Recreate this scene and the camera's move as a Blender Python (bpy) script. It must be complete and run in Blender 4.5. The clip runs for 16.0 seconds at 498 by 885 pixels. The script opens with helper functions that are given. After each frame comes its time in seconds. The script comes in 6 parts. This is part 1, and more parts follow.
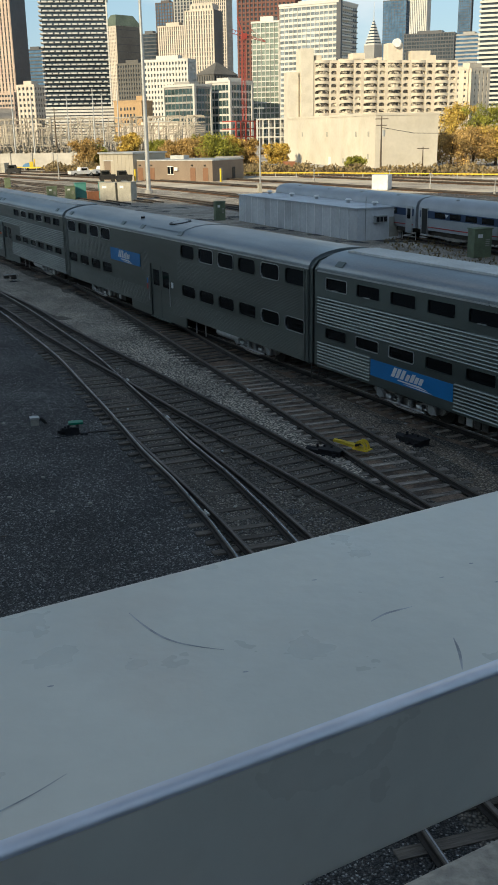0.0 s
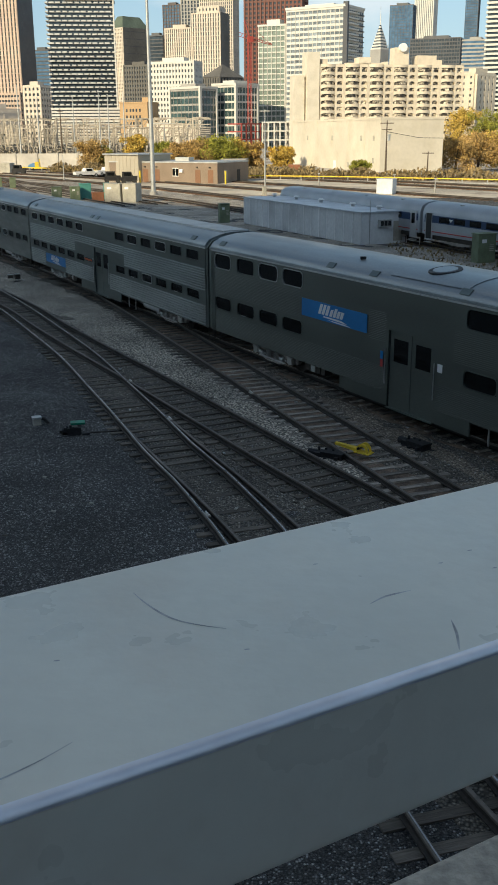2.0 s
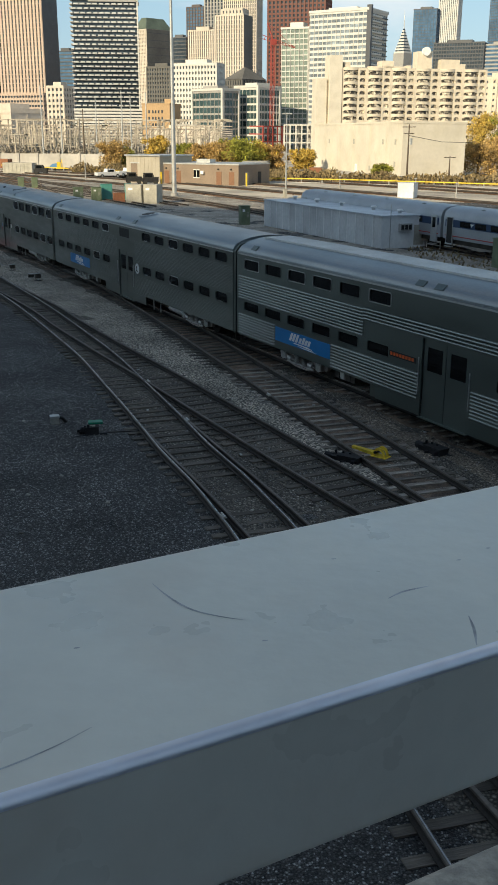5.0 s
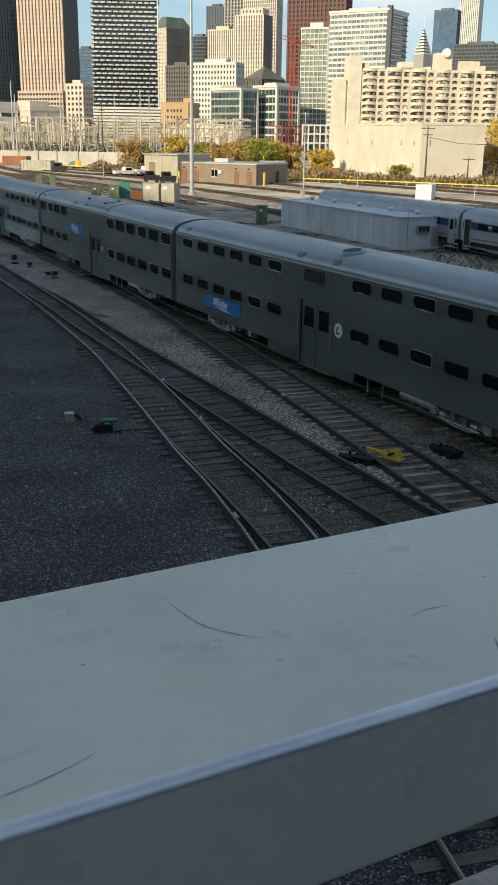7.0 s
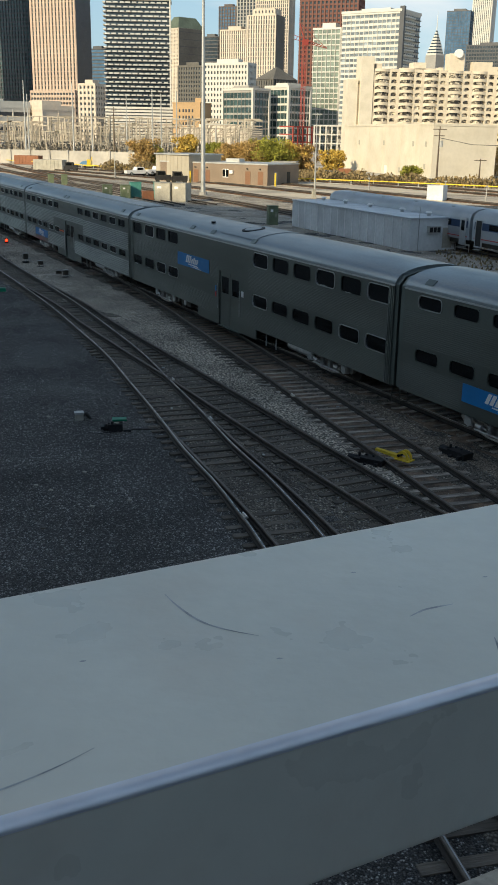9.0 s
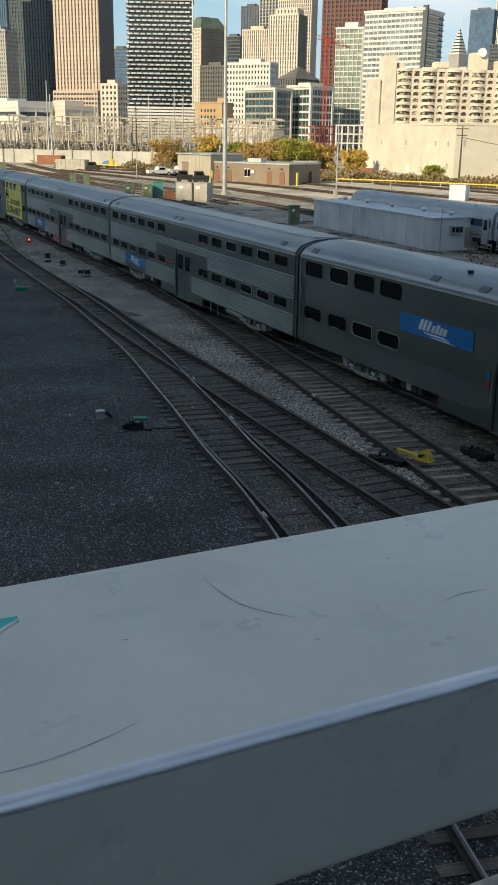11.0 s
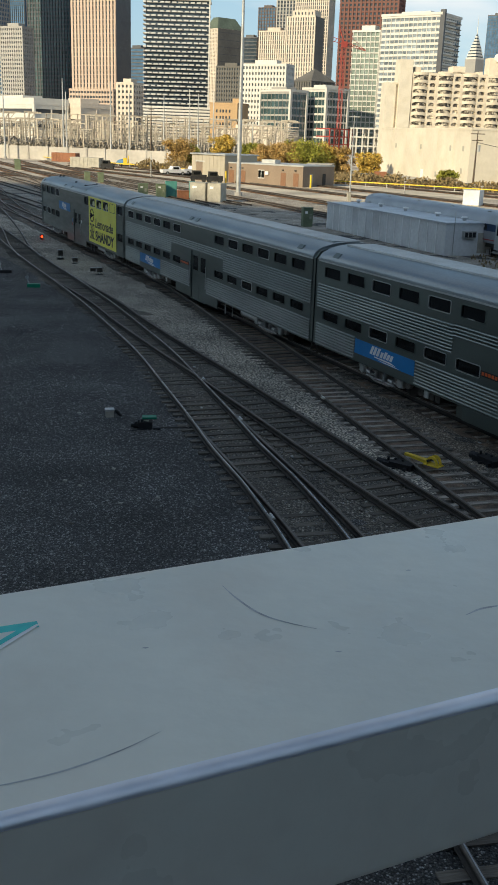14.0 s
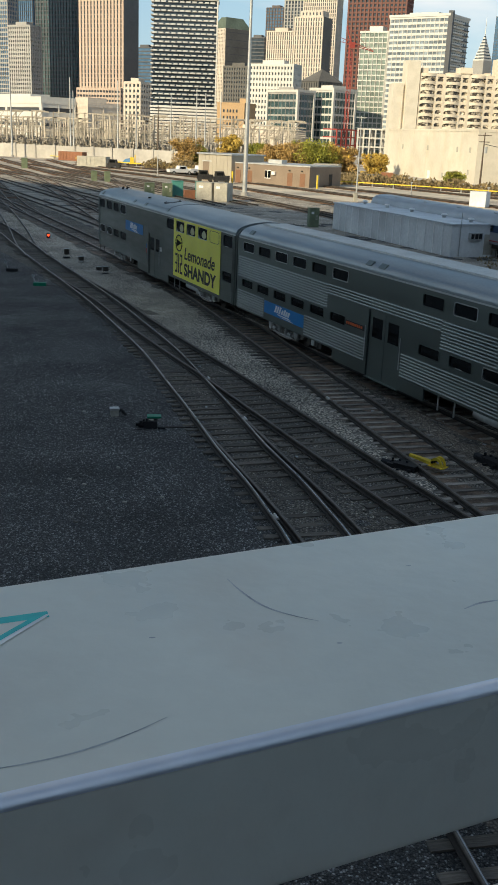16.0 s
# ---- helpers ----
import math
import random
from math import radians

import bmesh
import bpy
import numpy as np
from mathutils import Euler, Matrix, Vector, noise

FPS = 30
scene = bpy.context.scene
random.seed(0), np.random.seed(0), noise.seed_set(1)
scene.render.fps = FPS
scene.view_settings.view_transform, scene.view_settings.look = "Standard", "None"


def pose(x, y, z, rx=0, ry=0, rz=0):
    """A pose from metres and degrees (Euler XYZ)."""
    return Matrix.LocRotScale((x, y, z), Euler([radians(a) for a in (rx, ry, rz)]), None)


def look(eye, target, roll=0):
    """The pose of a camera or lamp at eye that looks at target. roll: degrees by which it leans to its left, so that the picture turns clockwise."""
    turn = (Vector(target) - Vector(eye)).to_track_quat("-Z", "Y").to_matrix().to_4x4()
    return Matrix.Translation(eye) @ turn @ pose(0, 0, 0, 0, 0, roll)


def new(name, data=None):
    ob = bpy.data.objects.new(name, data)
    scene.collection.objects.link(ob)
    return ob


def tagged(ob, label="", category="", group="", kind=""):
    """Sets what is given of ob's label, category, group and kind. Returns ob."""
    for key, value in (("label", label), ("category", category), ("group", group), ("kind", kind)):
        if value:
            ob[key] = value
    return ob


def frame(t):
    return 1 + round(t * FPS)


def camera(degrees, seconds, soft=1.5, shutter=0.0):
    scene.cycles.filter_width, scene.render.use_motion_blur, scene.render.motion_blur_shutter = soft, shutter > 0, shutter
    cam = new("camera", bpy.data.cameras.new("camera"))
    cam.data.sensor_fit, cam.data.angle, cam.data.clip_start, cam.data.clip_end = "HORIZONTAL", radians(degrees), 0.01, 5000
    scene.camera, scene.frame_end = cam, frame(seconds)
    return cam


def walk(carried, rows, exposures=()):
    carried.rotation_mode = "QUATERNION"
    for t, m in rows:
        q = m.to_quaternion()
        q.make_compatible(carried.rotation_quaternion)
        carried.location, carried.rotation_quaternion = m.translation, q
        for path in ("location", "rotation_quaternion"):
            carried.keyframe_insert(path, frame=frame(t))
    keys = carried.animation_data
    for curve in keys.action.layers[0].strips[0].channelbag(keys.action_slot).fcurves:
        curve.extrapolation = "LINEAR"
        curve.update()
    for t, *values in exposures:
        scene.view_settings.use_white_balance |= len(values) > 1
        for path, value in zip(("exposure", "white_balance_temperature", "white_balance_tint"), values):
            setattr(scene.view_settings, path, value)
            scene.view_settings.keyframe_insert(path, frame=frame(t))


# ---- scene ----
# ---- camera: held over a bridge railing, turning slowly to its left ----
ROWS = [
    (0, 0.0012, -0.0070, 8.4316, 0.008, 17.952, -1.004), (0.5, 0.0012, -0.0122, 8.4304, 0.099, 17.910, -1.238),
    (1, 0.0011, -0.0183, 8.4292, 0.108, 17.873, -0.984), (1.5, 0.0002, -0.0266, 8.4321, 0.116, 17.757, -0.620),
    (2, -0.0003, -0.0220, 8.4247, 0.113, 17.802, -0.359), (2.5, 0.0027, -0.0225, 8.4246, 0.259, 17.794, -0.193),
    (3, 0.0017, -0.0184, 8.4233, 0.361, 17.806, -0.162), (5.5, -0.0047, -0.0287, 8.4208, 1.520, 17.653, 0.399),
    (6, -0.0065, -0.0202, 8.4209, 1.856, 17.651, 0.581), (6.5, -0.0053, -0.0062, 8.4171, 1.927, 17.691, 0.706),
    (7, -0.0053, -0.0015, 8.4182, 2.024, 17.695, 0.801), (7.5, -0.0029, 0.0, 8.4207, 2.083, 17.646, 0.917),
    (8, -0.0003, 0.0093, 8.4183, 2.268, 17.674, 0.906), (10.5, -0.0062, -0.0259, 8.4170, 3.465, 17.711, 1.054),
    (11, -0.0108, -0.0156, 8.4123, 3.866, 17.726, 0.953), (11.5, -0.0112, -0.0117, 8.4128, 3.923, 17.708, 1.123),
    (12, -0.0148, -0.0160, 8.4150, 4.027, 17.679, 1.503), (12.5, -0.0210, -0.0256, 8.4179, 4.126, 17.617, 1.840),
    (13, -0.0183, -0.0254, 8.4189, 4.244, 17.641, 1.881), (13.5, -0.0211, -0.0164, 8.4169, 4.350, 17.661, 1.933),
    (14, -0.0202, -0.0127, 8.4159, 4.379, 17.679, 1.995), (14.5, -0.0190, -0.0224, 8.4216, 4.321, 17.554, 2.179),
    (15, -0.0218, -0.0299, 8.4238, 4.333, 17.569, 2.381), (15.5, -0.0221, -0.0295, 8.4215, 4.480, 17.625, 2.491),
    (16, -0.0193, -0.0291, 8.4193, 4.660, 17.688, 2.357)]
cam = camera(29.0, 16.0, soft=1.7)
walk(cam, [(t, pose(x, y, z, 90 - pitch, 0, yaw) @ pose(0, 0, 0, 0, 0, roll)) for t, x, y, z, yaw, pitch, roll in ROWS],
     exposures=[(0.0, 0.32, 6950, 1), (16.0, 0.32, 6950, 1)])

# ---- world and sun ----
SUN_ELEV = radians(24)
SUN_TO = Vector((-0.60, -0.80, 0)).normalized()
world = bpy.data.worlds.new("world")
scene.world = world
world.use_nodes = True
wn, wl = world.node_tree.nodes, world.node_tree.links
sky = wn.new("ShaderNodeTexSky")
sky.sky_type, sky.sun_disc = "NISHITA", False
sky.sun_elevation = SUN_ELEV
sky.sun_rotation = math.atan2(SUN_TO.x, SUN_TO.y)
sky.air_density, sky.dust_density, sky.ozone_density = 1.0, 0.25, 1.1
# thin scattered cloud over the blue
geo_dir = wn.new("ShaderNodeTexCoord")
stretch = wn.new("ShaderNodeMapping")
stretch.inputs["Scale"].default_value = (1, 1, 3.2)
cloud = wn.new("ShaderNodeTexNoise")
cloud.inputs["Scale"].default_value, cloud.inputs["Detail"].default_value = 3.1, 7
cramp = wn.new("ShaderNodeValToRGB")
cramp.color_ramp.elements[0].position, cramp.color_ramp.elements[1].position = 0.51, 0.74
cmix = wn.new("ShaderNodeMixRGB")
cmix.inputs[2].default_value = (7.9, 7.6, 8.1, 1)
wl.new(geo_dir.outputs["Generated"], stretch.inputs["Vector"])
wl.new(stretch.outputs[0], cloud.inputs["Vector"])
wl.new(cloud.outputs["Fac"], cramp.inputs[0])
wl.new(cramp.outputs[0], cmix.inputs[0])
# blue haze towards the horizon
updown = wn.new("ShaderNodeSeparateXYZ")
low = wn.new("ShaderNodeMapRange")
low.inputs["From Min"].default_value, low.inputs["From Max"].default_value = 0.0, 0.45
low.inputs["To Min"].default_value, low.inputs["To Max"].default_value = 0.75, 0.0
haze = wn.new("ShaderNodeMixRGB")
haze.inputs[2].default_value = (2.3, 3.7, 6.0, 1)
wl.new(geo_dir.outputs["Generated"], updown.inputs[0])
wl.new(updown.outputs["Z"], low.inputs["Value"])
wl.new(low.outputs[0], haze.inputs[0])
wl.new(sky.outputs[0], haze.inputs[1])
wl.new(haze.outputs[0], cmix.inputs[1])
wl.new(cmix.outputs[0], wn["Background"].inputs[0])
wn["Background"].inputs[1].default_value = 0.108
sun_data = bpy.data.lights.new("sun", "SUN")
sun_data.energy, sun_data.angle, sun_data.color = 4.2, radians(0.53), (1.0, 0.84, 0.64)
sun = new("sun", sun_data)
sun.matrix_world = look((0, 0, 50), Vector((0, 0, 50)) - (SUN_TO * math.cos(SUN_ELEV) + Vector((0, 0, math.sin(SUN_ELEV)))))


# ---- materials ----
def surface(name, color, rough=0.7, metal=0.0, grain=(30, 0.15), stain=(1.5, 0.2), bump=0.0, bump_scale=40, vary=0.0, island=0.0,
            spec=0.5, stretch=(1, 1, 1), second=None, mix=(0.45, 0.6)):
    """Base colour broken by fine grain and broad stains, optional second tone in patches, bump and piece-to-piece variation."""
    m = bpy.data.materials.new(name)
    m.use_nodes = True
    n, l = m.node_tree.nodes, m.node_tree.links
    b = n["Principled BSDF"]
    tc, mp = n.new("ShaderNodeTexCoord"), n.new("ShaderNodeMapping")
    mp.inputs["Scale"].default_value = stretch
    l.new(tc.outputs["Object"], mp.inputs["Vector"])

    def noise_of(scale, detail=5):
        t = n.new("ShaderNodeTexNoise")
        t.inputs["Scale"].default_value, t.inputs["Detail"].default_value = scale, detail
        l.new(mp.outputs[0], t.inputs["Vector"])
        return t.outputs["Fac"]

    def ranged(fac, lo, hi):
        r = n.new("ShaderNodeMapRange")
        r.inputs["From Min"].default_value, r.inputs["From Max"].default_value = 0.3, 0.7
        r.inputs["To Min"].default_value, r.inputs["To Max"].default_value = lo, hi
        l.new(fac, r.inputs["Value"])
        return r.outputs[0]

    col = n.new("ShaderNodeRGB")
    col.outputs[0].default_value = (*color, 1)
    out = col.outputs[0]
    if second:
        ramp = n.new("ShaderNodeValToRGB")
        ramp.color_ramp.elements[0].position, ramp.color_ramp.elements[1].position = mix
        l.new(noise_of(stain[0] * 2.3, 8), ramp.inputs[0])
        mx = n.new("ShaderNodeMixRGB")
        mx.inputs[2].default_value = (*second, 1)
        l.new(ramp.outputs[0], mx.inputs[0])
        l.new(out, mx.inputs[1])
        out = mx.outputs[0]
    factors = [ranged(noise_of(grain[0]), 1 - grain[1], 1 + grain[1]), ranged(noise_of(stain[0], 3), 1 - stain[1], 1 + stain[1])]
    if vary:
        oi = n.new("ShaderNodeObjectInfo")
        r = n.new("ShaderNodeMapRange")
        r.inputs["To Min"].default_value, r.inputs["To Max"].default_value = 1 - vary, 1 + vary
        l.new(oi.outputs["Random"], r.inputs["Value"])
        factors.append(r.outputs[0])
    if island:
        gi = n.new("ShaderNodeNewGeometry")
        r = n.new("ShaderNodeMapRange")
        r.inputs["To Min"].default_value, r.inputs["To Max"].default_value = 1 - island, 1 + island
        l.new(gi.outputs["Random Per Island"], r.inputs["Value"])
        factors.append(r.outputs[0])
    for fct in factors:
        mul = n.new("ShaderNodeVectorMath")
        mul.operation = "SCALE"
        l.new(out, mul.inputs[0])
        l.new(fct, mul.inputs["Scale"])
        out = mul.outputs[0]
    l.new(out, b.inputs["Base Color"])
    b.inputs["Metallic"].default_value = metal
    b.inputs["Specular IOR Level"].default_value = spec
    l.new(ranged(noise_of(stain[0] * 4, 4), max(0.02, rough - 0.08), min(1, rough + 0.08)), b.inputs["Roughness"])
    if bump:
        bp = n.new("ShaderNodeBump")
        bp.inputs["Strength"].default_value, bp.inputs["Distance"].default_value = 1.0, bump
        l.new(noise_of(bump_scale, 6), bp.inputs["Height"])
        l.new(bp.outputs[0], b.inputs["Normal"])
    return m


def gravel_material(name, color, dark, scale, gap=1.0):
    """Crushed stone: cells of differing grey, shade painted into the gaps between them, broad dirt."""
    m = bpy.data.materials.new(name)
    m.use_nodes = True
    n, l = m.node_tree.nodes, m.node_tree.links
    b = n["Principled BSDF"]
    tc = n.new("ShaderNodeTexCoord")
    cells = n.new("ShaderNodeTexVoronoi")
    cells.inputs["Scale"].default_value = scale
    l.new(tc.outputs["Object"], cells.inputs["Vector"])
    ramp = n.new("ShaderNodeValToRGB")
    ramp.color_ramp.elements[0].color, ramp.color_ramp.elements[1].color = (*dark, 1), (*color, 1)
    ramp.color_ramp.elements[0].position, ramp.color_ramp.elements[1].position = 0.05, 1.0
    ramp.color_ramp.elements.new(0.84).color = (*(0.80 * d + 0.20 * c for c, d in zip(color, dark)), 1)
    sep = n.new("ShaderNodeSeparateColor")
    l.new(cells.outputs["Color"], sep.inputs[0])
    l.new(sep.outputs[0], ramp.inputs[0])
    dirt = n.new("ShaderNodeTexNoise")
    dirt.inputs["Scale"].default_value, dirt.inputs["Detail"].default_value = 0.35, 8
    l.new(tc.outputs["Object"], dirt.inputs["Vector"])
    r = n.new("ShaderNodeMapRange")
    r.inputs["From Min"].default_value, r.inputs["From Max"].default_value = 0.3, 0.7
    r.inputs["To Min"].default_value, r.inputs["To Max"].default_value = 0.6, 1.3
    l.new(dirt.outputs["Fac"], r.inputs["Value"])
    mul = n.new("ShaderNodeVectorMath")
    mul.operation = "SCALE"
    l.new(ramp.outputs[0], mul.inputs[0])
    l.new(r.outputs[0], mul.inputs["Scale"])
    # occlusion put into the colour: each cell darkens towards its edge
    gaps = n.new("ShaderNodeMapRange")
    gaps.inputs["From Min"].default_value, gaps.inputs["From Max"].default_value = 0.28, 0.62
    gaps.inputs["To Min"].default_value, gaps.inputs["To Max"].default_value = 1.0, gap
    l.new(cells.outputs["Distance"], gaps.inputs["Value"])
    gap_shade = n.new("ShaderNodeVectorMath")
    gap_shade.operation = "SCALE"
    l.new(mul.outputs[0], gap_shade.inputs[0])
    l.new(gaps.outputs[0], gap_shade.inputs["Scale"])
    l.new(gap_shade.outputs[0], b.inputs["Base Color"])
    b.inputs["Roughness"].default_value = 0.85
    bp = n.new("ShaderNodeBump")
    bp.invert = True
    bp.inputs["Strength"].default_value, bp.inputs["Distance"].default_value = 1.0, 0.05
    l.new(cells.outputs["Distance"], bp.inputs["Height"])
    l.new(bp.outputs[0], b.inputs["Normal"])
    return m


def glowing(name, color, strength):
    m = bpy.data.materials.new(name)
    m.use_nodes = True
    b = m.node_tree.nodes["Principled BSDF"]
    b.inputs["Base Color"].default_value = b.inputs["Emission Color"].default_value = (*color, 1)
    b.inputs["Emission Strength"].default_value = strength
    return m


M = dict(
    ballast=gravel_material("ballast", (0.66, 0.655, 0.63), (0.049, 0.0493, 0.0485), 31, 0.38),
    edge=surface("edge_highlight_metal", (0.76, 0.79, 0.84), 0.36, 0.8, grain=(60, 0.06), stain=(8, 0.1)),
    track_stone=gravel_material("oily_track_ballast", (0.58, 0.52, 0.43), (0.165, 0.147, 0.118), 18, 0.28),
    rusty_dirt=surface("rust_stained_dirt", (0.21, 0.148, 0.105), 0.95, grain=(18, 0.35), stain=(0.8, 0.3), second=(0.08, 0.061, 0.047), mix=(0.45, 0.65), bump=0.03, bump_scale=16),
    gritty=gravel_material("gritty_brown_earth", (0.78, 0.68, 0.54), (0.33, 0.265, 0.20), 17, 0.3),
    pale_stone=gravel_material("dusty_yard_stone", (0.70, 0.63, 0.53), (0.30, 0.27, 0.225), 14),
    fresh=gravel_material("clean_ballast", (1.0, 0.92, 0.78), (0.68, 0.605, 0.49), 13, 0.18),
    curtain=surface("curtained_glass", (0.07, 0.06, 0.05), 0.25, grain=(0.9, 0.9), stain=(0.25, 0.6), second=(0.50, 0.45, 0.36), mix=(0.47, 0.54)),
    yard=surface("yard_dirt", (0.50, 0.445, 0.365), 0.95, grain=(3, 0.3), stain=(0.06, 0.35), second=(0.24, 0.20, 0.165), mix=(0.5, 0.62), bump=0.03, bump_scale=6),
    stone=surface("crushed_stone", (0.25, 0.245, 0.235), 0.85, grain=(20, 0.25), stain=(0.7, 0.25), island=0.6),
    far_tie=surface("rusty_far_ties", (0.17, 0.10, 0.062), 0.9, grain=(4, 0.3), stain=(0.3, 0.3), island=0.3),
    # dark web colour also stands for the shadow on the rail's sides
    rail=surface("rail_steel", (0.036, 0.029, 0.024), 0.75, 0.1, grain=(20, 0.3), stain=(1.2, 0.3)),
    head=surface("worn_railhead", (0.42, 0.42, 0.42), 0.30, 1.0, grain=(9, 0.15), stain=(0.7, 0.2)),
    head_dull=surface("dull_railhead", (0.15, 0.128, 0.108), 0.6, 0.3, grain=(9, 0.25), stain=(0.7, 0.25)),
    tie=surface("creosoted_wood", (0.108, 0.094, 0.077), 0.9, grain=(14, 0.35), stain=(2, 0.3), vary=0.35, island=0.3, bump=0.01, bump_scale=30, stretch=(0.25, 3, 3)),
    tie_worn=surface("weathered_grey_ties", (0.37, 0.33, 0.28), 0.9, grain=(14, 0.5), stain=(3, 0.35), vary=0.45, island=0.3, second=(0.11, 0.09, 0.072), mix=(0.46, 0.62), bump=0.012, bump_scale=30, stretch=(0.25, 3, 3)),
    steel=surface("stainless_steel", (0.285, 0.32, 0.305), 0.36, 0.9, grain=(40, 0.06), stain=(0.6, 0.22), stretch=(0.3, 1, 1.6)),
    # car sides: darker base colours than the fluting and the roof
    steel_side=surface("darker_stainless", (0.15, 0.178, 0.168), 0.38, 0.75, grain=(40, 0.08), stain=(0.5, 0.2), stretch=(0.3, 1, 1.6)),
    steel_dark=surface("dark_car_side", (0.134, 0.152, 0.137), 0.40, 0.55, grain=(30, 0.08), stain=(0.5, 0.2), stretch=(0.3, 1, 1.6)),
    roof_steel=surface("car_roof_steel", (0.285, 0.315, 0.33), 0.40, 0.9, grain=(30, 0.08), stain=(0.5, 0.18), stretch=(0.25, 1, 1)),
    pane=surface("dark_window_glass", (0.008, 0.010, 0.011), 0.06, grain=(2, 0.2), stain=(0.4, 0.2), spec=0.35),
    trim=surface("bright_window_trim", (0.62, 0.64, 0.64), 0.35, 0.8, grain=(20, 0.08), stain=(2, 0.1)),
    rubber=surface("black_rubber", (0.03, 0.03, 0.028), 0.8, grain=(20, 0.2), stain=(2, 0.2)),
    under=surface("underframe_grime", (0.075, 0.066, 0.055), 0.8, 0.2, grain=(12, 0.3), stain=(1.5, 0.3)),
    truck=surface("cast_truck_steel", (0.40, 0.37, 0.33), 0.6, 0.4, grain=(15, 0.3), stain=(2, 0.3)),
    logo=surface("logo_blue", (0.004, 0.205, 0.52), 0.4, grain=(20, 0.05), stain=(1, 0.1)),
    white=surface("white_paint", (0.86, 0.86, 0.84), 0.45, grain=(15, 0.04), stain=(1, 0.08)),
    orange=surface("orange_display", (0.75, 0.12, 0.02), 0.5, grain=(30, 0.1), stain=(2, 0.1)),
    advert=surface("yellow_vinyl", (1.0, 0.93, 0.15), 0.45, grain=(20, 0.05), stain=(0.8, 0.08)),
    advert_pale=surface("pale_lemon_vinyl", (0.62, 0.60, 0.34), 0.5, grain=(20, 0.05), stain=(1, 0.1)),
    ink=surface("black_vinyl", (0.015, 0.015, 0.014), 0.5, grain=(20, 0.05), stain=(1, 0.05)),
    railing=surface("railing_paint", (0.695, 0.683, 0.595), 0.33, grain=(55, 0.025), stain=(5, 0.07), second=(0.66, 0.62, 0.53), mix=(0.5, 0.75), bump=0.0004, bump_scale=70),
    scuff=surface("scuff_grey", (0.36, 0.37, 0.37), 0.7, grain=(90, 0.3), stain=(20, 0.3)),
    teal=surface("teal_marker", (0.02, 0.50, 0.47), 0.4, grain=(60, 0.1), stain=(10, 0.1)),
    asphalt=surface("dark_walkway_asphalt", (0.024, 0.028, 0.036), 0.9, grain=(40, 0.3), stain=(1, 0.25), bump=0.003, bump_scale=80),
    # added shade blocks: dark, so only faint bluish light reaches the railing face
    unseen_block=surface("unseen_block_dark_blue", (0.034, 0.044, 0.064), 0.9, grain=(1, 0.15), stain=(0.1, 0.2)),
    concrete=surface("bridge_concrete", (0.37, 0.335, 0.28), 0.9, grain=(45, 0.3), stain=(2, 0.25), bump=0.004, bump_scale=90),
    shed_seam=surface("shed_seam_grey", (0.90, 0.91, 0.90), 0.5, 0.0, grain=(4, 0.06), stain=(0.4, 0.1)),
    shed=surface("shed_grey", (0.72, 0.74, 0.74), 0.5, 0.0, grain=(4, 0.06), stain=(0.4, 0.12)),
    shed_roof=surface("shed_roof_grey", (0.62, 0.66, 0.70), 0.5, 0.2, grain=(4, 0.08), stain=(0.4, 0.15)),
    coach=surface("coach_steel", (0.42, 0.45, 0.475), 0.42, 0.3, grain=(10, 0.06), stain=(0.5, 0.12)),
    stripe=surface("coach_blue", (0.016, 0.05, 0.125), 0.4, grain=(10, 0.06), stain=(0.5, 0.1)),
    red=surface("red_paint", (0.45, 0.03, 0.03), 0.5, grain=(10, 0.1), stain=(1, 0.15)),
    green=surface("cabinet_green", (0.16, 0.20, 0.12), 0.6, grain=(10, 0.1), stain=(1.5, 0.2)),
    tealbox=surface("cabinet_teal", (0.08, 0.28, 0.24), 0.6, grain=(10, 0.1), stain=(1, 0.15)),
    galv=surface("galvanised_steel", (0.50, 0.51, 0.50), 0.5, 0.5, grain=(10, 0.12), stain=(0.8, 0.15)),
    greypaint=surface("grey_cabinet_paint", (0.42, 0.40, 0.34), 0.6, grain=(8, 0.1), stain=(1, 0.2)),
    yellow=surface("safety_yellow", (0.80, 0.57, 0.05), 0.5, grain=(12, 0.1), stain=(2, 0.15)),
    machine_green=surface("switch_green", (0.0, 0.22, 0.12), 0.5, grain=(12, 0.1), stain=(3, 0.2)),
    black=surface("black_iron", (0.02, 0.02, 0.022), 0.6, 0.2, grain=(12, 0.3), stain=(2, 0.3)),
    tan_wall=surface("tan_siding", (0.43, 0.39, 0.315), 0.8, grain=(4, 0.06), stain=(0.3, 0.08)),
    brown_wall=surface("brown_block", (0.26, 0.20, 0.15), 0.85, grain=(5, 0.1), stain=(0.4, 0.1)),
    brown_door=surface("brown_door", (0.22, 0.11, 0.06), 0.6, grain=(5, 0.1), stain=(1, 0.1)),
    cream_wall=surface("cream_plaster", (0.685, 0.63, 0.525), 0.85, grain=(1.5, 0.04), stain=(0.12, 0.08), second=(0.63, 0.575, 0.465), mix=(0.45, 0.7)),
    glass=surface("tower_glass", (0.04, 0.055, 0.07), 0.12, grain=(0.3, 0.3), stain=(0.05, 0.3)),
    glass_blue=surface("blue_tower_glass", (0.075, 0.15, 0.25), 0.12, grain=(0.2, 0.25), stain=(0.03, 0.25)),
    glass_green=surface("green_tower_glass", (0.20, 0.25, 0.215), 0.15, grain=(0.3, 0.35), stain=(0.06, 0.3)),
    # pale base colour paints in the sky that the panes reflect
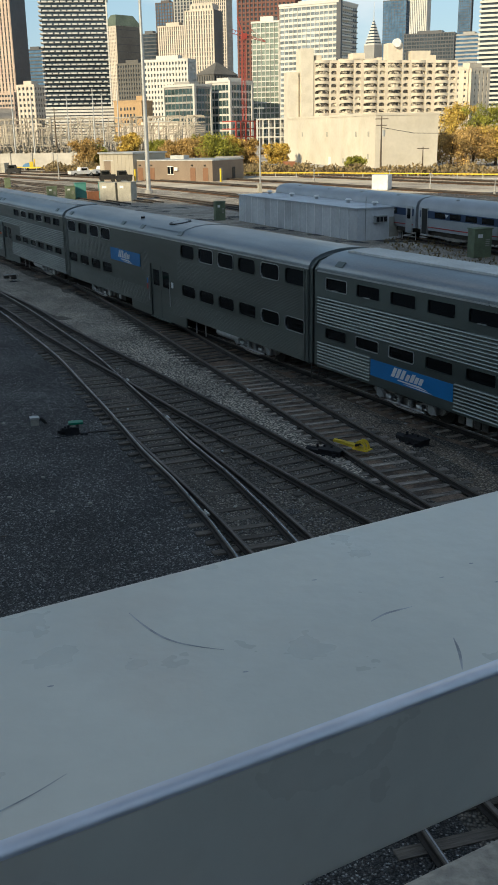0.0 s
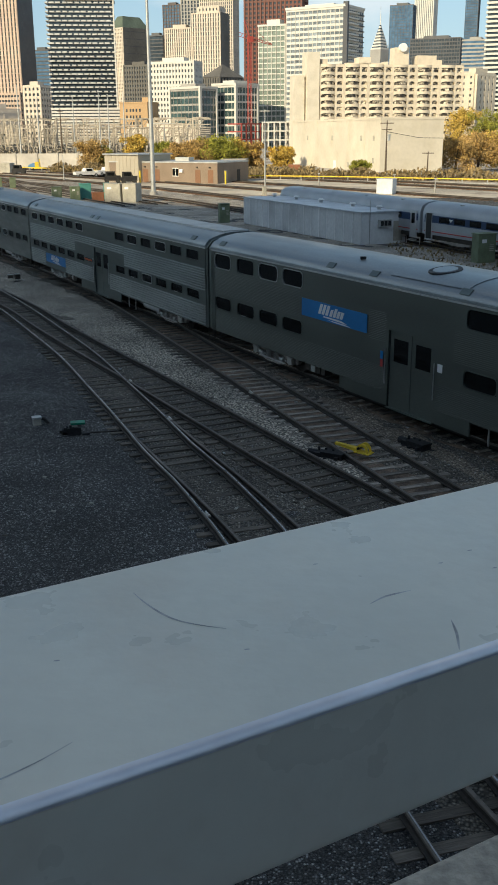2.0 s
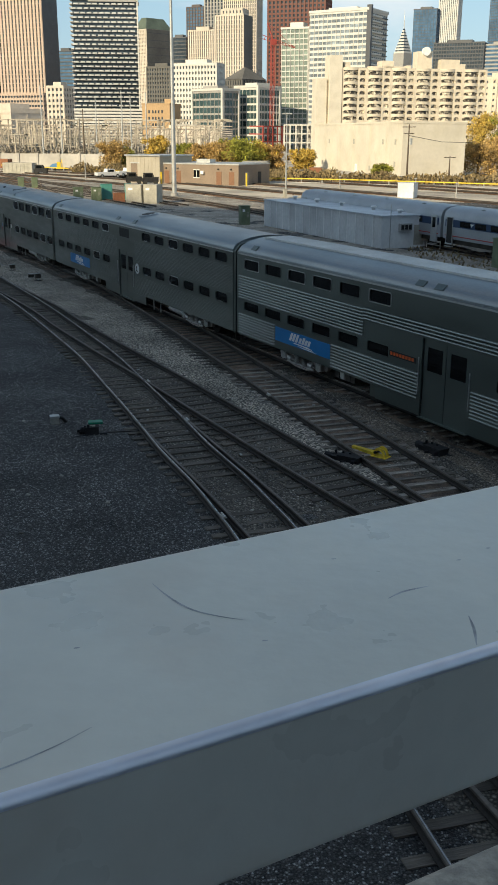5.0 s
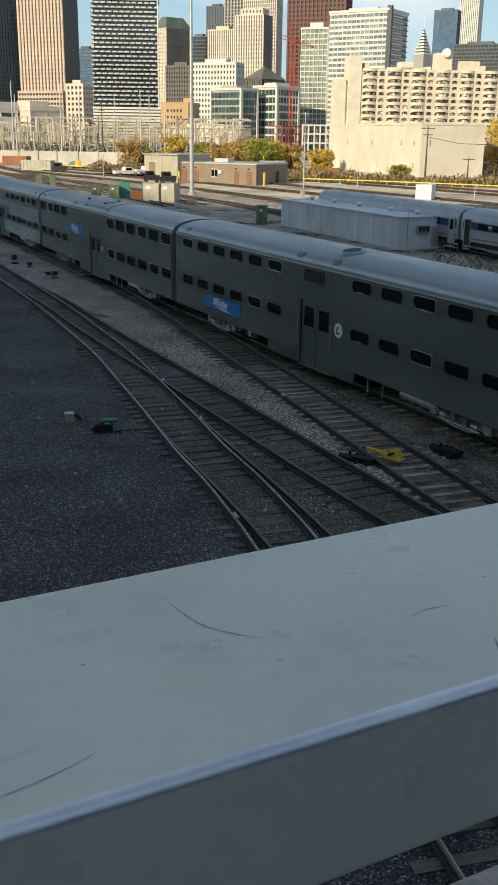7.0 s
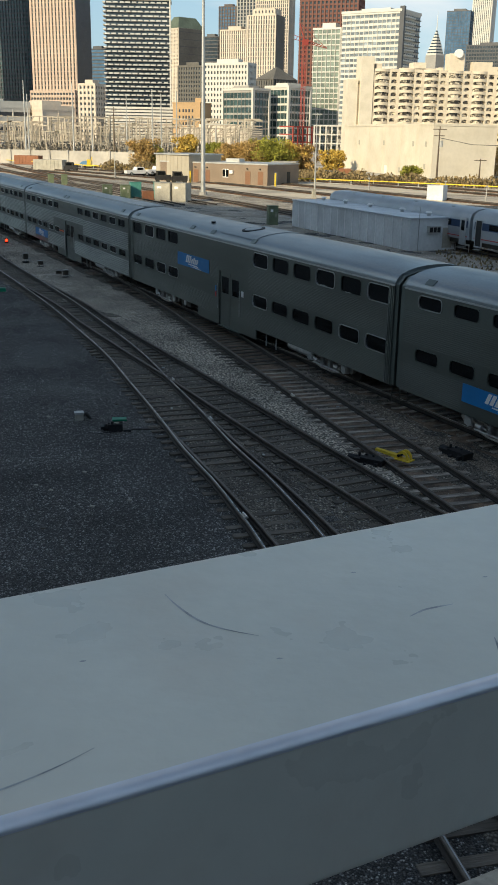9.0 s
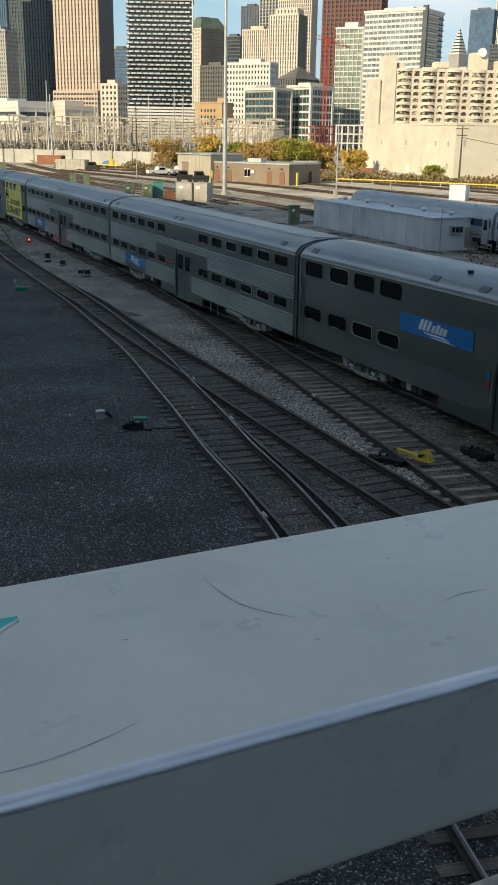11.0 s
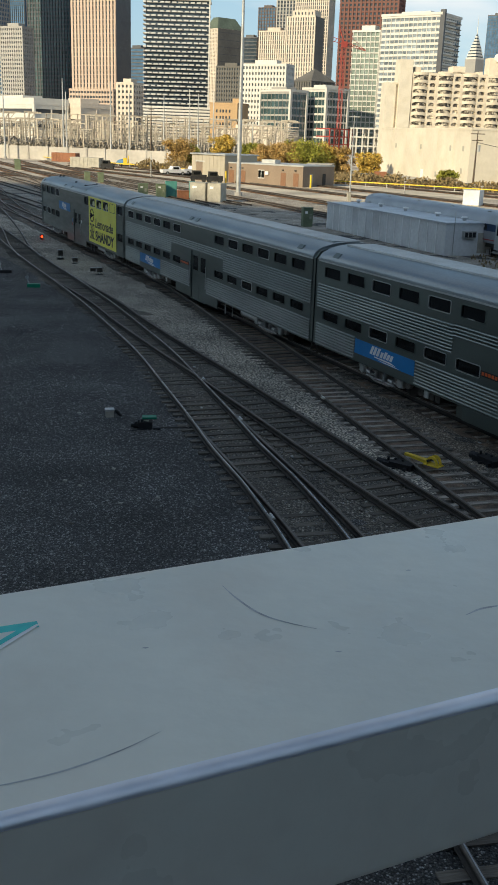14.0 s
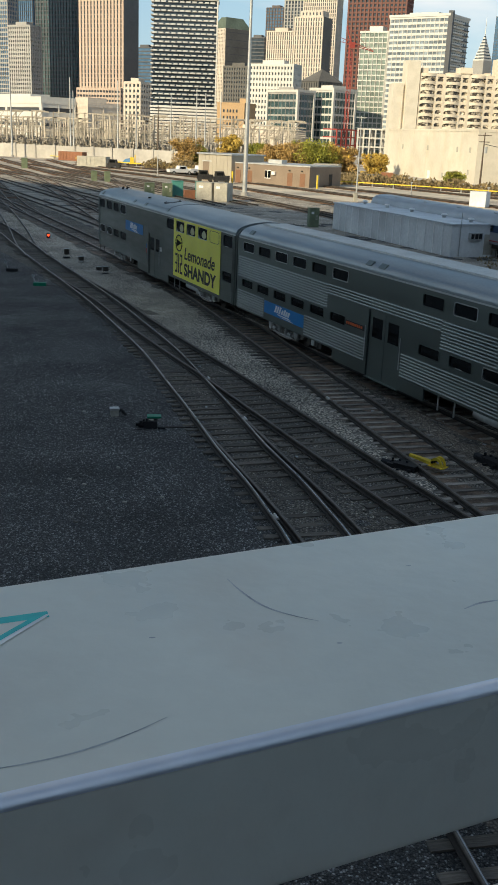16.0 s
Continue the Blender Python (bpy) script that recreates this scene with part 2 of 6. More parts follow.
    glass_pale=surface("condominium_glass_sky_tint", (0.20, 0.235, 0.26), 0.12, grain=(0.35, 0.6), stain=(0.08, 0.4)),
    glass_office=surface("teal_office_glass", (0.055, 0.095, 0.10), 0.10, grain=(0.25, 0.5), stain=(0.08, 0.4)),
    wall_brown=surface("dark_bronze_facade", (0.085, 0.07, 0.07), 0.6, 0.2, grain=(0.6, 0.1), stain=(0.05, 0.1)),
    wall_smooth=surface("pale_smooth_concrete", (0.50, 0.475, 0.43), 0.9, grain=(1.2, 0.06), stain=(0.15, 0.14)),
    balcony=surface("pale_balcony_panels", (0.55, 0.55, 0.54), 0.7, grain=(0.6, 0.08), stain=(0.05, 0.12)),
    # dark stone; its colour also paints the shade on tower sides
    wall_side=surface("dark_stone_and_side_shade", (0.13, 0.125, 0.115), 0.85, grain=(0.6, 0.12), stain=(0.05, 0.2)),
    steel_tan=surface("weathered_lattice_steel", (0.40, 0.355, 0.29), 0.7, 0.1, grain=(2, 0.2), stain=(0.2, 0.25), island=0.35),
    wall_cream=surface("cream_stone", (0.60, 0.53, 0.45), 0.85, grain=(0.6, 0.08), stain=(0.05, 0.1)),
    wall_pink=surface("pinkish_stone", (0.50, 0.39, 0.315), 0.85, grain=(0.6, 0.08), stain=(0.05, 0.1)),
    wall_white=surface("white_cladding", (0.62, 0.605, 0.56), 0.7, grain=(0.6, 0.05), stain=(0.05, 0.08)),
    wall_grey=surface("grey_concrete_facade", (0.36, 0.35, 0.33), 0.85, grain=(0.6, 0.08), stain=(0.05, 0.1)),
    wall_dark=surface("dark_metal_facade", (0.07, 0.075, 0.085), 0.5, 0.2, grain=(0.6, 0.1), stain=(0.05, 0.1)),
    wall_red=surface("rust_red_facade", (0.15, 0.06, 0.045), 0.7, grain=(0.6, 0.1), stain=(0.05, 0.1)),
    wall_orange=surface("orange_brick", (0.46, 0.31, 0.17), 0.85, grain=(1.2, 0.1), stain=(0.1, 0.1)),
    wall_river=surface("sandy_concrete", (0.66, 0.585, 0.47), 0.85, grain=(0.6, 0.08), stain=(0.06, 0.12)),
    copper=surface("copper_roof", (0.10, 0.13, 0.10), 0.7, grain=(0.6, 0.15), stain=(0.1, 0.2)),
    crane=surface("crane_red", (0.36, 0.06, 0.045), 0.6, grain=(2, 0.1), stain=(0.3, 0.1)),
    bark=surface("bark", (0.10, 0.075, 0.055), 0.95, grain=(10, 0.3), stain=(1, 0.2)),
    leaf_gold=surface("golden_leaves", (0.54, 0.38, 0.085), 0.8, grain=(2, 0.2), stain=(0.4, 0.3), island=0.45),
    leaf_brown=surface("rusty_leaves", (0.45, 0.30, 0.11), 0.8, grain=(2, 0.2), stain=(0.4, 0.3), island=0.45),
    leaf_green=surface("turning_leaves", (0.28, 0.28, 0.045), 0.8, grain=(2, 0.2), stain=(0.4, 0.3), island=0.5),
    brush=surface("dry_brush", (0.24, 0.18, 0.09), 0.95, grain=(3, 0.3), stain=(0.3, 0.3), island=0.4),
    car_white=surface("car_white_paint", (0.75, 0.75, 0.75), 0.3, grain=(5, 0.03), stain=(1, 0.05)),
    porcelain=surface("porcelain_grey", (0.34, 0.31, 0.26), 0.6, 0.2, grain=(2, 0.15), stain=(0.2, 0.2), island=0.3),
    rust=surface("rusty_container", (0.30, 0.13, 0.07), 0.8, grain=(3, 0.15), stain=(0.4, 0.2)),
    blue_cover=surface("blue_tarpaulin", (0.10, 0.25, 0.45), 0.6, grain=(4, 0.1), stain=(0.6, 0.15)),
    signal=glowing("red_signal_lamp", (1.0, 0.03, 0.01), 6.0),
)


# ---- mesh helpers ----
class Geo:
    """Collects boxes, rods and swept profiles for one mesh."""

    def __init__(self):
        self.v, self.f = [], []

    def add(self, verts, faces):
        k = len(self.v)
        self.v.extend(tuple(p) for p in verts)
        self.f.extend(tuple(i + k for i in q) for q in faces)
        return self

    def box(self, x0, x1, y0, y1, z0, z1, m=None):
        c = [Vector((x, y, z)) for z in (z0, z1) for x, y in ((x0, y0), (x1, y0), (x1, y1), (x0, y1))]
        if m is not None:
            c = [m @ p for p in c]
        return self.add(c, [(3, 2, 1, 0), (4, 5, 6, 7), (0, 1, 5, 4), (1, 2, 6, 5), (2, 3, 7, 6), (3, 0, 4, 7)])

    def rod(self, a, b, r, n=8, r2=None):
        a, b = Vector(a), Vector(b)
        q = (b - a).to_track_quat("Z", "Y").to_matrix()
        r2 = r if r2 is None else r2
        ring = [q @ Vector((math.cos(2 * math.pi * i / n), math.sin(2 * math.pi * i / n), 0)) for i in range(n)]
        verts = [a + p * r for p in ring] + [b + p * r2 for p in ring]
        faces = [(i, (i + 1) % n, n + (i + 1) % n, n + i) for i in range(n)]
        return self.add(verts, faces + [tuple(range(n - 1, -1, -1)), tuple(range(n, 2 * n))])

    def sweep(self, profile, stations, closed=True):
        """profile: (side, up) points; stations: (point, side vector, up vector)."""
        n = len(profile)
        verts = [Vector(p) + Vector(s) * a + Vector(u) * b for p, s, u in stations for a, b in profile]
        faces = []
        for k in range(len(stations) - 1):
            for i in range(n if closed else n - 1):
                j = (i + 1) % n
                faces.append((k * n + i, k * n + j, (k + 1) * n + j, (k + 1) * n + i))
        if closed:
            faces += [tuple(range(n - 1, -1, -1)), tuple(range((len(stations) - 1) * n, len(stations) * n))]
        return self.add(verts, faces)

    def shifted(self, y):
        self.v = [(p[0], p[1] + y, p[2]) for p in self.v]
        return self

    def mesh(self, name, material, smooth=False):
        me = bpy.data.meshes.new(name)
        me.from_pydata(self.v, [], self.f)
        me.materials.append(material)
        if smooth:
            me.shade_smooth()
            me.set_sharp_from_angle(angle=radians(38))
        me.update()
        return me


def part(name, geo, material, parent, label="", kind="", smooth=False):
    ob = new(name, geo.mesh(name, material, smooth))
    ob.parent = parent
    return tagged(ob, label=label, kind=kind)


def share(name, me, parent, m):
    ob = new(name, me)
    ob.parent = parent
    ob.matrix_basis = m
    return ob


def thing(name, label, category, m=None, group="", kind=""):
    ob = new(name)
    if m is not None:
        ob.matrix_basis = m
    return tagged(ob, label=label, category=category, group=group, kind=kind)


def rounded(x0, x1, y0, y1, r, n=4):
    """A rectangle with rounded corners, anticlockwise."""
    pts = []
    for cx, cy, a in ((x1 - r, y1 - r, 0), (x0 + r, y1 - r, 90), (x0 + r, y0 + r, 180), (x1 - r, y0 + r, 270)):
        pts += [(cx + r * math.cos(radians(a + 90 * i / n)), cy + r * math.sin(radians(a + 90 * i / n))) for i in range(n + 1)]
    return pts


# ---- the line of the moving train: arc length from its first position ----
KNOT = np.linspace(-90, 40, 7)
BEND = [-0.000376, -0.000391, -0.00042, -0.00023, 0.000584, 0.000811, 0.000843]
SS = np.arange(-260, 241, 0.5)
KK = np.interp(SS, KNOT, BEND) * ((SS >= -90) & (SS <= 40))
HEAD = np.concatenate([[0], np.cumsum((KK[1:] + KK[:-1]) * 0.25)])
HEAD += -1.078591 - np.interp(0, SS, HEAD)
LX = np.concatenate([[0], np.cumsum((np.cos(HEAD[1:]) + np.cos(HEAD[:-1])) * 0.25)])
LY = np.concatenate([[0], np.cumsum((np.sin(HEAD[1:]) + np.sin(HEAD[:-1])) * 0.25)])
LX += -5.216622 - np.interp(0, SS, LX)
LY += 49.570947 - np.interp(0, SS, LY)


def on_line(s):
    return Vector((np.interp(s, SS, LX), np.interp(s, SS, LY), 0))


def advance(t):
    return 8.99813 * t - 0.60733 * (t / 16) ** 2 - 0.51199 * (t / 16) ** 3


# ---- ground ----
def ground():
    """One sheet to the horizon: ballast near by, dirt further off, finer near the bridge."""
    g = Geo()
    g.box(-4000, 4000, -3000, 5000, -1.5, -0.32)
    tagged(part("ground", g, M["yard"], None, "bare brown yard dirt reaching to the city", kind="structure"), category="ground")
    # ballast bed, gently uneven
    nx, ny = 150, 190
    x0, x1, y0, y1 = -75, 45, -14, 138
    v = []
    for j in range(ny + 1):
        for i in range(nx + 1):
            x, y = x0 + (x1 - x0) * i / nx, y0 + (y1 - y0) * j / ny
            edge = min(i, nx - i, j, ny - j)
            z = -0.235 + 0.045 * noise.noise((x * 0.35, y * 0.35, 0)) + 0.03 * noise.noise((x * 1.3, y * 1.3, 4))
            v.append((x, y, -0.40 if edge == 0 else z))
    f = [(j * (nx + 1) + i, j * (nx + 1) + i + 1, (j + 1) * (nx + 1) + i + 1, (j + 1) * (nx + 1) + i) for j in range(ny) for i in range(nx)]
    g = Geo().add(v, f)
    tagged(part("ballast_bed", g, M["ballast"], None, "grey crushed-stone ballast bed under the tracks", kind="structure", smooth=True), category="ground")


def loose_stones():
    """Loose stones over the nearest ballast."""
    rng = random.Random(5)
    g = Geo()
    for _ in range(15000):
        y = 14 + 34 * rng.random() ** 1.5
        x = rng.uniform(-0.34 * y - 2, 0.30 * y + 1)
        r = rng.uniform(0.014, 0.034)
        z = -0.225 + 0.045 * noise.noise((x * 0.35, y * 0.35, 0)) + 0.03 * noise.noise((x * 1.3, y * 1.3, 4))
        a = rng.uniform(0, 6.28)
        p = [(x + r * math.cos(a + k * 1.57) * rng.uniform(0.7, 1.3), y + r * math.sin(a + k * 1.57) * rng.uniform(0.7, 1.3), z) for k in range(4)]
        p.append((x + rng.uniform(-r, r) * 0.4, y + rng.uniform(-r, r) * 0.4, z + r * rng.uniform(0.7, 1.3)))
        g.add(p, [(0, 1, 4), (1, 2, 4), (2, 3, 4), (3, 0, 4)])
    tagged(part("loose_stones", g, M["stone"], None, "loose grey stones scattered over the ballast", kind="stuff"), category="gravel")


# ---- tracks ----
def smooth_line(points, step=1.0):
    """A Catmull-Rom line through plan points, as a dense polyline."""
    p = [Vector((*q, 0)) for q in points]
    p = [p[0] * 2 - p[1]] + p + [p[-1] * 2 - p[-2]]
    out = []
    for i in range(1, len(p) - 2):
        a, b, c, d = p[i - 1:i + 3]
        n = max(2, int((c - b).length / step))
        for k in range(n):
            t = k / n
            out.append(0.5 * ((2 * b) + (c - a) * t + (2 * a - 5 * b + 4 * c - d) * t * t + (3 * b - a - 3 * c + d) * t ** 3))
    return out + [p[-2]]


def stations(line, lat, z):
    st = []
    for i, q in enumerate(line):
        d = (line[min(i + 1, len(line) - 1)] - line[max(i - 1, 0)]).normalized()
        side = Vector((d.y, -d.x, 0))
        st.append((q + side * lat + Vector((0, 0, z)), side, Vector((0, 0, 1))))
    return st


FOOT = [(-0.06, -0.17), (0.06, -0.17), (0.06, -0.155), (0.014, -0.135), (0.012, -0.045), (-0.012, -0.045), (-0.014, -0.135), (-0.06, -0.155)]
HEADP = [(-0.036, -0.045), (0.036, -0.045), (0.037, -0.008), (0.028, 0.0), (-0.028, 0.0), (-0.037, -0.008)]
BAND = [(-0.012, -0.004), (0.012, -0.004), (0.010, 0.003), (-0.010, 0.003)]
TIE = Geo().box(-1.24, 1.24, -0.115, 0.115, -0.09, 0.09).mesh("tie", M["tie"])


def track(line, label, head="head", ties=True, gauge=0.725, step=0.56, lift=0.0, half=1.24, wood="tie", skip=(0, 0)):
    t = thing("track", label, "railway track", kind="structure")
    tie_me = TIE if half == 1.24 and wood == "tie" else Geo().box(-half, half, -0.10, 0.10, -0.09, 0.09).mesh("tie", M[wood])
    for s in (-1, 1):
        r = part("rail", Geo().sweep(FOOT, stations(line, s * gauge, 0)), M["rail"], t)
        part("railhead", Geo().sweep(HEADP, stations(line, s * gauge, 0)), M["head_dull"], r)
        if head == "head":
            part("running_band", Geo().sweep(BAND, stations(line, s * (gauge - 0.008), 0)), M["head"], r, "narrow polished running band")
    # ties at even steps along the line
    rng = random.Random(len(line))
    acc, nxt, single, rest = 0.0, 0.0, 0, Geo()
    for a, b in zip(line[:-1], line[1:]):
        seg = (b - a).length
        while nxt <= acc + seg:
            p = a + (b - a) * ((nxt - acc) / seg)
            d = (b - a).normalized()
            m = Matrix.Translation((p.x, p.y, -0.280 + lift + rng.uniform(-0.016, 0.012))) @ Matrix.Rotation(math.atan2(d.y, d.x) - math.pi / 2 + rng.uniform(-0.02, 0.02), 4, "Z")
            m = m @ Matrix.Translation((rng.uniform(-0.06, 0.06), 0, 0))
            if skip[0] < nxt < skip[1]:
                nxt += step
                continue
            if ties and single < 260 and 8 < p.y < 75 and p.x > -26:
                share("tie", tie_me, t, m)
                single += 1
            else:
                rest.box(-1.3, 1.3, -0.115, 0.115, -0.09, 0.09, m)
            nxt += step
        acc += seg
    if rest.v:
        part("far_ties", rest, M[wood if ties else "far_tie"], t, kind="stuff")
    return t


def track_strip():
    """Browner oily stone under and between the tracks."""
    line = smooth_line([(-62, 150), (-43, 113), (-24.5, 80), (-15.5, 64), (-7.2, 49), (-2.6, 39), (1.6, 30), (5.6, 19), (9.5, 8), (14, -6)], 1.0)
    half = [9, 8.5, 7.5, 6.8, 6.2, 5.6, 5.4, 5.8, 6.2, 6.5]
    cols, v = 22, []
    for i, q in enumerate(line):
        d = (line[min(i + 1, len(line) - 1)] - line[max(i - 1, 0)]).normalized()
        side = Vector((d.y, -d.x, 0))
        h = np.interp(i / (len(line) - 1) * (len(half) - 1), range(len(half)), half)
        for c in range(cols + 1):
            u = c / cols * 2 - 1
            p = q + side * u * h * (1 + 0.05 * noise.noise((q.x * 0.9, q.y * 0.9, 3 + (u > 0))))
            z = 0.045 * noise.noise((p.x * 0.35, p.y * 0.35, 0)) + 0.03 * noise.noise((p.x * 1.3, p.y * 1.3, 4))
            v.append((p.x, p.y, -0.33 if c in (0, cols) else -0.218 + z))
    f = [(i * (cols + 1) + c + 1, i * (cols + 1) + c, (i + 1) * (cols + 1) + c, (i + 1) * (cols + 1) + c + 1) for i in range(len(line) - 1) for c in range(cols)]
    tagged(part("track_ballast", Geo().add(v, f), M["track_stone"], None, "brownish oily ballast under the tracks", kind="structure", smooth=True), category="ground")


A_LINE = [(-60, 138), (-43, 107), (-30.0, 84.6), (-20.4, 65.4), (-15.75, 56.4), (-12.1, 49.2), (-9.2, 43.0), (-6.9, 37.9), (-5.05, 33.15), (-3.53, 29.2), (-2.32, 25.9), (-1.33, 23.55),
          (-0.52, 21.35), (0.3, 18.9), (2.44, 11.6), (4.85, 3.2), (7.8, -7)]
B_LINE = [(-15.75, 56.5), (-11.7, 49.3), (-9.6, 45.0), (-7.9, 41.7), (-5.94, 38.0), (-4.30, 35.0), (-2.73, 32.0), (-1.15, 29.0), (0.40, 26.0), (1.74, 23.5),
          (3.09, 21.0), (6.9, 13.8), (11.4, 5), (16.4, -5)]


def clean_strip():
    """Paler, cleaner stone heaped between the side track and the turnout."""
    border = smooth_line(A_LINE[:5] + B_LINE[1:], 0.5)
    cols, v, n = 14, [], 0
    for q in np.arange(-85, 50, 0.5):
        p, h = on_line(q), (on_line(q + 0.5) - on_line(q)).normalized()
        side = Vector((h.y, -h.x, 0))
        far = min(border, key=lambda e: abs((e - p).dot(h)))
        lo = max(turnout_offset(q) + 0.82, 1.55) + 0.25 * noise.noise((p.x * 0.8, p.y * 0.8, 3))
        hi = max((far - p).dot(side) - 0.80, lo + 0.2) + 0.25 * noise.noise((p.x * 0.8, p.y * 0.8, 7))
        for c in range(cols + 1):
            u = c / cols * 2 - 1
            e = p + side * (lo + (hi - lo) * c / cols)
            z = -0.28 if c in (0, cols) else -0.208 + 0.035 * (1 - u * u) + 0.022 * noise.noise((e.x * 1.1, e.y * 1.1, 9)) + 0.012 * noise.noise((e.x * 4, e.y * 4, 2))
            v.append((e.x, e.y, z))
        n += 1
    f = [(i * (cols + 1) + c, i * (cols + 1) + c + 1, (i + 1) * (cols + 1) + c + 1, (i + 1) * (cols + 1) + c) for i in range(n - 1) for c in range(cols)]
    tagged(part("clean_ballast", Geo().add(v, f), M["fresh"], None, "paler clean ballast heaped between the tracks", kind="structure", smooth=True), category="ground")


def no_shift(q):
    return 0.0


def side_strip(name, label, mat, lo, hi, top, s0, s1, step, cols, rough, shift=no_shift):
    """A sheet of stone following the train's track between two distances from it."""
    v, n = [], 0
    for q in np.arange(s0, s1, step):
        p, h = on_line(q), (on_line(q + 0.5) - on_line(q)).normalized()
        side = Vector((h.y, -h.x, 0))
        for c in range(cols + 1):
            w = shift(q) + lo + (hi - lo) * c / cols + rough * noise.noise((p.x * 0.6, p.y * 0.6, c * 0.3))
            e = p + side * w
            v.append((e.x, e.y, -0.33 if c in (0, cols) else top + 0.04 * noise.noise((e.x * 1.1, e.y * 1.1, 6))))
        n += 1
    f = [(i * (cols + 1) + c, (i + 1) * (cols + 1) + c, (i + 1) * (cols + 1) + c + 1, i * (cols + 1) + c + 1) for i in range(n - 1) for c in range(cols)]
    tagged(part(name, Geo().add(v, [tuple(reversed(q)) for q in f]), M[mat], None, label, kind="structure", smooth=True), category="ground")


def turnout_offset(q):
    """How far the turnout's centre stands from the train's track."""
    return float(np.interp(q, [-12, -6, 0, 4, 8.5, 12.5, 18.5, 24.5, 29.4, 40, 62], [0, 0.25, 0.82, 1.28, 1.84, 2.36, 3.16, 4.0, 4.72, 6.4, 9.9]))


def switch_ties(t):
    """Long weathered ties carrying both tracks of the turnout."""
    rng = random.Random(17)
    for q in np.arange(-13.5, 13.2, 0.56):
        p, h = on_line(q), (on_line(q + 0.5) - on_line(q)).normalized()
        a = math.atan2(h.y, h.x) - math.pi / 2 + rng.uniform(-0.03, 0.03)
        m = Matrix.Translation((p.x, p.y, -0.265 + rng.uniform(-0.014, 0.010))) @ Matrix.Rotation(a, 4, "Z")
        part("tie", Geo().box(-1.25, turnout_offset(q) + 1.38 + rng.uniform(-0.14, 0.14), -0.10, 0.10, -0.09, 0.09, m), M["tie"], t)


def tracks():
    track_strip()
    clean_strip()
    side_strip("stained_ballast", "rust-stained brown dirt under the train's track", "rusty_dirt", -1.9, 1.9, -0.205, -150, 75, 1.0, 8, 0.3)
    side_strip("turnout_dirt", "dark oily dirt between the rails of the turnout", "rusty_dirt", -1.0, 0.95, -0.208, 2, 60, 1.0, 6, 0.2, turnout_offset)
    side_strip("gritty_earth", "brown gritty earth between the turnout and the train's track", "gritty", -2.6, -0.9, -0.209, 15, 60, 1.0, 8, 0.15, turnout_offset)
    side_strip("yard_stone", "dusty pale stone between the yard tracks", "pale_stone", -44, -2.3, -0.215, -140, 75, 2.0, 40, 0.5)
    main = [on_line(s) for s in np.arange(-150, 75, 2.0)]
    track(main, "track that the moving train runs on", "head", lift=0.015, wood="tie_worn", skip=(136.5, 163))
    track(smooth_line(A_LINE), "curving track with polished rails and dark ties", "head", half=1.10, lift=-0.008)
    branch = [(-3.53, 29.2), (-2.25, 26.1), (-1.2, 23.65), (-0.3, 21.5), (0.68, 18.95), (3.45, 11.6), (6.7, 3.4), (10.8, -7)]
    t = thing("switch_rails", "second pair of rails leaving the polished track at a switch", "railway track", kind="structure")
    line = smooth_line(branch)
    for s in (-1, 1):
        r = part("rail", Geo().sweep(FOOT, stations(line, s * 0.755, -0.004)), M["rail"], t)
        part("railhead", Geo().sweep(HEADP, stations(line, s * 0.755, -0.004)), M["head_dull"], r)
    track(smooth_line(B_LINE), "rusty side track joining the polished track at a frog", "head_dull", half=1.16, lift=-0.004)
    # turnout leaving the train's track and drawing away from it
    c = []
    for q in np.arange(-12, 62, 2.5):
        p, h = on_line(q), (on_line(q + 0.5) - on_line(q)).normalized()
        p = p + Vector((h.y, -h.x, 0)) * turnout_offset(q)
        c.append((p.x, p.y))
    t = track([p + Vector((0, 0, -0.003)) for p in smooth_line(c)], "rusty turnout track with weathered ties in pale stone", "head_dull", lift=0.015, step=0.52, wood="tie_worn", skip=(-1, 25.5))
    switch_ties(t)
    d = [(-20.6, 65.6), (-23.5, 72.2), (-27.4, 82.3), (-34, 98.5), (-42, 117), (-52, 140)]
    track(smooth_line(d, 2), "side track leaving the polished track through a switch", "head")
    # parallel yard tracks beyond the train, and the fan of far tracks
    def yard_point(k, q):
        h = (on_line(q + 0.5) - on_line(q)).normalized()
        bow = 0.0005 * max(0, -q - 40) ** 2 * (k - 3) * 0.14 if k else 0.0
        return on_line(q) + Vector((-h.y, h.x, 0)) * (4.4 * k + bow)

    for k in range(1, 8):
        track([yard_point(k, q) for q in np.arange(-230, 70 if k < 6 else -66, 4.0)], "yard track beyond the moving train", "head_dull", ties=False, step=0.75, lift=-0.05)
    for k, (a, b) in enumerate([((-75, 235), (16, 85)), ((-62, 232), (24, 88)), ((-66, 246), (36, 100)), ((-70, 262), (44, 112)), ((-72, 275), (58, 125)), ((-80, 290), (62, 133))]):
        mid = ((a[0] + b[0]) / 2 + 3 + k, (a[1] + b[1]) / 2 + 3 + k)
        track(smooth_line([a, mid, b], 4), "far rusty yard track across the bare ground", "head_dull", ties=False, step=0.9)
    # crossovers between the yard tracks
    for k0, q0, k1, q1 in ((1, -36, 3, -82), (3, -44, 5, -92), (0, -58, 2, -104), (2, -62, 4, -110), (4, -70, 7, -128), (5, -112, 2, -164), (1, -112, 4, -170), (7, -92, 5, -132)):
        q1 -= 28
        a, b = yard_point(k0, q0), yard_point(k1, q1)
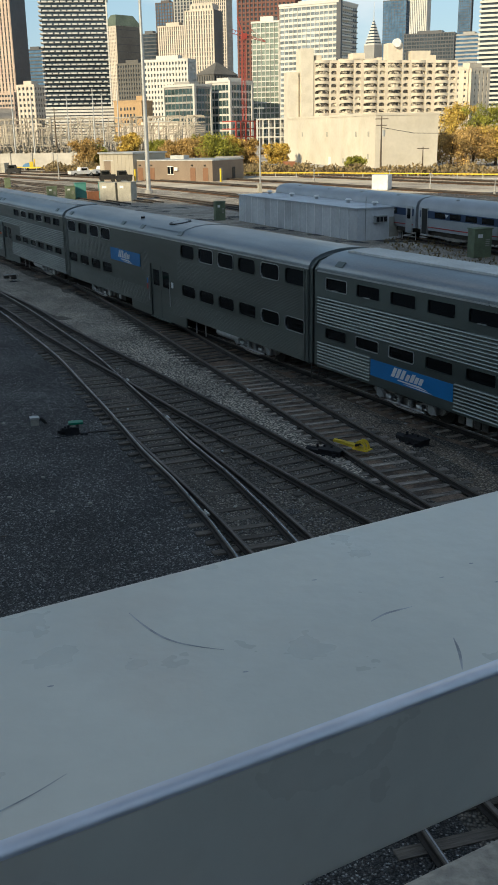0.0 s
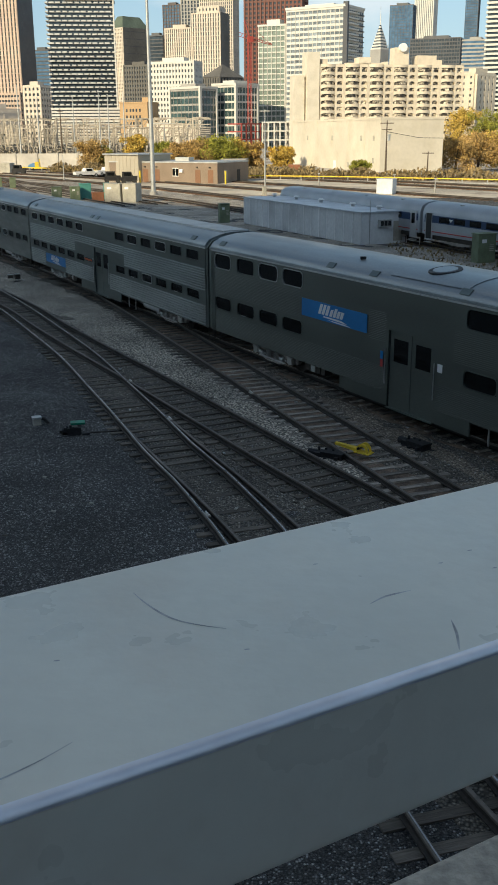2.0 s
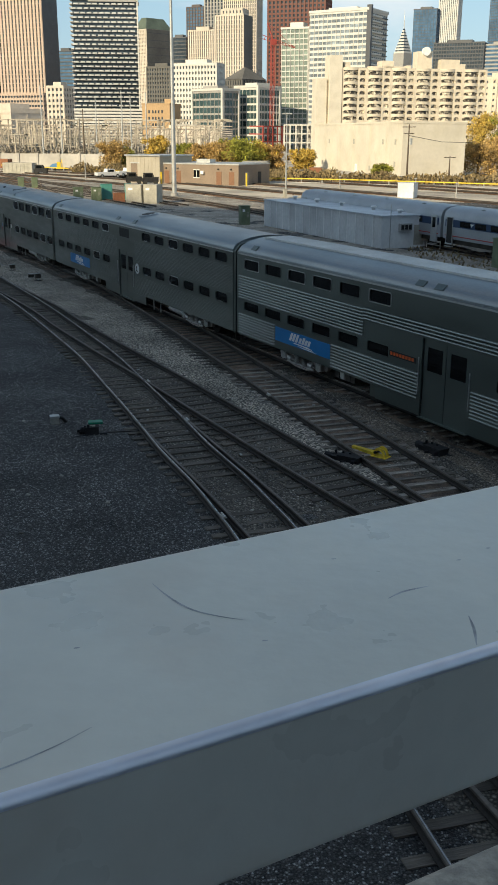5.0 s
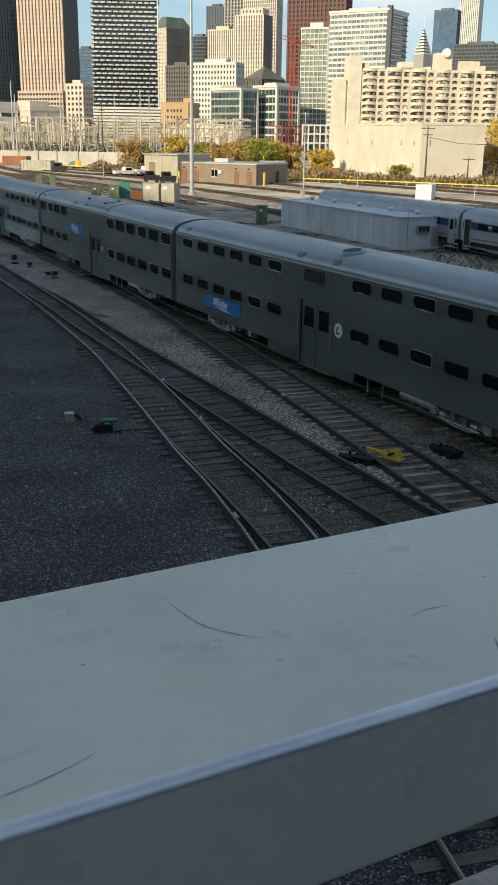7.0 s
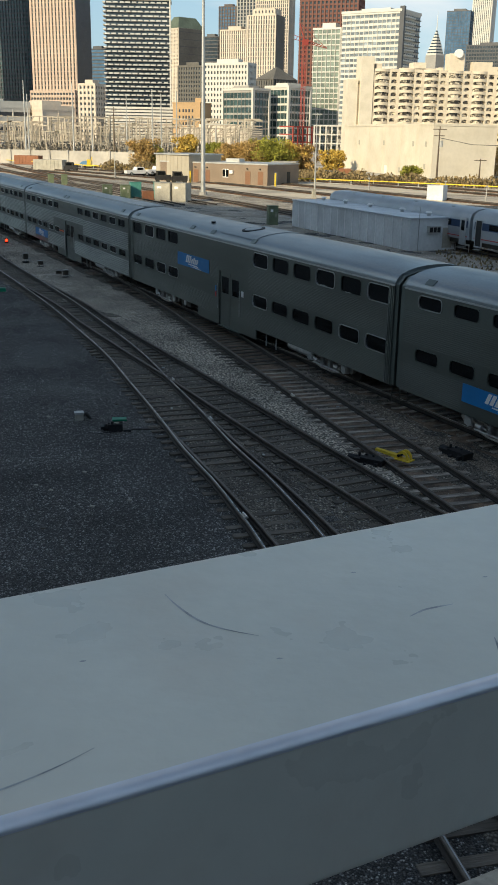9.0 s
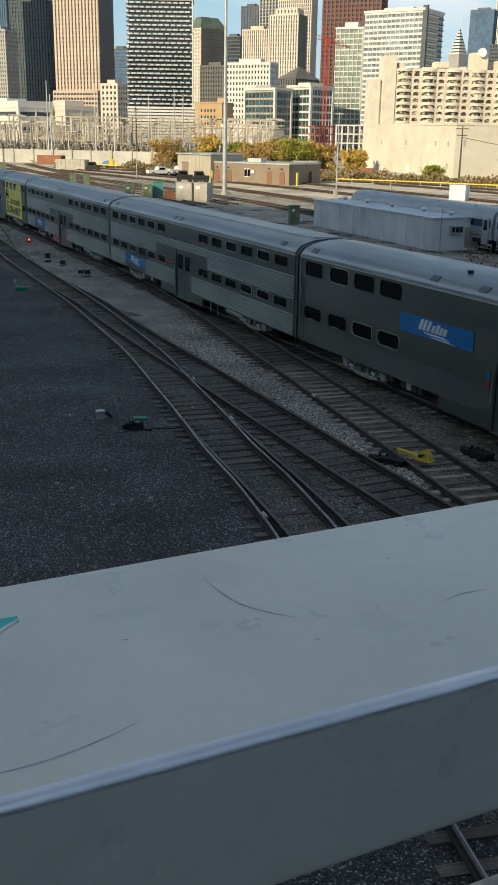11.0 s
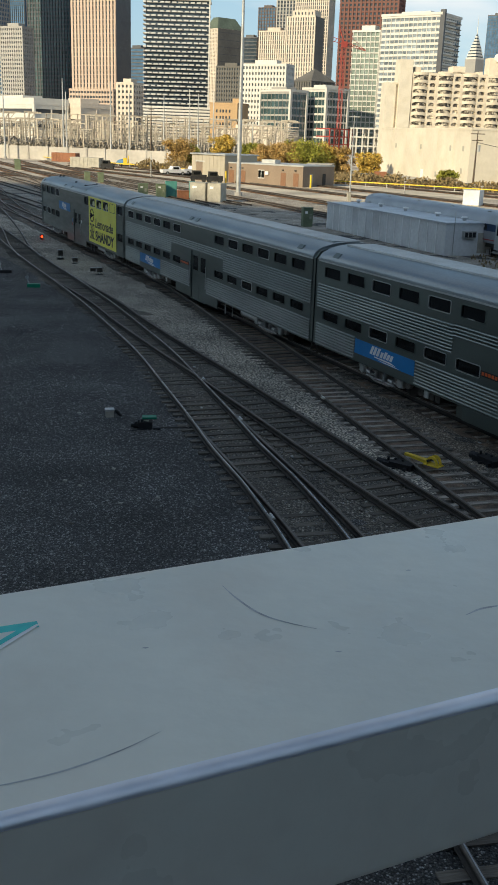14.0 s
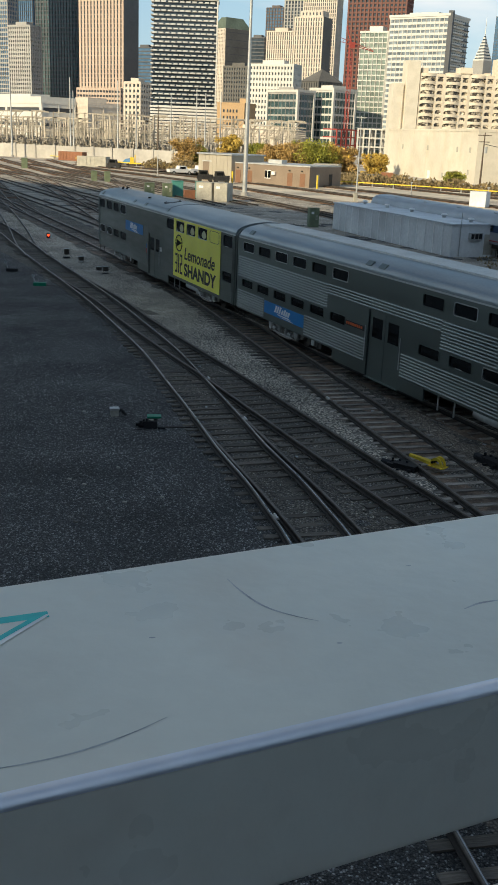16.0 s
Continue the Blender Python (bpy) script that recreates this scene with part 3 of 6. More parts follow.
        ends = [yard_point(k0, q0 + 20), yard_point(k0, q0 + 8)] + [a.lerp(b, w) for w in (0.12, 0.37, 0.63, 0.88)] + [yard_point(k1, q1 - 8), yard_point(k1, q1 - 20)]
        line = [p + Vector((0, 0, 0.004)) for p in smooth_line([(p.x, p.y) for p in ends], 3)]
        track(line, "crossover track through the yard throat", "head", ties=False, step=0.8, lift=-0.02)


# ---- the bridge under the camera ----
RU, RN = Vector((0.87056, 0.49207, 0)), Vector((-0.49207, 0.87056, 0))
RZ, RNEAR, RFAR = 8.148, 0.3322, 0.5385


def bridge():
    deck = thing("bridge_deck", "concrete road bridge deck with a kerb outside its railing", "bridge", kind="structure")
    fr = Matrix(((RU.x, RN.x, 0, 0), (RU.y, RN.y, 0, 0), (0, 0, 1, 0), (0, 0, 0, 1)))
    g = Geo().box(-70, 80, -14, 1.012, RZ - 2.0, RZ - 1.07, fr)
    part("slab", g, M["asphalt"], deck)
    ring = [(p[0], p[1]) for p in rounded(0.15, 1.017, RZ - 1.066, RZ - 0.92, 0.02, 3)]
    g = Geo().sweep(ring, [(RU * -70, RN, Vector((0, 0, 1))), (RU * 80, RN, Vector((0, 0, 1)))])
    part("kerb", g, M["concrete"], deck, "rough concrete kerb")
    rail = thing("bridge_railing", "white painted steel box railing with scuffs and a teal pen mark", "railing")
    ring = rounded(RNEAR, RFAR, RZ - 0.091, RZ, 0.0061, 12)
    g = Geo().sweep(ring, [(RU * -40, RN, Vector((0, 0, 1))), (RU * 40, RN, Vector((0, 0, 1)))])
    part("top_rail", g, M["railing"], rail)
    # bluish bright strip added to carry the highlight on the near bevel
    arc = [(RNEAR + 0.0061 - 0.0065 * math.cos(radians(a)), RZ - 0.0061 + 0.0065 * math.sin(radians(a))) for a in range(12, 91, 6)]
    arc += [(RNEAR + 0.0061 - 0.0053 * math.cos(radians(a)), RZ - 0.0061 + 0.0053 * math.sin(radians(a))) for a in range(90, 11, -13)]
    part("edge_strip", Geo().sweep(arc, [(RU * -40, RN, Vector((0, 0, 1))), (RU * 40, RN, Vector((0, 0, 1)))]), M["edge"], rail, "bright metal strip made for the edge highlight")
    for k in range(-12, 13):
        s = k * 2.6 + 1.9
        part("post", Geo().box(s - 0.04, s + 0.04, RNEAR + 0.05, RFAR - 0.05, RZ - 0.93, RZ - 0.086, fr), M["railing"], rail)
    for z in (0.35, 0.62):
        part("lower_bar", Geo().box(-40, -3.4, RNEAR + 0.08, RFAR - 0.08, RZ - z - 0.04, RZ - z, fr), M["railing"], rail)
        part("lower_bar", Geo().box(4.6, 40, RNEAR + 0.08, RFAR - 0.08, RZ - z - 0.04, RZ - z, fr), M["railing"], rail)
    # marks lie a hair above the paint

    def mark(pts, w, mat, name, taper=True, lift=0.00012):
        line = smooth_line(pts, 0.002)
        v, f = [], []
        for i, q in enumerate(line):
            d = (line[min(i + 1, len(line) - 1)] - line[max(i - 1, 0)]).normalized()
            k = i / (len(line) - 1)
            ww = w * (0.25 + 0.75 * math.sin(math.pi * min(0.98, max(0.02, k))) if taper else 1.0)
            for sg in (-1, 1):
                e = q + Vector((-d.y, d.x, 0)) * ww * 0.5 * sg
                v.append(fr @ Vector((e.x, 0.3287 + e.y, RZ + lift)))
        f = [(2 * i, 2 * i + 1, 2 * i + 3, 2 * i + 2) for i in range(len(line) - 1)]
        part(name, Geo().add(v, f), M[mat], rail)

    mark([(0.195, 0.169), (0.196, 0.153), (0.199, 0.135), (0.204, 0.122), (0.213, 0.110), (0.224, 0.099)], 0.0017, "scuff", "scuff_mark")
    mark([(0.012, 0.029), (0.026, 0.027), (0.041, 0.026), (0.056, 0.026), (0.072, 0.028), (0.090, 0.032), (0.108, 0.038)], 0.0012, "scuff", "scuff_mark")
    mark([(0.316, 0.082), (0.328, 0.085), (0.337, 0.085), (0.349, 0.084)], 0.0019, "scuff", "scuff_mark")
    mark([(0.345, 0.041), (0.337, 0.027), (0.326, 0.012)], 0.0018, "scuff", "scuff_mark")
    for a, b in ((0.318, 0.147), (0.392, 0.106), (0.423, 0.112), (0.126, 0.114), (0.223, 0.072), (0.418, 0.082)):
        mark([(a - 0.0017, b + 0.0005), (a, b), (a + 0.0017, b - 0.0004)], 0.0016, "scuff", "scuff_mark")
    mark([(0.010, 0.164), (0.046, 0.1625), (0.078, 0.161)], 0.0075, "teal", "pen_mark", False)
    mark([(0.020, 0.117), (0.046, 0.137), (0.077, 0.1605)], 0.0040, "white", "pen_mark", False, 0.0006)
    mark([(0.021, 0.1205), (0.046, 0.1405), (0.0765, 0.1622)], 0.0038, "teal", "pen_mark", False, 0.0009)


ground()
bridge()


# ---- unseen blocks added behind the camera to shade the near yard and the railing ----
def shade_block():
    fr = Matrix(((-SUN_TO.x, -SUN_TO.y, 0, 0), (-SUN_TO.y, SUN_TO.x, 0, 0), (0, 0, 1, 0), (0, 0, 0, 1)))
    b = thing("unseen_shade_block", "long unseen block added behind the bridge to shade the near yard", "building")
    part("wall", Geo().box(-190, -160, -300, 230, -1, 113.5, fr), M["unseen_block"], b)
    g = Geo()
    for k in range(35):
        g.box(-190.4, -159.6, -300.4, 230.4, 3 + k * 3.1, 4.4 + k * 3.1, fr)
    part("floor_bands", g, M["unseen_block"], b, kind="stuff")


def near_block():
    """Unseen block added behind the railing to darken its front face."""
    fr = Matrix(((RU.x, RN.x, 0, 0), (RU.y, RN.y, 0, 0), (0, 0, 1, 0), (0, 0, 0, 1)))
    b = thing("unseen_shade_block", "unseen dark block added to keep sky light off the railing face", "building")
    part("wall", Geo().box(-45, 110, -75, -42, -1, 25, fr), M["unseen_block"], b)
    for k in range(6):
        part("floor_band", Geo().box(-45.3, 110.3, -75.3, -41.7, 3 + k * 4, 4 + k * 4, fr), M["unseen_block"], b)


near_block()
shade_block()


# ---- the moving train ----
LENGTH, PITCH = 25.68, 26.19
FIRST = 18.56          # arc length of the rear coupling of the leading car
HALF = 1.6
ROOF = [(HALF, 3.99), (1.585, 4.07), (1.53, 4.18), (1.40, 4.30), (1.15, 4.41), (0.8, 4.50), (0.4, 4.555), (0.0, 4.57)]
ROOF = ROOF + [(-a, b) for a, b in reversed(ROOF[:-1])]
KINDS = dict(
    fluted=dict(rear=[0.80 + 1.715 * i for i in range(6)], front=[15.52 + 1.725 * i for i in range(6)], w=1.16, up=(3.40, 3.78), low=(1.78, 2.12), r=0.05, side="steel_side",
                logo=(3.33, 7.18, 1.03, 1.55), pitch=0.105, depth=0.035, flutes=((0.78, 1.62), (2.20, 3.20))),
    badge=dict(rear=[1.05 + 1.71 * i for i in range(6)], front=[15.70 + 1.72 * i for i in range(6)], w=1.12, up=(3.46, 3.84), low=(1.80, 2.18), r=0.12, side="steel_dark",
               logo=(3.46, 7.19, 1.10, 1.64), pitch=0.06, depth=0.007, flutes=((0.74, 1.66), (2.28, 3.36))),
    smooth=dict(rear=[0.66, 2.52, 4.24, 5.93], front=[15.66 + 1.75 * i for i in range(6)], w=1.31, up=(3.31, 3.85), low=(1.67, 2.14), r=0.14, side="steel_dark",
                logo=(7.27, 11.11, 2.40, 3.00), pitch=0.055, depth=0.005, flutes=((0.74, 1.55), (2.26, 3.20))),
)
X0 = -PITCH / 2


def ring_mesh(x0, x1, z0, z1, r, w, d):
    """A raised frame round an opening, in the xz plane, facing -y."""
    g = Geo()
    o, i = rounded(x0 - w, x1 + w, z0 - w, z1 + w, r + w, 3), rounded(x0, x1, z0, z1, r, 3)
    n = len(o)
    v = [(a, -d, b) for a, b in o] + [(a, -d, b) for a, b in i] + [(a, 0.0, b) for a, b in o] + [(a, 0.05, b) for a, b in i]
    f = []
    for k in range(n):
        j = (k + 1) % n
        f += [(k, j, n + j, n + k), (2 * n + k, 2 * n + j, j, k), (n + k, n + j, 3 * n + j, 3 * n + k)]
    return g.add(v, f)


def pane_mesh(x0, x1, z0, z1):
    return Geo().box(x0 - 0.01, x1 + 0.01, 0.035, 0.055, z0 - 0.01, z1 + 0.01)


def wall_with_openings(rows, x_start, x_end, z_bottom, z_top):
    """Boxes that fill a long side round rows of openings; rows: (z0, z1, [(x0, x1), ...])."""
    g = Geo()
    z = z_bottom
    for z0, z1, holes in rows:
        g.box(x_start, x_end, 0, 0.06, z, z0)
        x = x_start
        for a, b in sorted(holes):
            g.box(x, a, 0, 0.06, z0, z1)
            x = b
        g.box(x, x_end, 0, 0.06, z0, z1)
        z = z1
    g.box(x_start, x_end, 0, 0.06, z, z_top)
    return g


def flute_band(g, x0, x1, z0, z1, pitch, depth):
    n = int((z1 - z0) / pitch)
    prof = []
    for k in range(n):
        a = z0 + k * pitch
        prof += [(0.0, a), (depth * 0.8, a + pitch * 0.12), (depth, a + pitch * 0.35), (depth * 0.8, a + pitch * 0.58), (0.0, a + pitch * 0.7)]
    prof.append((0.0, z0 + n * pitch))
    st = [(Vector((x, 0, 0)), Vector((0, -1, 0)), Vector((0, 0, 1))) for x in (x0, x1)]
    g.sweep(prof, st, closed=False)


def logo_marks(parent, x0, x1, z0, z1, y):
    """A blue panel with plain slanted white strokes over a long white swash."""
    p = part("logo_panel", Geo().box(x0, x1, y - 0.012, y, z0, z1), M["logo"], parent, "bright blue panel with white strokes")
    w, h = x1 - x0, z1 - z0

    def slab(pts):
        n = len(pts)
        v = [(x0 + a * w, y - 0.016, z0 + b * h) for a, b in pts] + [(x0 + a * w, y - 0.012, z0 + b * h) for a, b in pts]
        part("white_stroke", Geo().add(v, [tuple(range(n))] + [(k, n + k, n + (k + 1) % n, (k + 1) % n) for k in range(n)]), M["white"], p)
    for a, top in ((0.270, 0.92), (0.325, 0.92), (0.382, 0.92), (0.445, 0.74), (0.500, 0.84), (0.553, 0.74), (0.605, 0.74)):
        e = 0.035 * (top - 0.34) / 0.5
        slab([(a, 0.34), (a + 0.041, 0.34), (a + 0.041 + e, top), (a + e, top)])
    slab([(0.36, 0.27), (0.62, 0.27), (0.72, 0.14), (0.355, 0.20)])
    slab([(0.42, 0.12), (0.68, 0.11), (0.78, 0.03), (0.52, 0.06)])


WHEELSETS = []


def wheelset_geo():
    g = Geo()
    for s in (-1, 1):
        n = 24
        for r, ya, yb in ((0.46, 0.69, 0.82), (0.49, 0.66, 0.69), (0.20, 0.82, 0.90)):
            g.rod((0, s * ya, 0), (0, s * yb, 0), r, n)
    g.rod((0, -0.7, 0), (0, 0.7, 0), 0.09, 10)
    return g


WHEEL_ME = wheelset_geo().mesh("wheelset", M["under"], True)


def truck_frame():
    g = Geo()
    for s in (-1, 1):
        y0, y1 = sorted((s * 1.08, s * 1.22))
        prof = [(-1.75, 0.50), (-1.6, 0.36), (-0.95, 0.34), (-0.7, 0.27), (0.7, 0.27), (0.95, 0.34), (1.6, 0.36), (1.75, 0.50), (1.55, 0.64), (0.9, 0.62), (0.6, 0.52), (-0.6, 0.52), (-0.9, 0.62), (-1.55, 0.64)]
        g.sweep(prof, [(Vector((0, y0, 0)), Vector((1, 0, 0)), Vector((0, 0, 1))), (Vector((0, y1, 0)), Vector((1, 0, 0)), Vector((0, 0, 1)))])
    g.box(-0.35, 0.35, -1.0, 1.0, 0.42, 0.62)
    return g


def spring_geo():
    g = Geo()
    for k in range(4):
        g.rod((0, 0, 0.32 + k * 0.075), (0, 0, 0.36 + k * 0.075), 0.10, 10)
    return g.rod((0, 0, 0.3), (0, 0, 0.62), 0.06, 8)


TRUCK_ME = truck_frame().mesh("truck_frame", M["truck"])
AXLEBOX_ME = Geo().rod((0, -0.12, 0.46), (0, 0.14, 0.46), 0.15, 12).box(-0.19, 0.19, 0.0, 0.12, 0.34, 0.60).mesh("axle_box", M["galv"], True)
SPRING_ME = spring_geo().mesh("spring", M["galv"])
ROD_ME = Geo().rod((-0.95, 0, 0.30), (0.95, 0, 0.30), 0.03, 6).mesh("brake_rod", M["galv"])


def beam_geo():
    g = Geo()
    pts = [(-1.25, 0.52), (-1.0, 0.50), (-0.72, 0.26), (-0.4, 0.20), (0.4, 0.20), (0.72, 0.26), (1.0, 0.50), (1.25, 0.52)]
    for a, b in zip(pts[:-1], pts[1:]):
        g.rod((a[0], 0, a[1]), (b[0], 0, b[1]), 0.038, 8)
    return g


BEAM_ME = beam_geo().mesh("equaliser_beam", M["truck"], True)
CYLINDER_ME = Geo().rod((0, 0, 0.44), (0.26, 0, 0.42), 0.09, 12).rod((0.26, 0, 0.42), (0.42, 0, 0.41), 0.03, 8).mesh("brake_cylinder", M["galv"], True)


def truck_fittings(f):
    for s in (-1, 1):
        flip = Matrix.Rotation(0 if s > 0 else math.pi, 4, "Z")
        for x in (-1.25, 1.25):
            share("axle_box", AXLEBOX_ME, f, Matrix.Translation((x, s * 1.22, 0)) @ flip)
        for x in (-0.28, 0.28):
            share("spring", SPRING_ME, f, Matrix.Translation((x, s * 1.32, 0)))
        share("brake_rod", ROD_ME, f, Matrix.Translation((0, s * 1.34, 0)))
        share("equaliser_beam", BEAM_ME, f, Matrix.Translation((0, s * 1.30, 0)))
        share("brake_cylinder", CYLINDER_ME, f, Matrix.Translation((-0.86, s * 1.34, 0)))
        share("brake_cylinder", CYLINDER_ME, f, Matrix.Translation((0.62, s * 1.34, 0)))



def rail_car(kind, label, advert=False, last=False):
    k = KINDS[kind]
    car = thing("rail_car", label, "railway car", group="cars of the moving train")
    x_a, x_b = X0 + 0.30, X0 + 0.30 + LENGTH - 0.0
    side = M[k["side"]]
    door = (X0 + 12.22, X0 + 14.36)
    hid = {round(X0 + x, 2) for x in k["front"] if advert and x < 23.5}
    cols = [X0 + x for x in k["rear"] + k["front"]]
    for sg in (-1, 1):
        turn = Matrix.Translation((0, sg * HALF, 0)) @ (Matrix.Identity(4) if sg < 0 else Matrix.Diagonal((1, -1, 1, 1)))

        def put(name, g, mat, parent=car, lab="", smooth=False):
            g.v = [tuple(turn @ Vector(p)) for p in g.v]
            if sg > 0:
                g.f = [tuple(reversed(q)) for q in g.f]
            return part(name, g, mat, parent, lab, smooth=smooth)

        low_cols = [c for c in cols if round(c, 2) not in hid or sg > 0]
        holes_low = [(c, c + k["w"]) for c in low_cols]
        holes_up = [(c, c + k["w"]) for c in cols]
        # long side: below the windows, between the rows and above, with the door opening cut out
        for xa, xb in ((x_a, door[0]), (door[1], x_b)):
            rows = [(k["low"][0], k["low"][1], [h for h in holes_low if xa < h[0] < xb]), (k["up"][0], k["up"][1], [h for h in holes_up if xa < h[0] < xb])]
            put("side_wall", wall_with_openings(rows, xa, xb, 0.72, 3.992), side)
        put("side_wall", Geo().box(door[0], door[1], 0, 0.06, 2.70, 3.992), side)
        # low skirt round the doorway
        put("door_skirt", Geo().box(X0 + 9.9, door[0], 0.002, 0.06, 0.30, 0.715), side)
        put("door_skirt", Geo().box(door[1], X0 + 16.0, 0.002, 0.06, 0.30, 0.715), side)
        # two door leaves set back in the opening
        mid = (door[0] + door[1]) / 2
        for a, b in ((door[0] + 0.03, mid - 0.015), (mid + 0.015, door[1] - 0.03)):
            g = Geo()
            w0, w1, za, zb = a + 0.17, b - 0.15, 1.74, 2.46
            g.box(a, b, 0.05, 0.09, 0.28, za).box(a, b, 0.05, 0.09, zb, 2.70).box(a, w0, 0.05, 0.09, za, zb).box(w1, b, 0.05, 0.09, za, zb)
            leaf = put("door_leaf", g, side)
            put("door_pane", Geo().box(w0, w1, 0.065, 0.08, za, zb), M["pane"], leaf)
        put("door_sill", Geo().box(door[0] - 0.05, door[1] + 0.05, -0.04, 0.06, 0.25, 0.28), M["steel_side"])
        for x in (door[0] - 0.09, door[1] + 0.09):
            put("grab_bar", Geo().rod((x, -0.05, 1.0), (x, -0.05, 2.1), 0.016, 6), M["trim"])
        # panes and raised frames
        rng = random.Random(int(len(label) * 7 + sg))
        for zz, cc in ((k["up"], cols), (k["low"], low_cols)):
            for c in cc:
                win = put("window", pane_mesh(c, c + k["w"], *zz), M["pane"])
                put("window_frame", ring_mesh(c, c + k["w"], *zz, k["r"], 0.028, 0.014), M["trim"] if rng.random() < (0.5 if kind == "smooth" else 0.3) else side, win, "bright metal window frame")
                if rng.random() < 0.22:
                    put("window_catch", Geo().box(c + 0.36, c + 0.70, -0.03, -0.014, zz[0] + 0.0, zz[0] + 0.03), M["trim"], win)
        # fluting, broken at the doorway and the logo
        g = Geo()
        lx0, lx1, lz0, lz1 = k["logo"]
        lx0, lx1 = X0 + lx0, X0 + lx1
        for z0, z1 in k["flutes"]:
            spans = [(x_a + 0.02, door[0] - 0.14), (door[1] + 0.14, x_b - 0.02)]
            if z0 > 2:
                if kind == "fluted":
                    spans = [(x_a + 0.02, X0 + 9.1), (X0 + 16.7, x_b - 0.02)]
                    flute_band(g, X0 + 9.1, X0 + 16.7, z0 + 0.55, z1, k["pitch"], k["depth"])
                if kind == "smooth":
                    spans = [(x_a + 0.02, lx0 - 0.05), (lx1 + 0.05, door[0] - 0.14), (X0 + 15.2, x_b - 0.02)]
                if kind == "badge":
                    spans = [(x_a + 0.02, X0 + 12.0), (X0 + 14.6, x_b - 0.02)]
            elif kind != "smooth":
                spans = [(x_a + 0.02, lx0 - 0.04), (lx1 + 0.04, door[0] - 0.14), (door[1] + 0.14, x_b - 0.02)]
            if advert and sg < 0:
                spans = [(a, min(b, X0 + 16.9)) for a, b in spans if a < X0 + 16.9]
            for a, b in spans:
                if b > a:
                    flute_band(g, a, b, z0, z1, k["pitch"], k["depth"])
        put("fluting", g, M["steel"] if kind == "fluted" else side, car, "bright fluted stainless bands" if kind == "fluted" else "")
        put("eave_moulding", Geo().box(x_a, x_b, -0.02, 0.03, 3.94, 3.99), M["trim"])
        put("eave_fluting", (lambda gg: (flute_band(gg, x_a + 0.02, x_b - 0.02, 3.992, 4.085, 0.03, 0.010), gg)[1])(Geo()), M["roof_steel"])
        if sg < 0:
            logo_marks(car, lx0, lx1, lz0, lz1, -HALF - 0.002 - (0.016 if kind != "fluted" else 0.004))
            if kind == "fluted":
                d = part("destination_sign", Geo().box(X0 + 10.60, X0 + 11.94, -HALF - 0.02, -HALF, 1.86, 2.04), M["ink"], car, "dark sign with orange strokes")
                g = Geo()
                for j in range(8):
                    g.box(X0 + 10.66 + j * 0.155, X0 + 10.77 + j * 0.155, -HALF - 0.026, -HALF - 0.02, 1.90, 2.00)
                part("sign_strokes", g, M["orange"], d)
            if kind == "badge":
                part("round_badge", Geo().rod((X0 + 14.92, -HALF + 0.01, 1.98), (X0 + 14.92, -HALF - 0.02, 1.98), 0.26, 24), M["white"], car, "round white accessibility badge")
                part("badge_mark", Geo().rod((X0 + 14.88, -HALF - 0.02, 2.06), (X0 + 14.88, -HALF - 0.024, 2.06), 0.05, 10).box(X0 + 14.82, X0 + 14.88, -HALF - 0.024, -HALF - 0.02, 1.86, 2.02).box(X0 + 14.86, X0 + 15.02, -HALF - 0.0245, -HALF - 0.02, 1.84, 1.90), M["ink"], car)
                part("louvre", Geo().box(X0 + 12.45, X0 + 13.85, -HALF - 0.012, -HALF, 3.40, 3.84), M["rubber"], car, "dark roofline louvre panel")
            if kind == "smooth":
                part("door_notice", Geo().box(X0 + 14.56, X0 + 14.76, -HALF - 0.02, -HALF, 1.86, 2.10), M["white"], car, "small white notice")
                part("door_notice", Geo().box(X0 + 11.90, X0 + 12.02, -HALF - 0.06, -HALF - 0.05, 1.75, 2.0), M["logo"], car, "small blue notice")
                part("door_notice", Geo().box(X0 + 11.90, X0 + 12.02, -HALF - 0.062, -HALF - 0.05, 1.50, 1.74), M["red"], car, "small red notice")
    # roof shell, ends, inner lining, underframe
    st = [(Vector((x, 0, 0)), Vector((0, 1, 0)), Vector((0, 0, 1))) for x in (x_a, x_a + 0.12, x_b - 0.12, x_b)]
    part("roof", Geo().sweep([(a, b) for a, b in ROOF] + [(-HALF + 0.05, 3.95), (HALF - 0.05, 3.95)], st), M["roof_steel"], car, "grey steel roof", smooth=True)
    for x0, x1 in ((x_a, x_a + 0.05), (x_b - 0.05, x_b)):
        e = part("end_wall", Geo().box(x0, x1, -HALF + 0.06, HALF - 0.06, 0.66, 3.99), M["steel_dark"], car)
        part("end_door", Geo().box(x0 - 0.03, x1 + 0.03, -0.4, 0.4, 1.2, 3.2), M["steel_side"], e)
        part("end_hood", Geo().sweep([(1.58, 0.75), (1.58, 4.0), (1.36, 4.26), (0.9, 4.39), (0, 4.47), (-0.9, 4.39), (-1.36, 4.26), (-1.58, 4.0), (-1.58, 0.75), (-1.36, 0.75), (-1.36, 3.95), (-0.8, 4.2), (0.8, 4.2), (1.36, 3.95), (1.36, 0.75)],
                                [(Vector((x, 0, 0)), Vector((0, 1, 0)), Vector((0, 0, 1))) for x in ((x0 - 0.2, x0) if x0 == x_a else (x1, x1 + 0.2))]), M["steel_side"], e)
        for s in (-1, 1):
            for j in range(4 if kind == "smooth" else 0):
                xr = x0 + 0.03 + j * 0.09 if x0 == x_a else x1 - 0.03 - j * 0.09
                part("corner_rib", Geo().box(xr - 0.02, xr + 0.02, s * HALF - 0.022, s * HALF + 0.022, 0.74, 3.93), M["steel"], e)
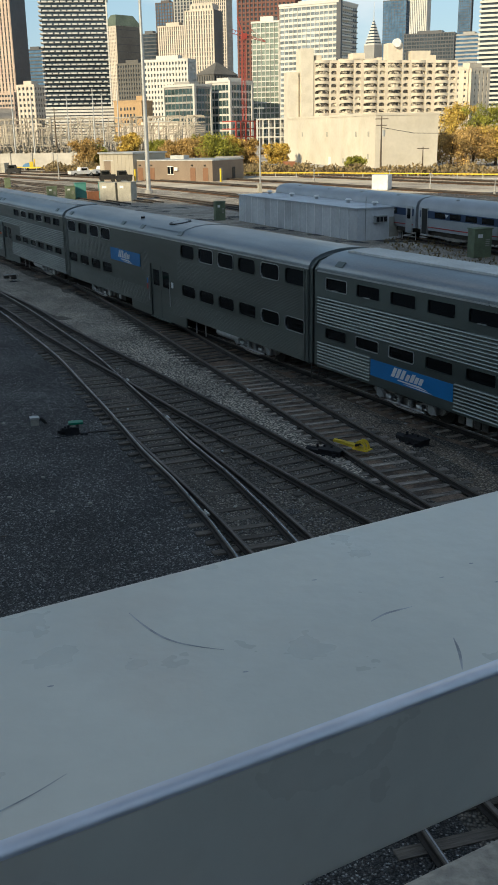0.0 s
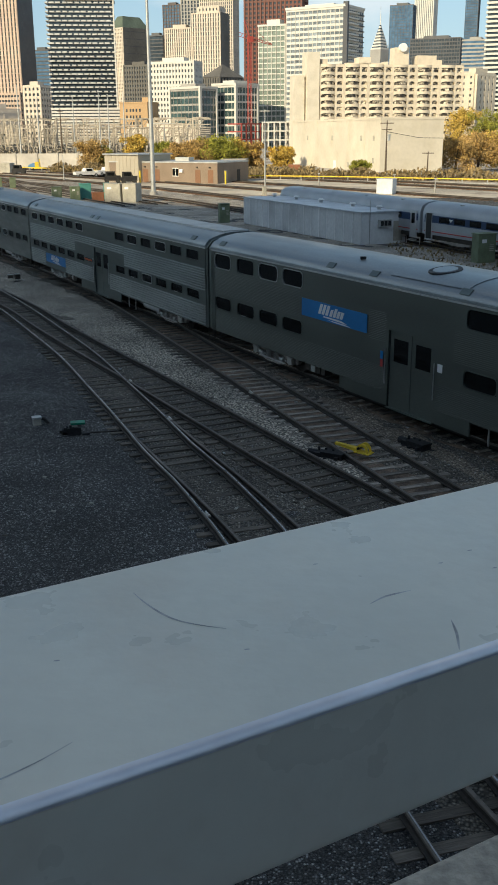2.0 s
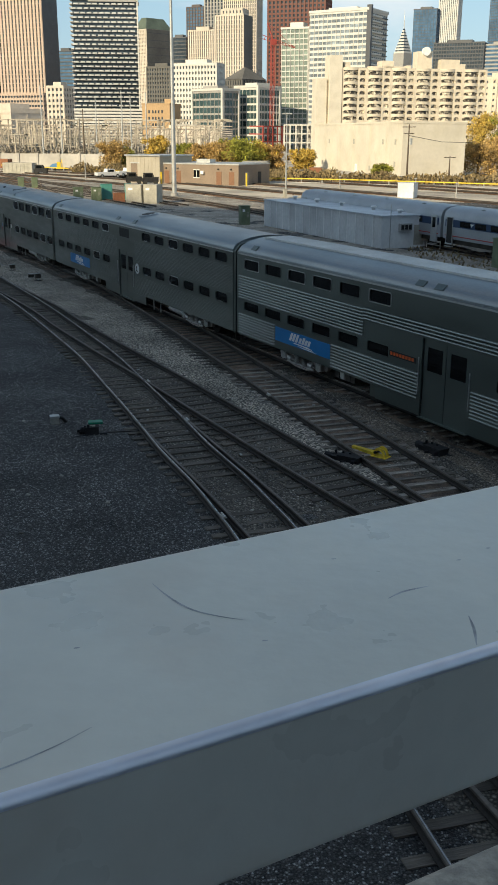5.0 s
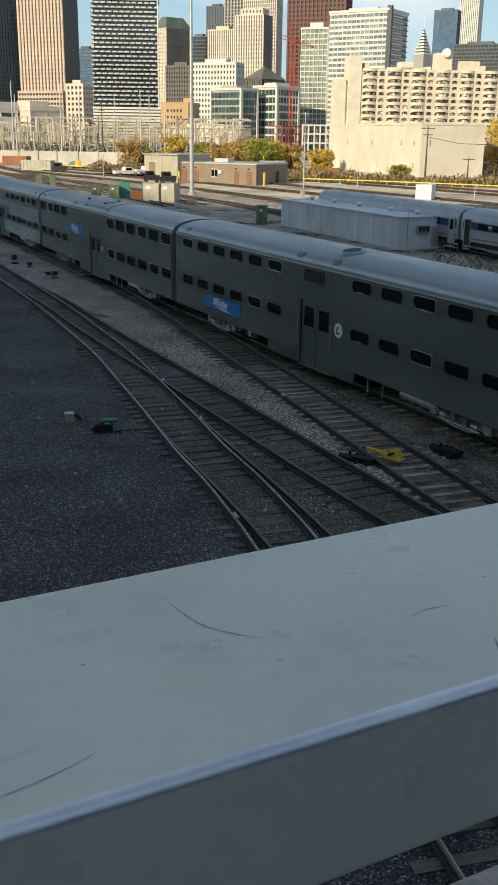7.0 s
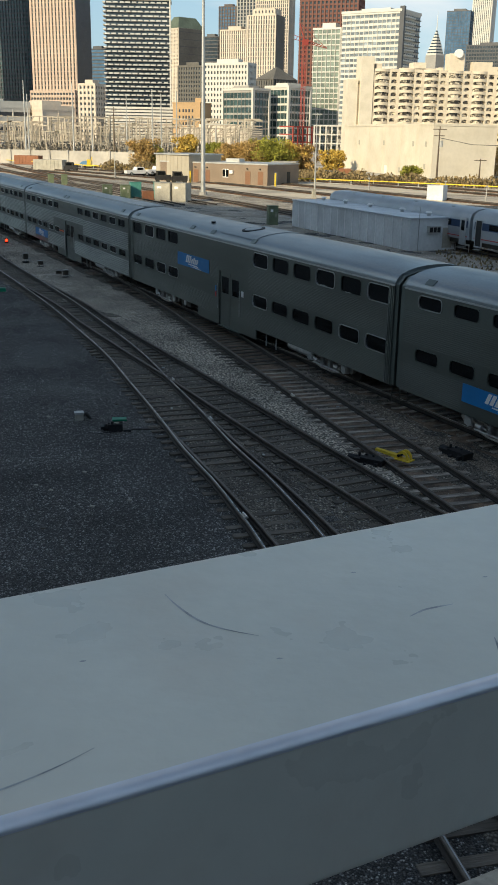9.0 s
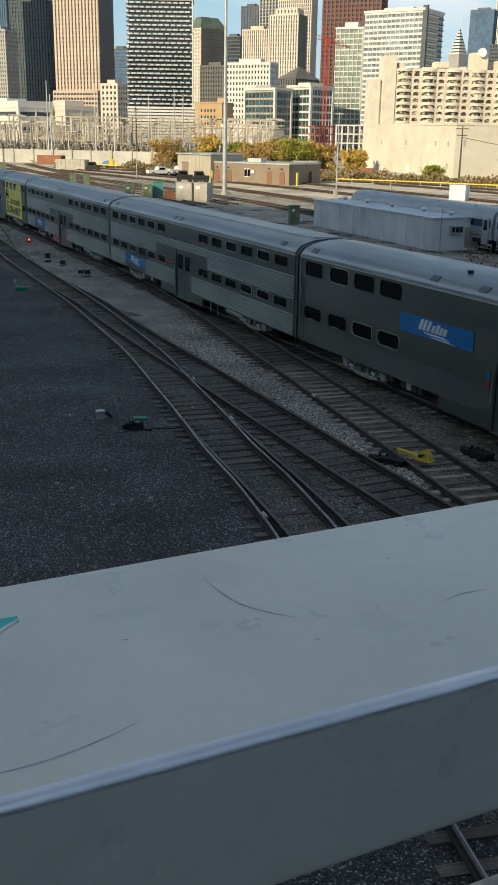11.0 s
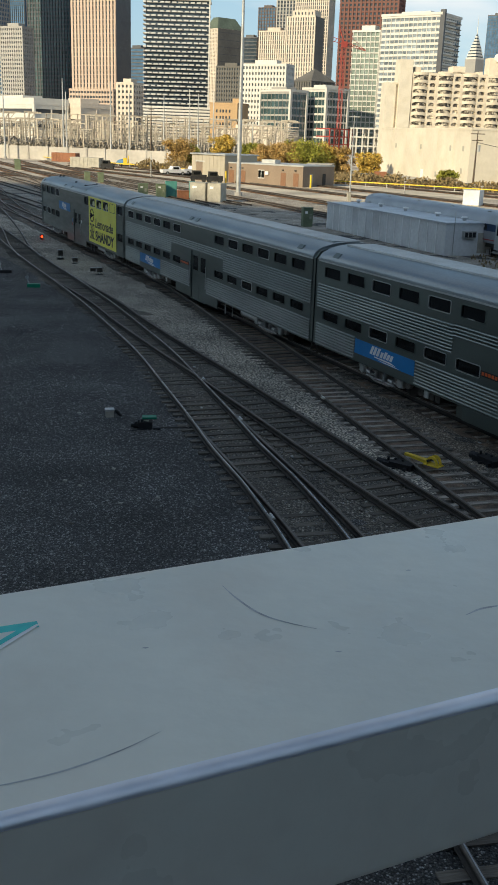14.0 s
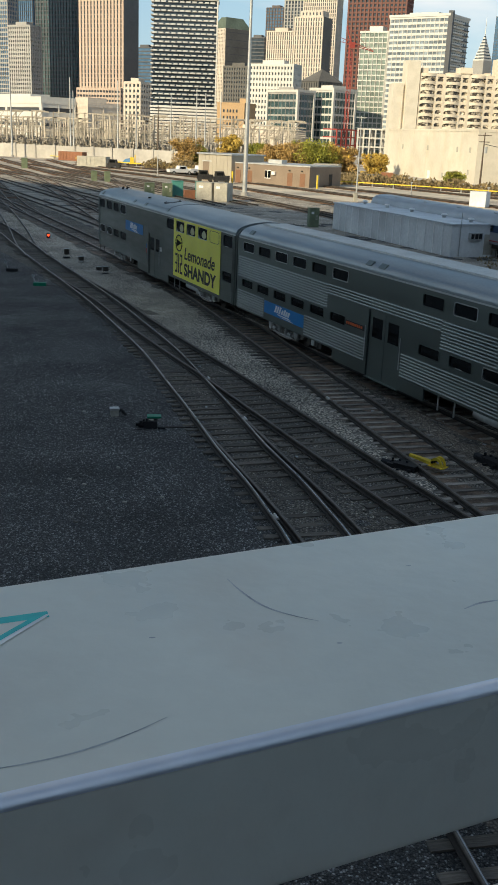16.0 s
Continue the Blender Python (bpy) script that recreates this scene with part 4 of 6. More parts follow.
        xe = x0 - 0.04 if x0 == x_a else x1 + 0.04
        for s in (-1, 1):
            g = Geo()
            for z in (0.25, 0.45, 0.65):
                g.rod((xe - 0.02, s * 1.5, z), (xe + 0.02, s * 1.2, z), 0.018, 6)
            g.rod((xe, s * 1.5, 0.2), (xe, s * 1.5, 1.5), 0.018, 6)
            g.rod((xe, s * 1.2, 0.2), (xe, s * 1.2, 0.8), 0.018, 6)
            part("step_ladder", g, M["under"], e)
    if not last:
        part("gangway", Geo().sweep(rounded(-0.75, 0.75, 0.95, 3.6, 0.15), [(Vector((x, 0, 0)), Vector((0, 1, 0)), Vector((0, 0, 1))) for x in (x_a - 0.52, x_a - 0.02)]), M["rubber"], car, "black rubber gangway bellows")
    part("lining", Geo().box(x_a + 0.1, x_b - 0.1, -1.3, 1.3, 0.7, 3.9), M["rubber"], car)
    part("underframe", Geo().box(x_a, x_b, -1.45, 1.45, 0.70, 0.78).box(x_a + 6.5, x_b - 7.4, -0.7, 0.7, 0.30, 0.62), M["under"], car)
    # roof fittings
    if kind == "smooth":
        tilt = Matrix.Translation((X0 + 13.4, -0.52, 4.545)) @ Matrix.Rotation(radians(8), 4, "X")
        fan = part("roof_dome", Geo().rod(tilt @ Vector((0, 0, -0.05)), tilt @ Vector((0, 0, 0.035)), 0.52, 28, 0.50), M["black"], car, "low round roof fan opening", smooth=True)
        part("fan_lid", Geo().rod(tilt @ Vector((0, 0, 0.0)), tilt @ Vector((0, 0, 0.05)), 0.40, 24, 0.36), M["roof_steel"], fan, smooth=True)
        part("roof_vent", Geo().rod((X0 + 9.6, -0.75, 4.42), (X0 + 9.6, -0.75, 4.58), 0.10, 12), M["black"], car)
        part("roof_cover", Geo().sweep([(a * 1.004, b + 0.022) for a, b in ROOF[3:-3]], [(Vector((x, 0, 0)), Vector((0, 1, 0)), Vector((0, 0, 1))) for x in (X0 + 11.9, X0 + 15.4)]), M["roof_steel"], car, smooth=True)
        hatches = (0.9, 8.6, 11.0, 15.2)
    elif kind == "badge":
        tilt = Matrix.Translation((X0 + 13.9, -0.52, 4.545)) @ Matrix.Rotation(radians(8), 4, "X")
        fan = part("roof_dome", Geo().rod(tilt @ Vector((0, 0, -0.05)), tilt @ Vector((0, 0, 0.05)), 0.55, 28, 0.50), M["roof_steel"], car, "low round roof fan housing", smooth=True)
        part("fan_opening", Geo().rod(tilt @ Vector((0, 0, 0.0)), tilt @ Vector((0, 0, 0.06)), 0.36, 24, 0.34), M["black"], fan, smooth=True)
        hatches = (1.2, 11.7, 14.2)
    else:
        hatches = (1.2, 11.6, 12.5, 24.4)
        part("roof_ridge", Geo().sweep([(-0.62, 4.48), (-0.60, 4.588), (0.60, 4.588), (0.62, 4.48)], [(Vector((x, 0, 0)), Vector((0, 1, 0)), Vector((0, 0, 1))) for x in (x_a + 0.3, x_b - 0.3)]), M["galv"], car, "paler raised deck along the roof crest")
    for h in hatches:
        hm = Matrix.Translation((X0 + h, -1.45, 4.258)) @ Matrix.Rotation(radians(44), 4, "X")
        part("roof_hatch", Geo().box(0, 0.40, -0.11, 0.11, -0.03, 0.022, hm), M["steel_side"], car)
    # boxes and tanks under the floor
    for j in range(4):
        part("battery_box", Geo().box(X0 + 7.25 + j * 0.32, X0 + 7.51 + j * 0.32, -1.42, -1.1, 0.42, 0.66), M["galv"] if j == 1 else M["under"], car)
    part("equipment_box", Geo().box(X0 + 9.4, X0 + 9.85, -1.45, -0.9, 0.26, 0.64), M["steel_dark"], car)
    part("air_tank", Geo().rod((X0 + 18.4, -1.2, 0.52), (X0 + 20.3, -1.2, 0.52), 0.17, 14), M["galv"], car, "pale cylindrical air tank", smooth=True)
    for x in (16.6, 17.5):
        part("hanger", Geo().rod((X0 + x, -1.4, 0.15), (X0 + x, -1.4, 0.7), 0.03, 6), M["galv"], car)
    for x in (4.76, 21.43):
        f = share("truck_frame", TRUCK_ME, car, Matrix.Translation((X0 + x, 0, 0)))
        truck_fittings(f)
        for dx in (-1.25, 1.25):
            w = share("wheelset", WHEEL_ME, car, Matrix.Translation((X0 + x + dx, 0, 0.46)))
            WHEELSETS.append((w, X0 + x + dx))
    return car


def lettering(text, size, m, parent, name, bold=0.045):
    cu = bpy.data.curves.new(name, "FONT")
    cu.body, cu.size, cu.extrude, cu.offset = text, size, 0.003, bold
    tmp = bpy.data.objects.new(name, cu)
    scene.collection.objects.link(tmp)
    me = bpy.data.meshes.new_from_object(tmp.evaluated_get(bpy.context.evaluated_depsgraph_get()))
    bpy.data.objects.remove(tmp)
    me.materials.append(M["ink"])
    me.transform(m)
    ob = new(name, me)
    ob.parent = parent
    return ob


def advert_panel(car):
    """Yellow vinyl over the side, with the upper windows left open."""
    k = KINDS["smooth"]
    a, b, z0, z1 = X0 + 17.0, X0 + 24.15, 0.88, 3.97
    holes = [(X0 + x - 0.02, X0 + x + k["w"] + 0.02) for x in k["front"] if 17 < x < 23.4]
    g = Geo().box(a, b, -0.02, 0, z0, k["up"][0] - 0.02).box(a, b, -0.02, 0, k["up"][1] + 0.02, z1)
    x = a
    for h0, h1 in holes + [(b, b)]:
        g.box(x, h0, -0.02, 0, k["up"][0] - 0.02, k["up"][1] + 0.02)
        x = h1
    g.v = [(p[0], p[1] - HALF - 0.015, p[2]) for p in g.v]
    ad = part("advert_panel", g, M["advert"], car, "lemon-yellow vinyl advertisement with black lettering")
    y = -HALF - 0.038
    up = Matrix.Rotation(radians(90), 4, "X")
    slant = Matrix(((1, 0.20, 0, 0), (0, 1, 0, 0), (0, 0, 1, 0), (0, 0, 0, 1)))
    lettering("Lemonade", 1.28, Matrix.Translation((a + 1.80, y, 1.98)) @ up @ slant @ Matrix.Diagonal((0.86, 0.68, 1, 1)), ad, "advert_word", 0.022)
    lettering("SHANDY", 1.28, Matrix.Translation((a + 1.85, y, 1.12)) @ up @ Matrix.Diagonal((0.93, 0.70, 1, 1)), ad, "advert_word")
    # the fourth opening is covered too; pale pear shapes stand in the other three
    x4 = X0 + k["front"][4] - 0.03
    cover = part("window_cover", Geo().box(x4, x4 + k["w"] + 0.06, y - 0.001, y + 0.02, k["up"][0] - 0.03, k["up"][1] + 0.03), M["advert"], ad)
    part("cover_outline", ring_mesh(x4 + 0.05, x4 + k["w"], k["up"][0], k["up"][1], 0.14, 0.02, 0.004).shifted(y), M["ink"], cover)
    for x in k["front"][1:4]:
        c = X0 + x + k["w"] * 0.55
        pear = [(c + (0.30 - 0.10 * math.sin(q)) * math.cos(q), k["up"][0] + 0.22 + 0.20 * math.sin(q)) for q in np.linspace(0, 2 * math.pi, 15)[:-1]]
        part("pear_shape", Geo().sweep(pear, [(Vector((0, v, 0)), Vector((1, 0, 0)), Vector((0, 0, 1))) for v in (-HALF + 0.028, -HALF + 0.034)]), M["advert_pale"], ad)
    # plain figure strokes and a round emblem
    g = Geo()
    for x0, x1, za, zb in ((0.35, 0.72, 2.02, 2.14), (0.60, 0.72, 1.10, 2.14), (0.35, 0.60, 1.56, 1.66), (0.35, 0.60, 1.10, 1.22), (0.86, 1.02, 1.10, 2.14), (1.16, 1.52, 2.02, 2.14), (1.40, 1.52, 1.62, 2.14), (1.16, 1.40, 1.56, 1.68), (1.16, 1.28, 1.10, 1.56), (1.16, 1.56, 1.10, 1.22)):
        g.box(a + x0, a + x1, y - 0.004, y + 0.004, za, zb)
    part("advert_strokes", g, M["ink"], ad)
    g = Geo()
    for j in range(14):
        t0, t1 = j * 2 * math.pi / 14, (j + 0.72) * 2 * math.pi / 14
        g.rod((a + 0.95 + 0.52 * math.cos(t0), y, 2.72 + 0.42 * math.sin(t0)), (a + 0.95 + 0.52 * math.cos(t1), y, 2.72 + 0.42 * math.sin(t1)), 0.035, 6)
    for j in range(5):
        g.rod((a + 0.62 + j * 0.16, y, 2.52 + 0.05 * j), (a + 0.72 + j * 0.14, y, 2.88 - 0.03 * j), 0.05, 6)
    part("advert_emblem", g, M["ink"], ad)


def train():
    spec = [("fluted", "leading bilevel car with bright fluted stainless sides"), ("smooth", "bilevel car with dark smooth sides and a high blue panel"),
            ("fluted", "second bilevel car with bright fluted stainless sides"), ("badge", "bilevel car with fine dark fluting and a round white badge"),
            ("smooth", "further dark bilevel car with a high blue panel"), ("fluted", "third bilevel car with bright fluted stainless sides"),
            ("fluted", "fourth bilevel car with bright fluted stainless sides"), ("smooth", "rear dark bilevel cab car carrying a yellow advertisement")]
    cars = []
    for i, (kind, label) in enumerate(spec):
        car = rail_car(kind, label, advert=(i == 7), last=(i == 7))
        if i == 7:
            advert_panel(car)
            part("horn", Geo().rod((X0 + 1.6, -0.3, 4.5), (X0 + 2.0, -0.3, 4.68), 0.07, 8).rod((X0 + 1.6, 0.0, 4.5), (X0 + 2.0, 0.0, 4.68), 0.07, 8), M["black"], car)
        cars.append((car, FIRST - i * PITCH + PITCH / 2))
    return cars


CARS = train()


def car_pose(s):
    """A car stands on its two trucks, both on the line."""
    a, b = on_line(s - 8.33), on_line(s + 8.34)
    d = (b - a).normalized()
    return Matrix.Translation((a + b) / 2) @ Matrix.Rotation(math.atan2(d.y, d.x), 4, "Z")


def motions():
    for car, s in CARS:
        walk(car, [(t * 0.5, car_pose(s + advance(t * 0.5))) for t in range(33)])
    for w, x in WHEELSETS:
        walk(w, [(j / 15, pose(x, 0, 0.46, 0, math.degrees(advance(j / 15) / 0.46), 0)) for j in range(241)])


# ---- the yard ----
def yawed(x, y, deg, z=0.0):
    return pose(x, y, z, 0, 0, deg)


def shed():
    """Long flat prefabricated shed: corner at (9.8, 77), long side away along the tracks."""
    d = Vector((-10.3, 22.0, 0)).normalized()
    m = Matrix(((-d.x, d.y, 0, 9.8), (-d.y, -d.x, 0, 77.0), (0, 0, 1, -0.32), (0, 0, 0, 1)))   # x: towards the bridge, y: away from the near side
    s = thing("shed", "long grey prefabricated metal shed with roof vents", "shed", m @ Matrix.Translation((-1.9, 0, 0)))
    ln, w, h = 22.4, 4.2, 2.62
    part("wall", Geo().box(-ln, 0, 0, w, 0.1, h), M["shed"], s)
    part("base", Geo().box(-ln - 0.05, 0.05, -0.05, w + 0.05, 0, 0.1), M["under"], s)
    for k in range(16):
        part("cladding_panel", Geo().box(-ln + k * 1.40 + 0.03, -ln + k * 1.40 + 1.34, -0.03, 0, 0.16, h - 0.08), M["shed_panel"], s)
        part("panel_seam", Geo().box(-ln + k * 1.40 - 0.045, -ln + k * 1.40 + 0.045, -0.07, 0, 0.12, h - 0.04), M["shed_seam"], s)
    part("roof", Geo().box(-ln - 0.12, 0.12, -0.14, w + 0.14, h, h + 0.10), M["shed_roof"], s)
    for x in (-20.9, -16.2, -11.4, -5.8, -1.6):
        v = part("roof_vent", Geo().rod((x, 2.6, h + 0.09), (x, 2.6, h + 0.32), 0.16, 12), M["galv"], s)
        part("vent_cap", Geo().rod((x, 2.6, h + 0.32), (x, 2.6, h + 0.44), 0.30, 12, 0.20), M["white"], v)
    ac = part("air_conditioner", Geo().box(0, 0.35, 1.5, 2.6, 1.5, 2.05), M["galv"], s)
    for k in range(3):
        part("grille", Geo().box(0.35, 0.365, 1.56 + k * 0.35, 1.84 + k * 0.35, 1.58, 1.97), M["black"], ac)
    part("conduit", Geo().rod((0.08, 0.7, 0.1), (0.08, 0.7, 3.6), 0.03, 6), M["galv"], s)
    part("stain_panel", Geo().box(0.0, 0.012, 3.0, 3.9, 0.3, 1.9), M["greypaint"], s)
    r = part("hand_rail", Geo().rod((0.3, 4.1, 0.8), (2.2, 4.1, 0.8), 0.035, 6).rod((2.2, 4.1, 0.0), (2.2, 4.1, 0.82), 0.035, 6).rod((0.3, 4.1, 0.0), (0.3, 4.1, 0.82), 0.035, 6).rod((0.3, 4.1, 0.4), (2.2, 4.1, 0.4), 0.03, 6), M["white"], s)


def coach(m, label, door_at):
    c = thing("passenger_coach", label, "railway car", m @ Matrix.Diagonal((1, 1, 0.92, 1)), group="parked coaches")
    prof = [(1.55, 0.95), (1.58, 1.6), (1.55, 2.7), (1.42, 3.15), (1.05, 3.42), (0.5, 3.54), (0, 3.57)]
    prof = prof + [(-a, b) for a, b in reversed(prof[:-1])]
    g = Geo().sweep(prof, [(Vector((x, 0, 0)), Vector((0, 1, 0)), Vector((0, 0, 1))) for x in (-12.9, -12.7, 12.7, 12.9)])
    part("body", g, M["coach"], c, smooth=True)
    part("blue_band", Geo().box(-12.6, 12.6, -1.60, -1.50, 1.95, 2.55), M["stripe"], c, "dark blue window band")
    part("red_line", Geo().box(-12.6, 12.6, -1.598, -1.50, 1.18, 1.25), M["red"], c)
    for k in range(11):
        x = -10.6 + k * 1.95
        part("window", Geo().box(x, x + 1.35, -1.612, -1.55, 2.03, 2.48), M["pane"], c)
    for x in (door_at, -door_at):
        d = part("door_recess", Geo().box(x - 0.45, x + 0.45, -1.606, -1.5, 0.55, 2.75), M["galv"], c)
        if "open" in label and x < 0:
            # flat black panel in place of the open door's shaded inside
            part("doorway", Geo().box(x - 0.34, x + 0.38, -1.618, -1.606, 0.62, 2.70), M["rubber"], d, "black panel for the shade inside an open doorway")
        else:
            part("door_pane", Geo().box(x - 0.22, x + 0.22, -1.618, -1.606, 1.7, 2.55), M["pane"], d)
        part("door_step", Geo().box(x - 0.4, x + 0.4, -1.75, -1.45, 0.30, 0.36).box(x - 0.4, x + 0.4, -1.68, -1.45, 0.52, 0.58), M["galv"], d)
    for x in (-9.3, 9.5):
        part("emblem", Geo().add([(x, -1.616, 2.38), (x + 0.5, -1.616, 2.38), (x + 0.2, -1.616, 2.14), (x, -1.602, 2.38), (x + 0.5, -1.602, 2.38), (x + 0.2, -1.602, 2.14)], [(0, 2, 1), (0, 1, 4, 3), (1, 2, 5, 4), (2, 0, 3, 5)]), M["white"], c, "plain white emblem")
    for x in (-9, -3, 3, 9):
        part("roof_vent", Geo().box(x, x + 0.3, -0.9, -0.7, 3.38, 3.55), M["galv"], c)
    part("underframe", Geo().box(-12.4, 12.4, -1.3, 1.3, 0.55, 0.97), M["under"], c)
    for x in (-8.7, 8.7):
        f = share("truck_frame", TRUCK_ME, c, Matrix.Translation((x, 0, 0)))
        for dx in (-1.25, 1.25):
            share("wheelset", WHEEL_ME, c, Matrix.Translation((x + dx, 0, 0.46)))
    part("gangway", Geo().box(12.9, 13.15, -0.7, 0.7, 1.0, 3.2), M["rubber"], c)
    return c


def parked_coaches():
    d = Vector((10.6, -24.5, 0)).normalized()
    a = math.degrees(math.atan2(d.y, d.x))
    p = Vector((14.9, 77.8, 0))
    line = [p + d * s for s in np.arange(-60, 62, 3.0)]
    track(line, "track under the parked coaches", "head_dull", ties=False, step=0.7)
    c = coach(yawed(*(p - d * 13.1)[:2], a), "parked grey coach with a blue window band", 12.0)
    coach(yawed(*(p + d * 13.1)[:2], a), "parked grey coach with blue window band and open door", 12.0)


def cabinet(x, y, deg, w, dp, h, mat, label, vents=True):
    c = thing("equipment_cabinet", label, "cabinet", yawed(x, y, deg, -0.32))
    part("plinth", Geo().box(-w / 2 - 0.05, w / 2 + 0.05, -dp / 2 - 0.05, dp / 2 + 0.05, 0, 0.12), M["concrete"], c)
    part("body", Geo().box(-w / 2, w / 2, -dp / 2, dp / 2, 0.12, h), M[mat], c)
    part("lid", Geo().box(-w / 2 - 0.06, w / 2 + 0.06, -dp / 2 - 0.06, dp / 2 + 0.06, h, h + 0.06), M[mat], c)
    d = part("door", Geo().box(-w / 2 + 0.06, w / 2 - 0.06, -dp / 2 - 0.03, -dp / 2, 0.2, h - 0.1), M[mat], c)
    if vents:
        for k in range(4):
            part("louvre", Geo().box(w * 0.12, w * 0.36, -dp / 2 - 0.05, -dp / 2 - 0.03, h * 0.45 + k * 0.13, h * 0.45 + k * 0.13 + 0.06), M["greypaint"], d)
        part("notice", Geo().box(-w * 0.32, -w * 0.05, -dp / 2 - 0.042, -dp / 2 - 0.03, h * 0.72, h * 0.84), M["white"], d)
    return c


def cabinets():
    cabinet(16.2, 67.6, 18, 1.35, 0.9, 2.05, "green", "dark green signal cabinet beside the parked coaches")
    cabinet(-2.6, 100.3, 18, 1.0, 0.8, 1.95, "green", "grey-green signal cabinet near the end of the shed")
    cabinet(-26.4, 136, 18, 1.3, 1.0, 1.9, "green", "dull green cabinet beside the track")
    cabinet(-24.0, 136.6, 18, 1.3, 1.0, 1.9, "green", "dull green cabinet next to its twin")
    cabinet(-22.9, 138.5, 18, 1.5, 1.2, 2.2, "tealbox", "teal transformer cabinet in the yard", False)
    cabinet(-20.0, 139.5, 18, 0.8, 1.1, 2.2, "tealbox", "narrow teal transformer cabinet", False)
    cabinet(-20.6, 134.8, 18, 1.5, 1.0, 1.2, "rust", "low rusty box beside the cabinets", False)
    cabinet(-18.0, 132.8, -22, 2.4, 1.3, 2.45, "greypaint", "weathered cream switchgear cabinet with peeling doors")
    cabinet(-15.6, 132.0, -22, 2.0, 1.6, 2.5, "greypaint", "weathered switchgear cabinet with dark slots")
    cabinet(20.3, 147.3, -30, 2.5, 1.6, 2.2, "shed_roof", "white box on a concrete base by the yellow rail", False)
    cabinet(-43.0, 171, 18, 1.0, 0.9, 1.75, "green", "dull green cabinet far up the yard", False)
    cabinet(-40.4, 170, 18, 1.0, 0.9, 1.75, "green", "second dull green cabinet far up the yard", False)
    cabinet(-68, 210, 18, 1.3, 1.0, 2.2, "green", "green cabinet by the yard throat", False)
    cabinet(2.2, 146, 18, 0.5, 0.5, 1.3, "greypaint", "small grey box at the foot of a lamp post", False)


def low_building():
    """Brown block annex with a taller tan hall behind its left end."""
    b = thing("yard_office", "low brown block building with small windows and brown doors", "building", pose(-5.8, 181.9, -0.32, 0, 0, 62 - 90))
    # local x runs from the far left end to the near corner; local y goes back
    ln, dp, h = 24.0, 12.0, 3.6
    part("wall", Geo().box(-ln, 0, 0, dp, 0, h), M["brown_wall"], b)
    part("parapet", Geo().box(-ln - 0.1, 0.1, -0.1, dp + 0.1, h, h + 0.22), M["galv"], b)
    for x, w in ((-18.7, 1.0), (-9.6, 1.2)):
        wd = part("window", Geo().box(x, x + w, -0.03, 0.0, 1.3, 2.6), M["pane"], b)
        part("window_frame", Geo().box(x - 0.08, x + w + 0.08, -0.06, 0.0, 2.6, 2.7).box(x - 0.08, x + w + 0.08, -0.08, 0.0, 1.18, 1.3).box(x + w / 2 - 0.04, x + w / 2 + 0.04, -0.05, 0.0, 1.3, 2.6), M["white"], wd)
    part("window_unit", Geo().box(-8.0, -7.3, -0.35, 0, 1.9, 2.5), M["white"], b)
    for x in (-16.2, -13.6, -4.7, -2.0):
        d = part("door", Geo().box(x, x + 1.1, -0.05, 0, 0.1, 2.4), M["brown_door"], b)
        part("lamp", Geo().box(x + 0.3, x + 0.6, -0.25, 0, 2.75, 2.95), M["black"], d)
    part("door", Geo().box(0, 0.05, 2.4, 3.6, 0.1, 2.3), M["tan_wall"], b)
    part("door", Geo().box(0, 0.05, 7.4, 8.6, 0.1, 2.3), M["black"], b)
    part("roof_unit", Geo().box(-11.5, -8.5, 4, 6, h + 0.2, h + 0.9), M["galv"], b)
    hall = thing("yard_hall", "tan metal-sided hall at the end of the yard office", "building", pose(-20.9, 188.8, -0.32, 0, 0, 52 - 90))
    part("wall", Geo().box(-9.0, 0, 0, 9, 0, 4.95), M["tan_wall"], hall)
    for k in range(9):
        part("siding_panel", Geo().box(-9.0 + k, -9.0 + k + 0.94, -0.04, 0, 0.1, 4.8), M["tan_wall"], hall)
    part("roof", Geo().box(-9.3, 0.3, -0.3, 9.3, 4.95, 5.2), M["galv"], hall)
    part("roller_door", Geo().box(0, 0.06, 1.2, 3.4, 0.1, 2.6), M["brown_door"], hall)
    for x, y in ((-4.3, 180.5), (-20.2, 184.5)):
        p = thing("bollard", "yellow steel bollard by the yard office", "bollard", pose(x, y, -0.32), group="bollards")
        part("post", Geo().rod((0, 0, 0), (0, 0, 2.3), 0.16, 10), M["yellow"], p)


def yellow_rail():
    f = thing("guard_rail", "long yellow guard rail on posts along the far yard", "railing")
    for pts in ([(-1.9, 197.5), (18.7, 189), (45.5, 172), (70, 156)], [(-130, 338), (-90, 292), (-60, 258), (-43, 242), (-33, 228)]):
        line = smooth_line(pts, 4)
        part("rail", Geo().sweep([(-0.05, 0.72), (0.05, 0.72), (0.05, 0.90), (-0.05, 0.90)], stations(line, 0, -0.32)), M["yellow"], f)
        if pts[0][0] > -10:
            part("lower_rail", Geo().sweep([(-0.05, 0.05), (0.05, 0.05), (0.05, 0.12), (-0.05, 0.12)], stations(line, 0, -0.3)), M["galv"], f)
        for q in line[::1]:
            part("post", Geo().box(q.x - 0.08, q.x + 0.08, q.y + 0.06, q.y + 0.2, -0.32, 0.62), M["galv"], f)


def pole(x, y, h, r, label, mat="galv", arms=(), group="", lamp=False):
    p = thing("lamp_post" if lamp else "utility_pole", label, "pole", pose(x, y, -0.32), group=group)
    part("shaft", Geo().rod((0, 0, 0), (0, 0, h), r, 10, r * 0.42), M[mat], p, smooth=True)
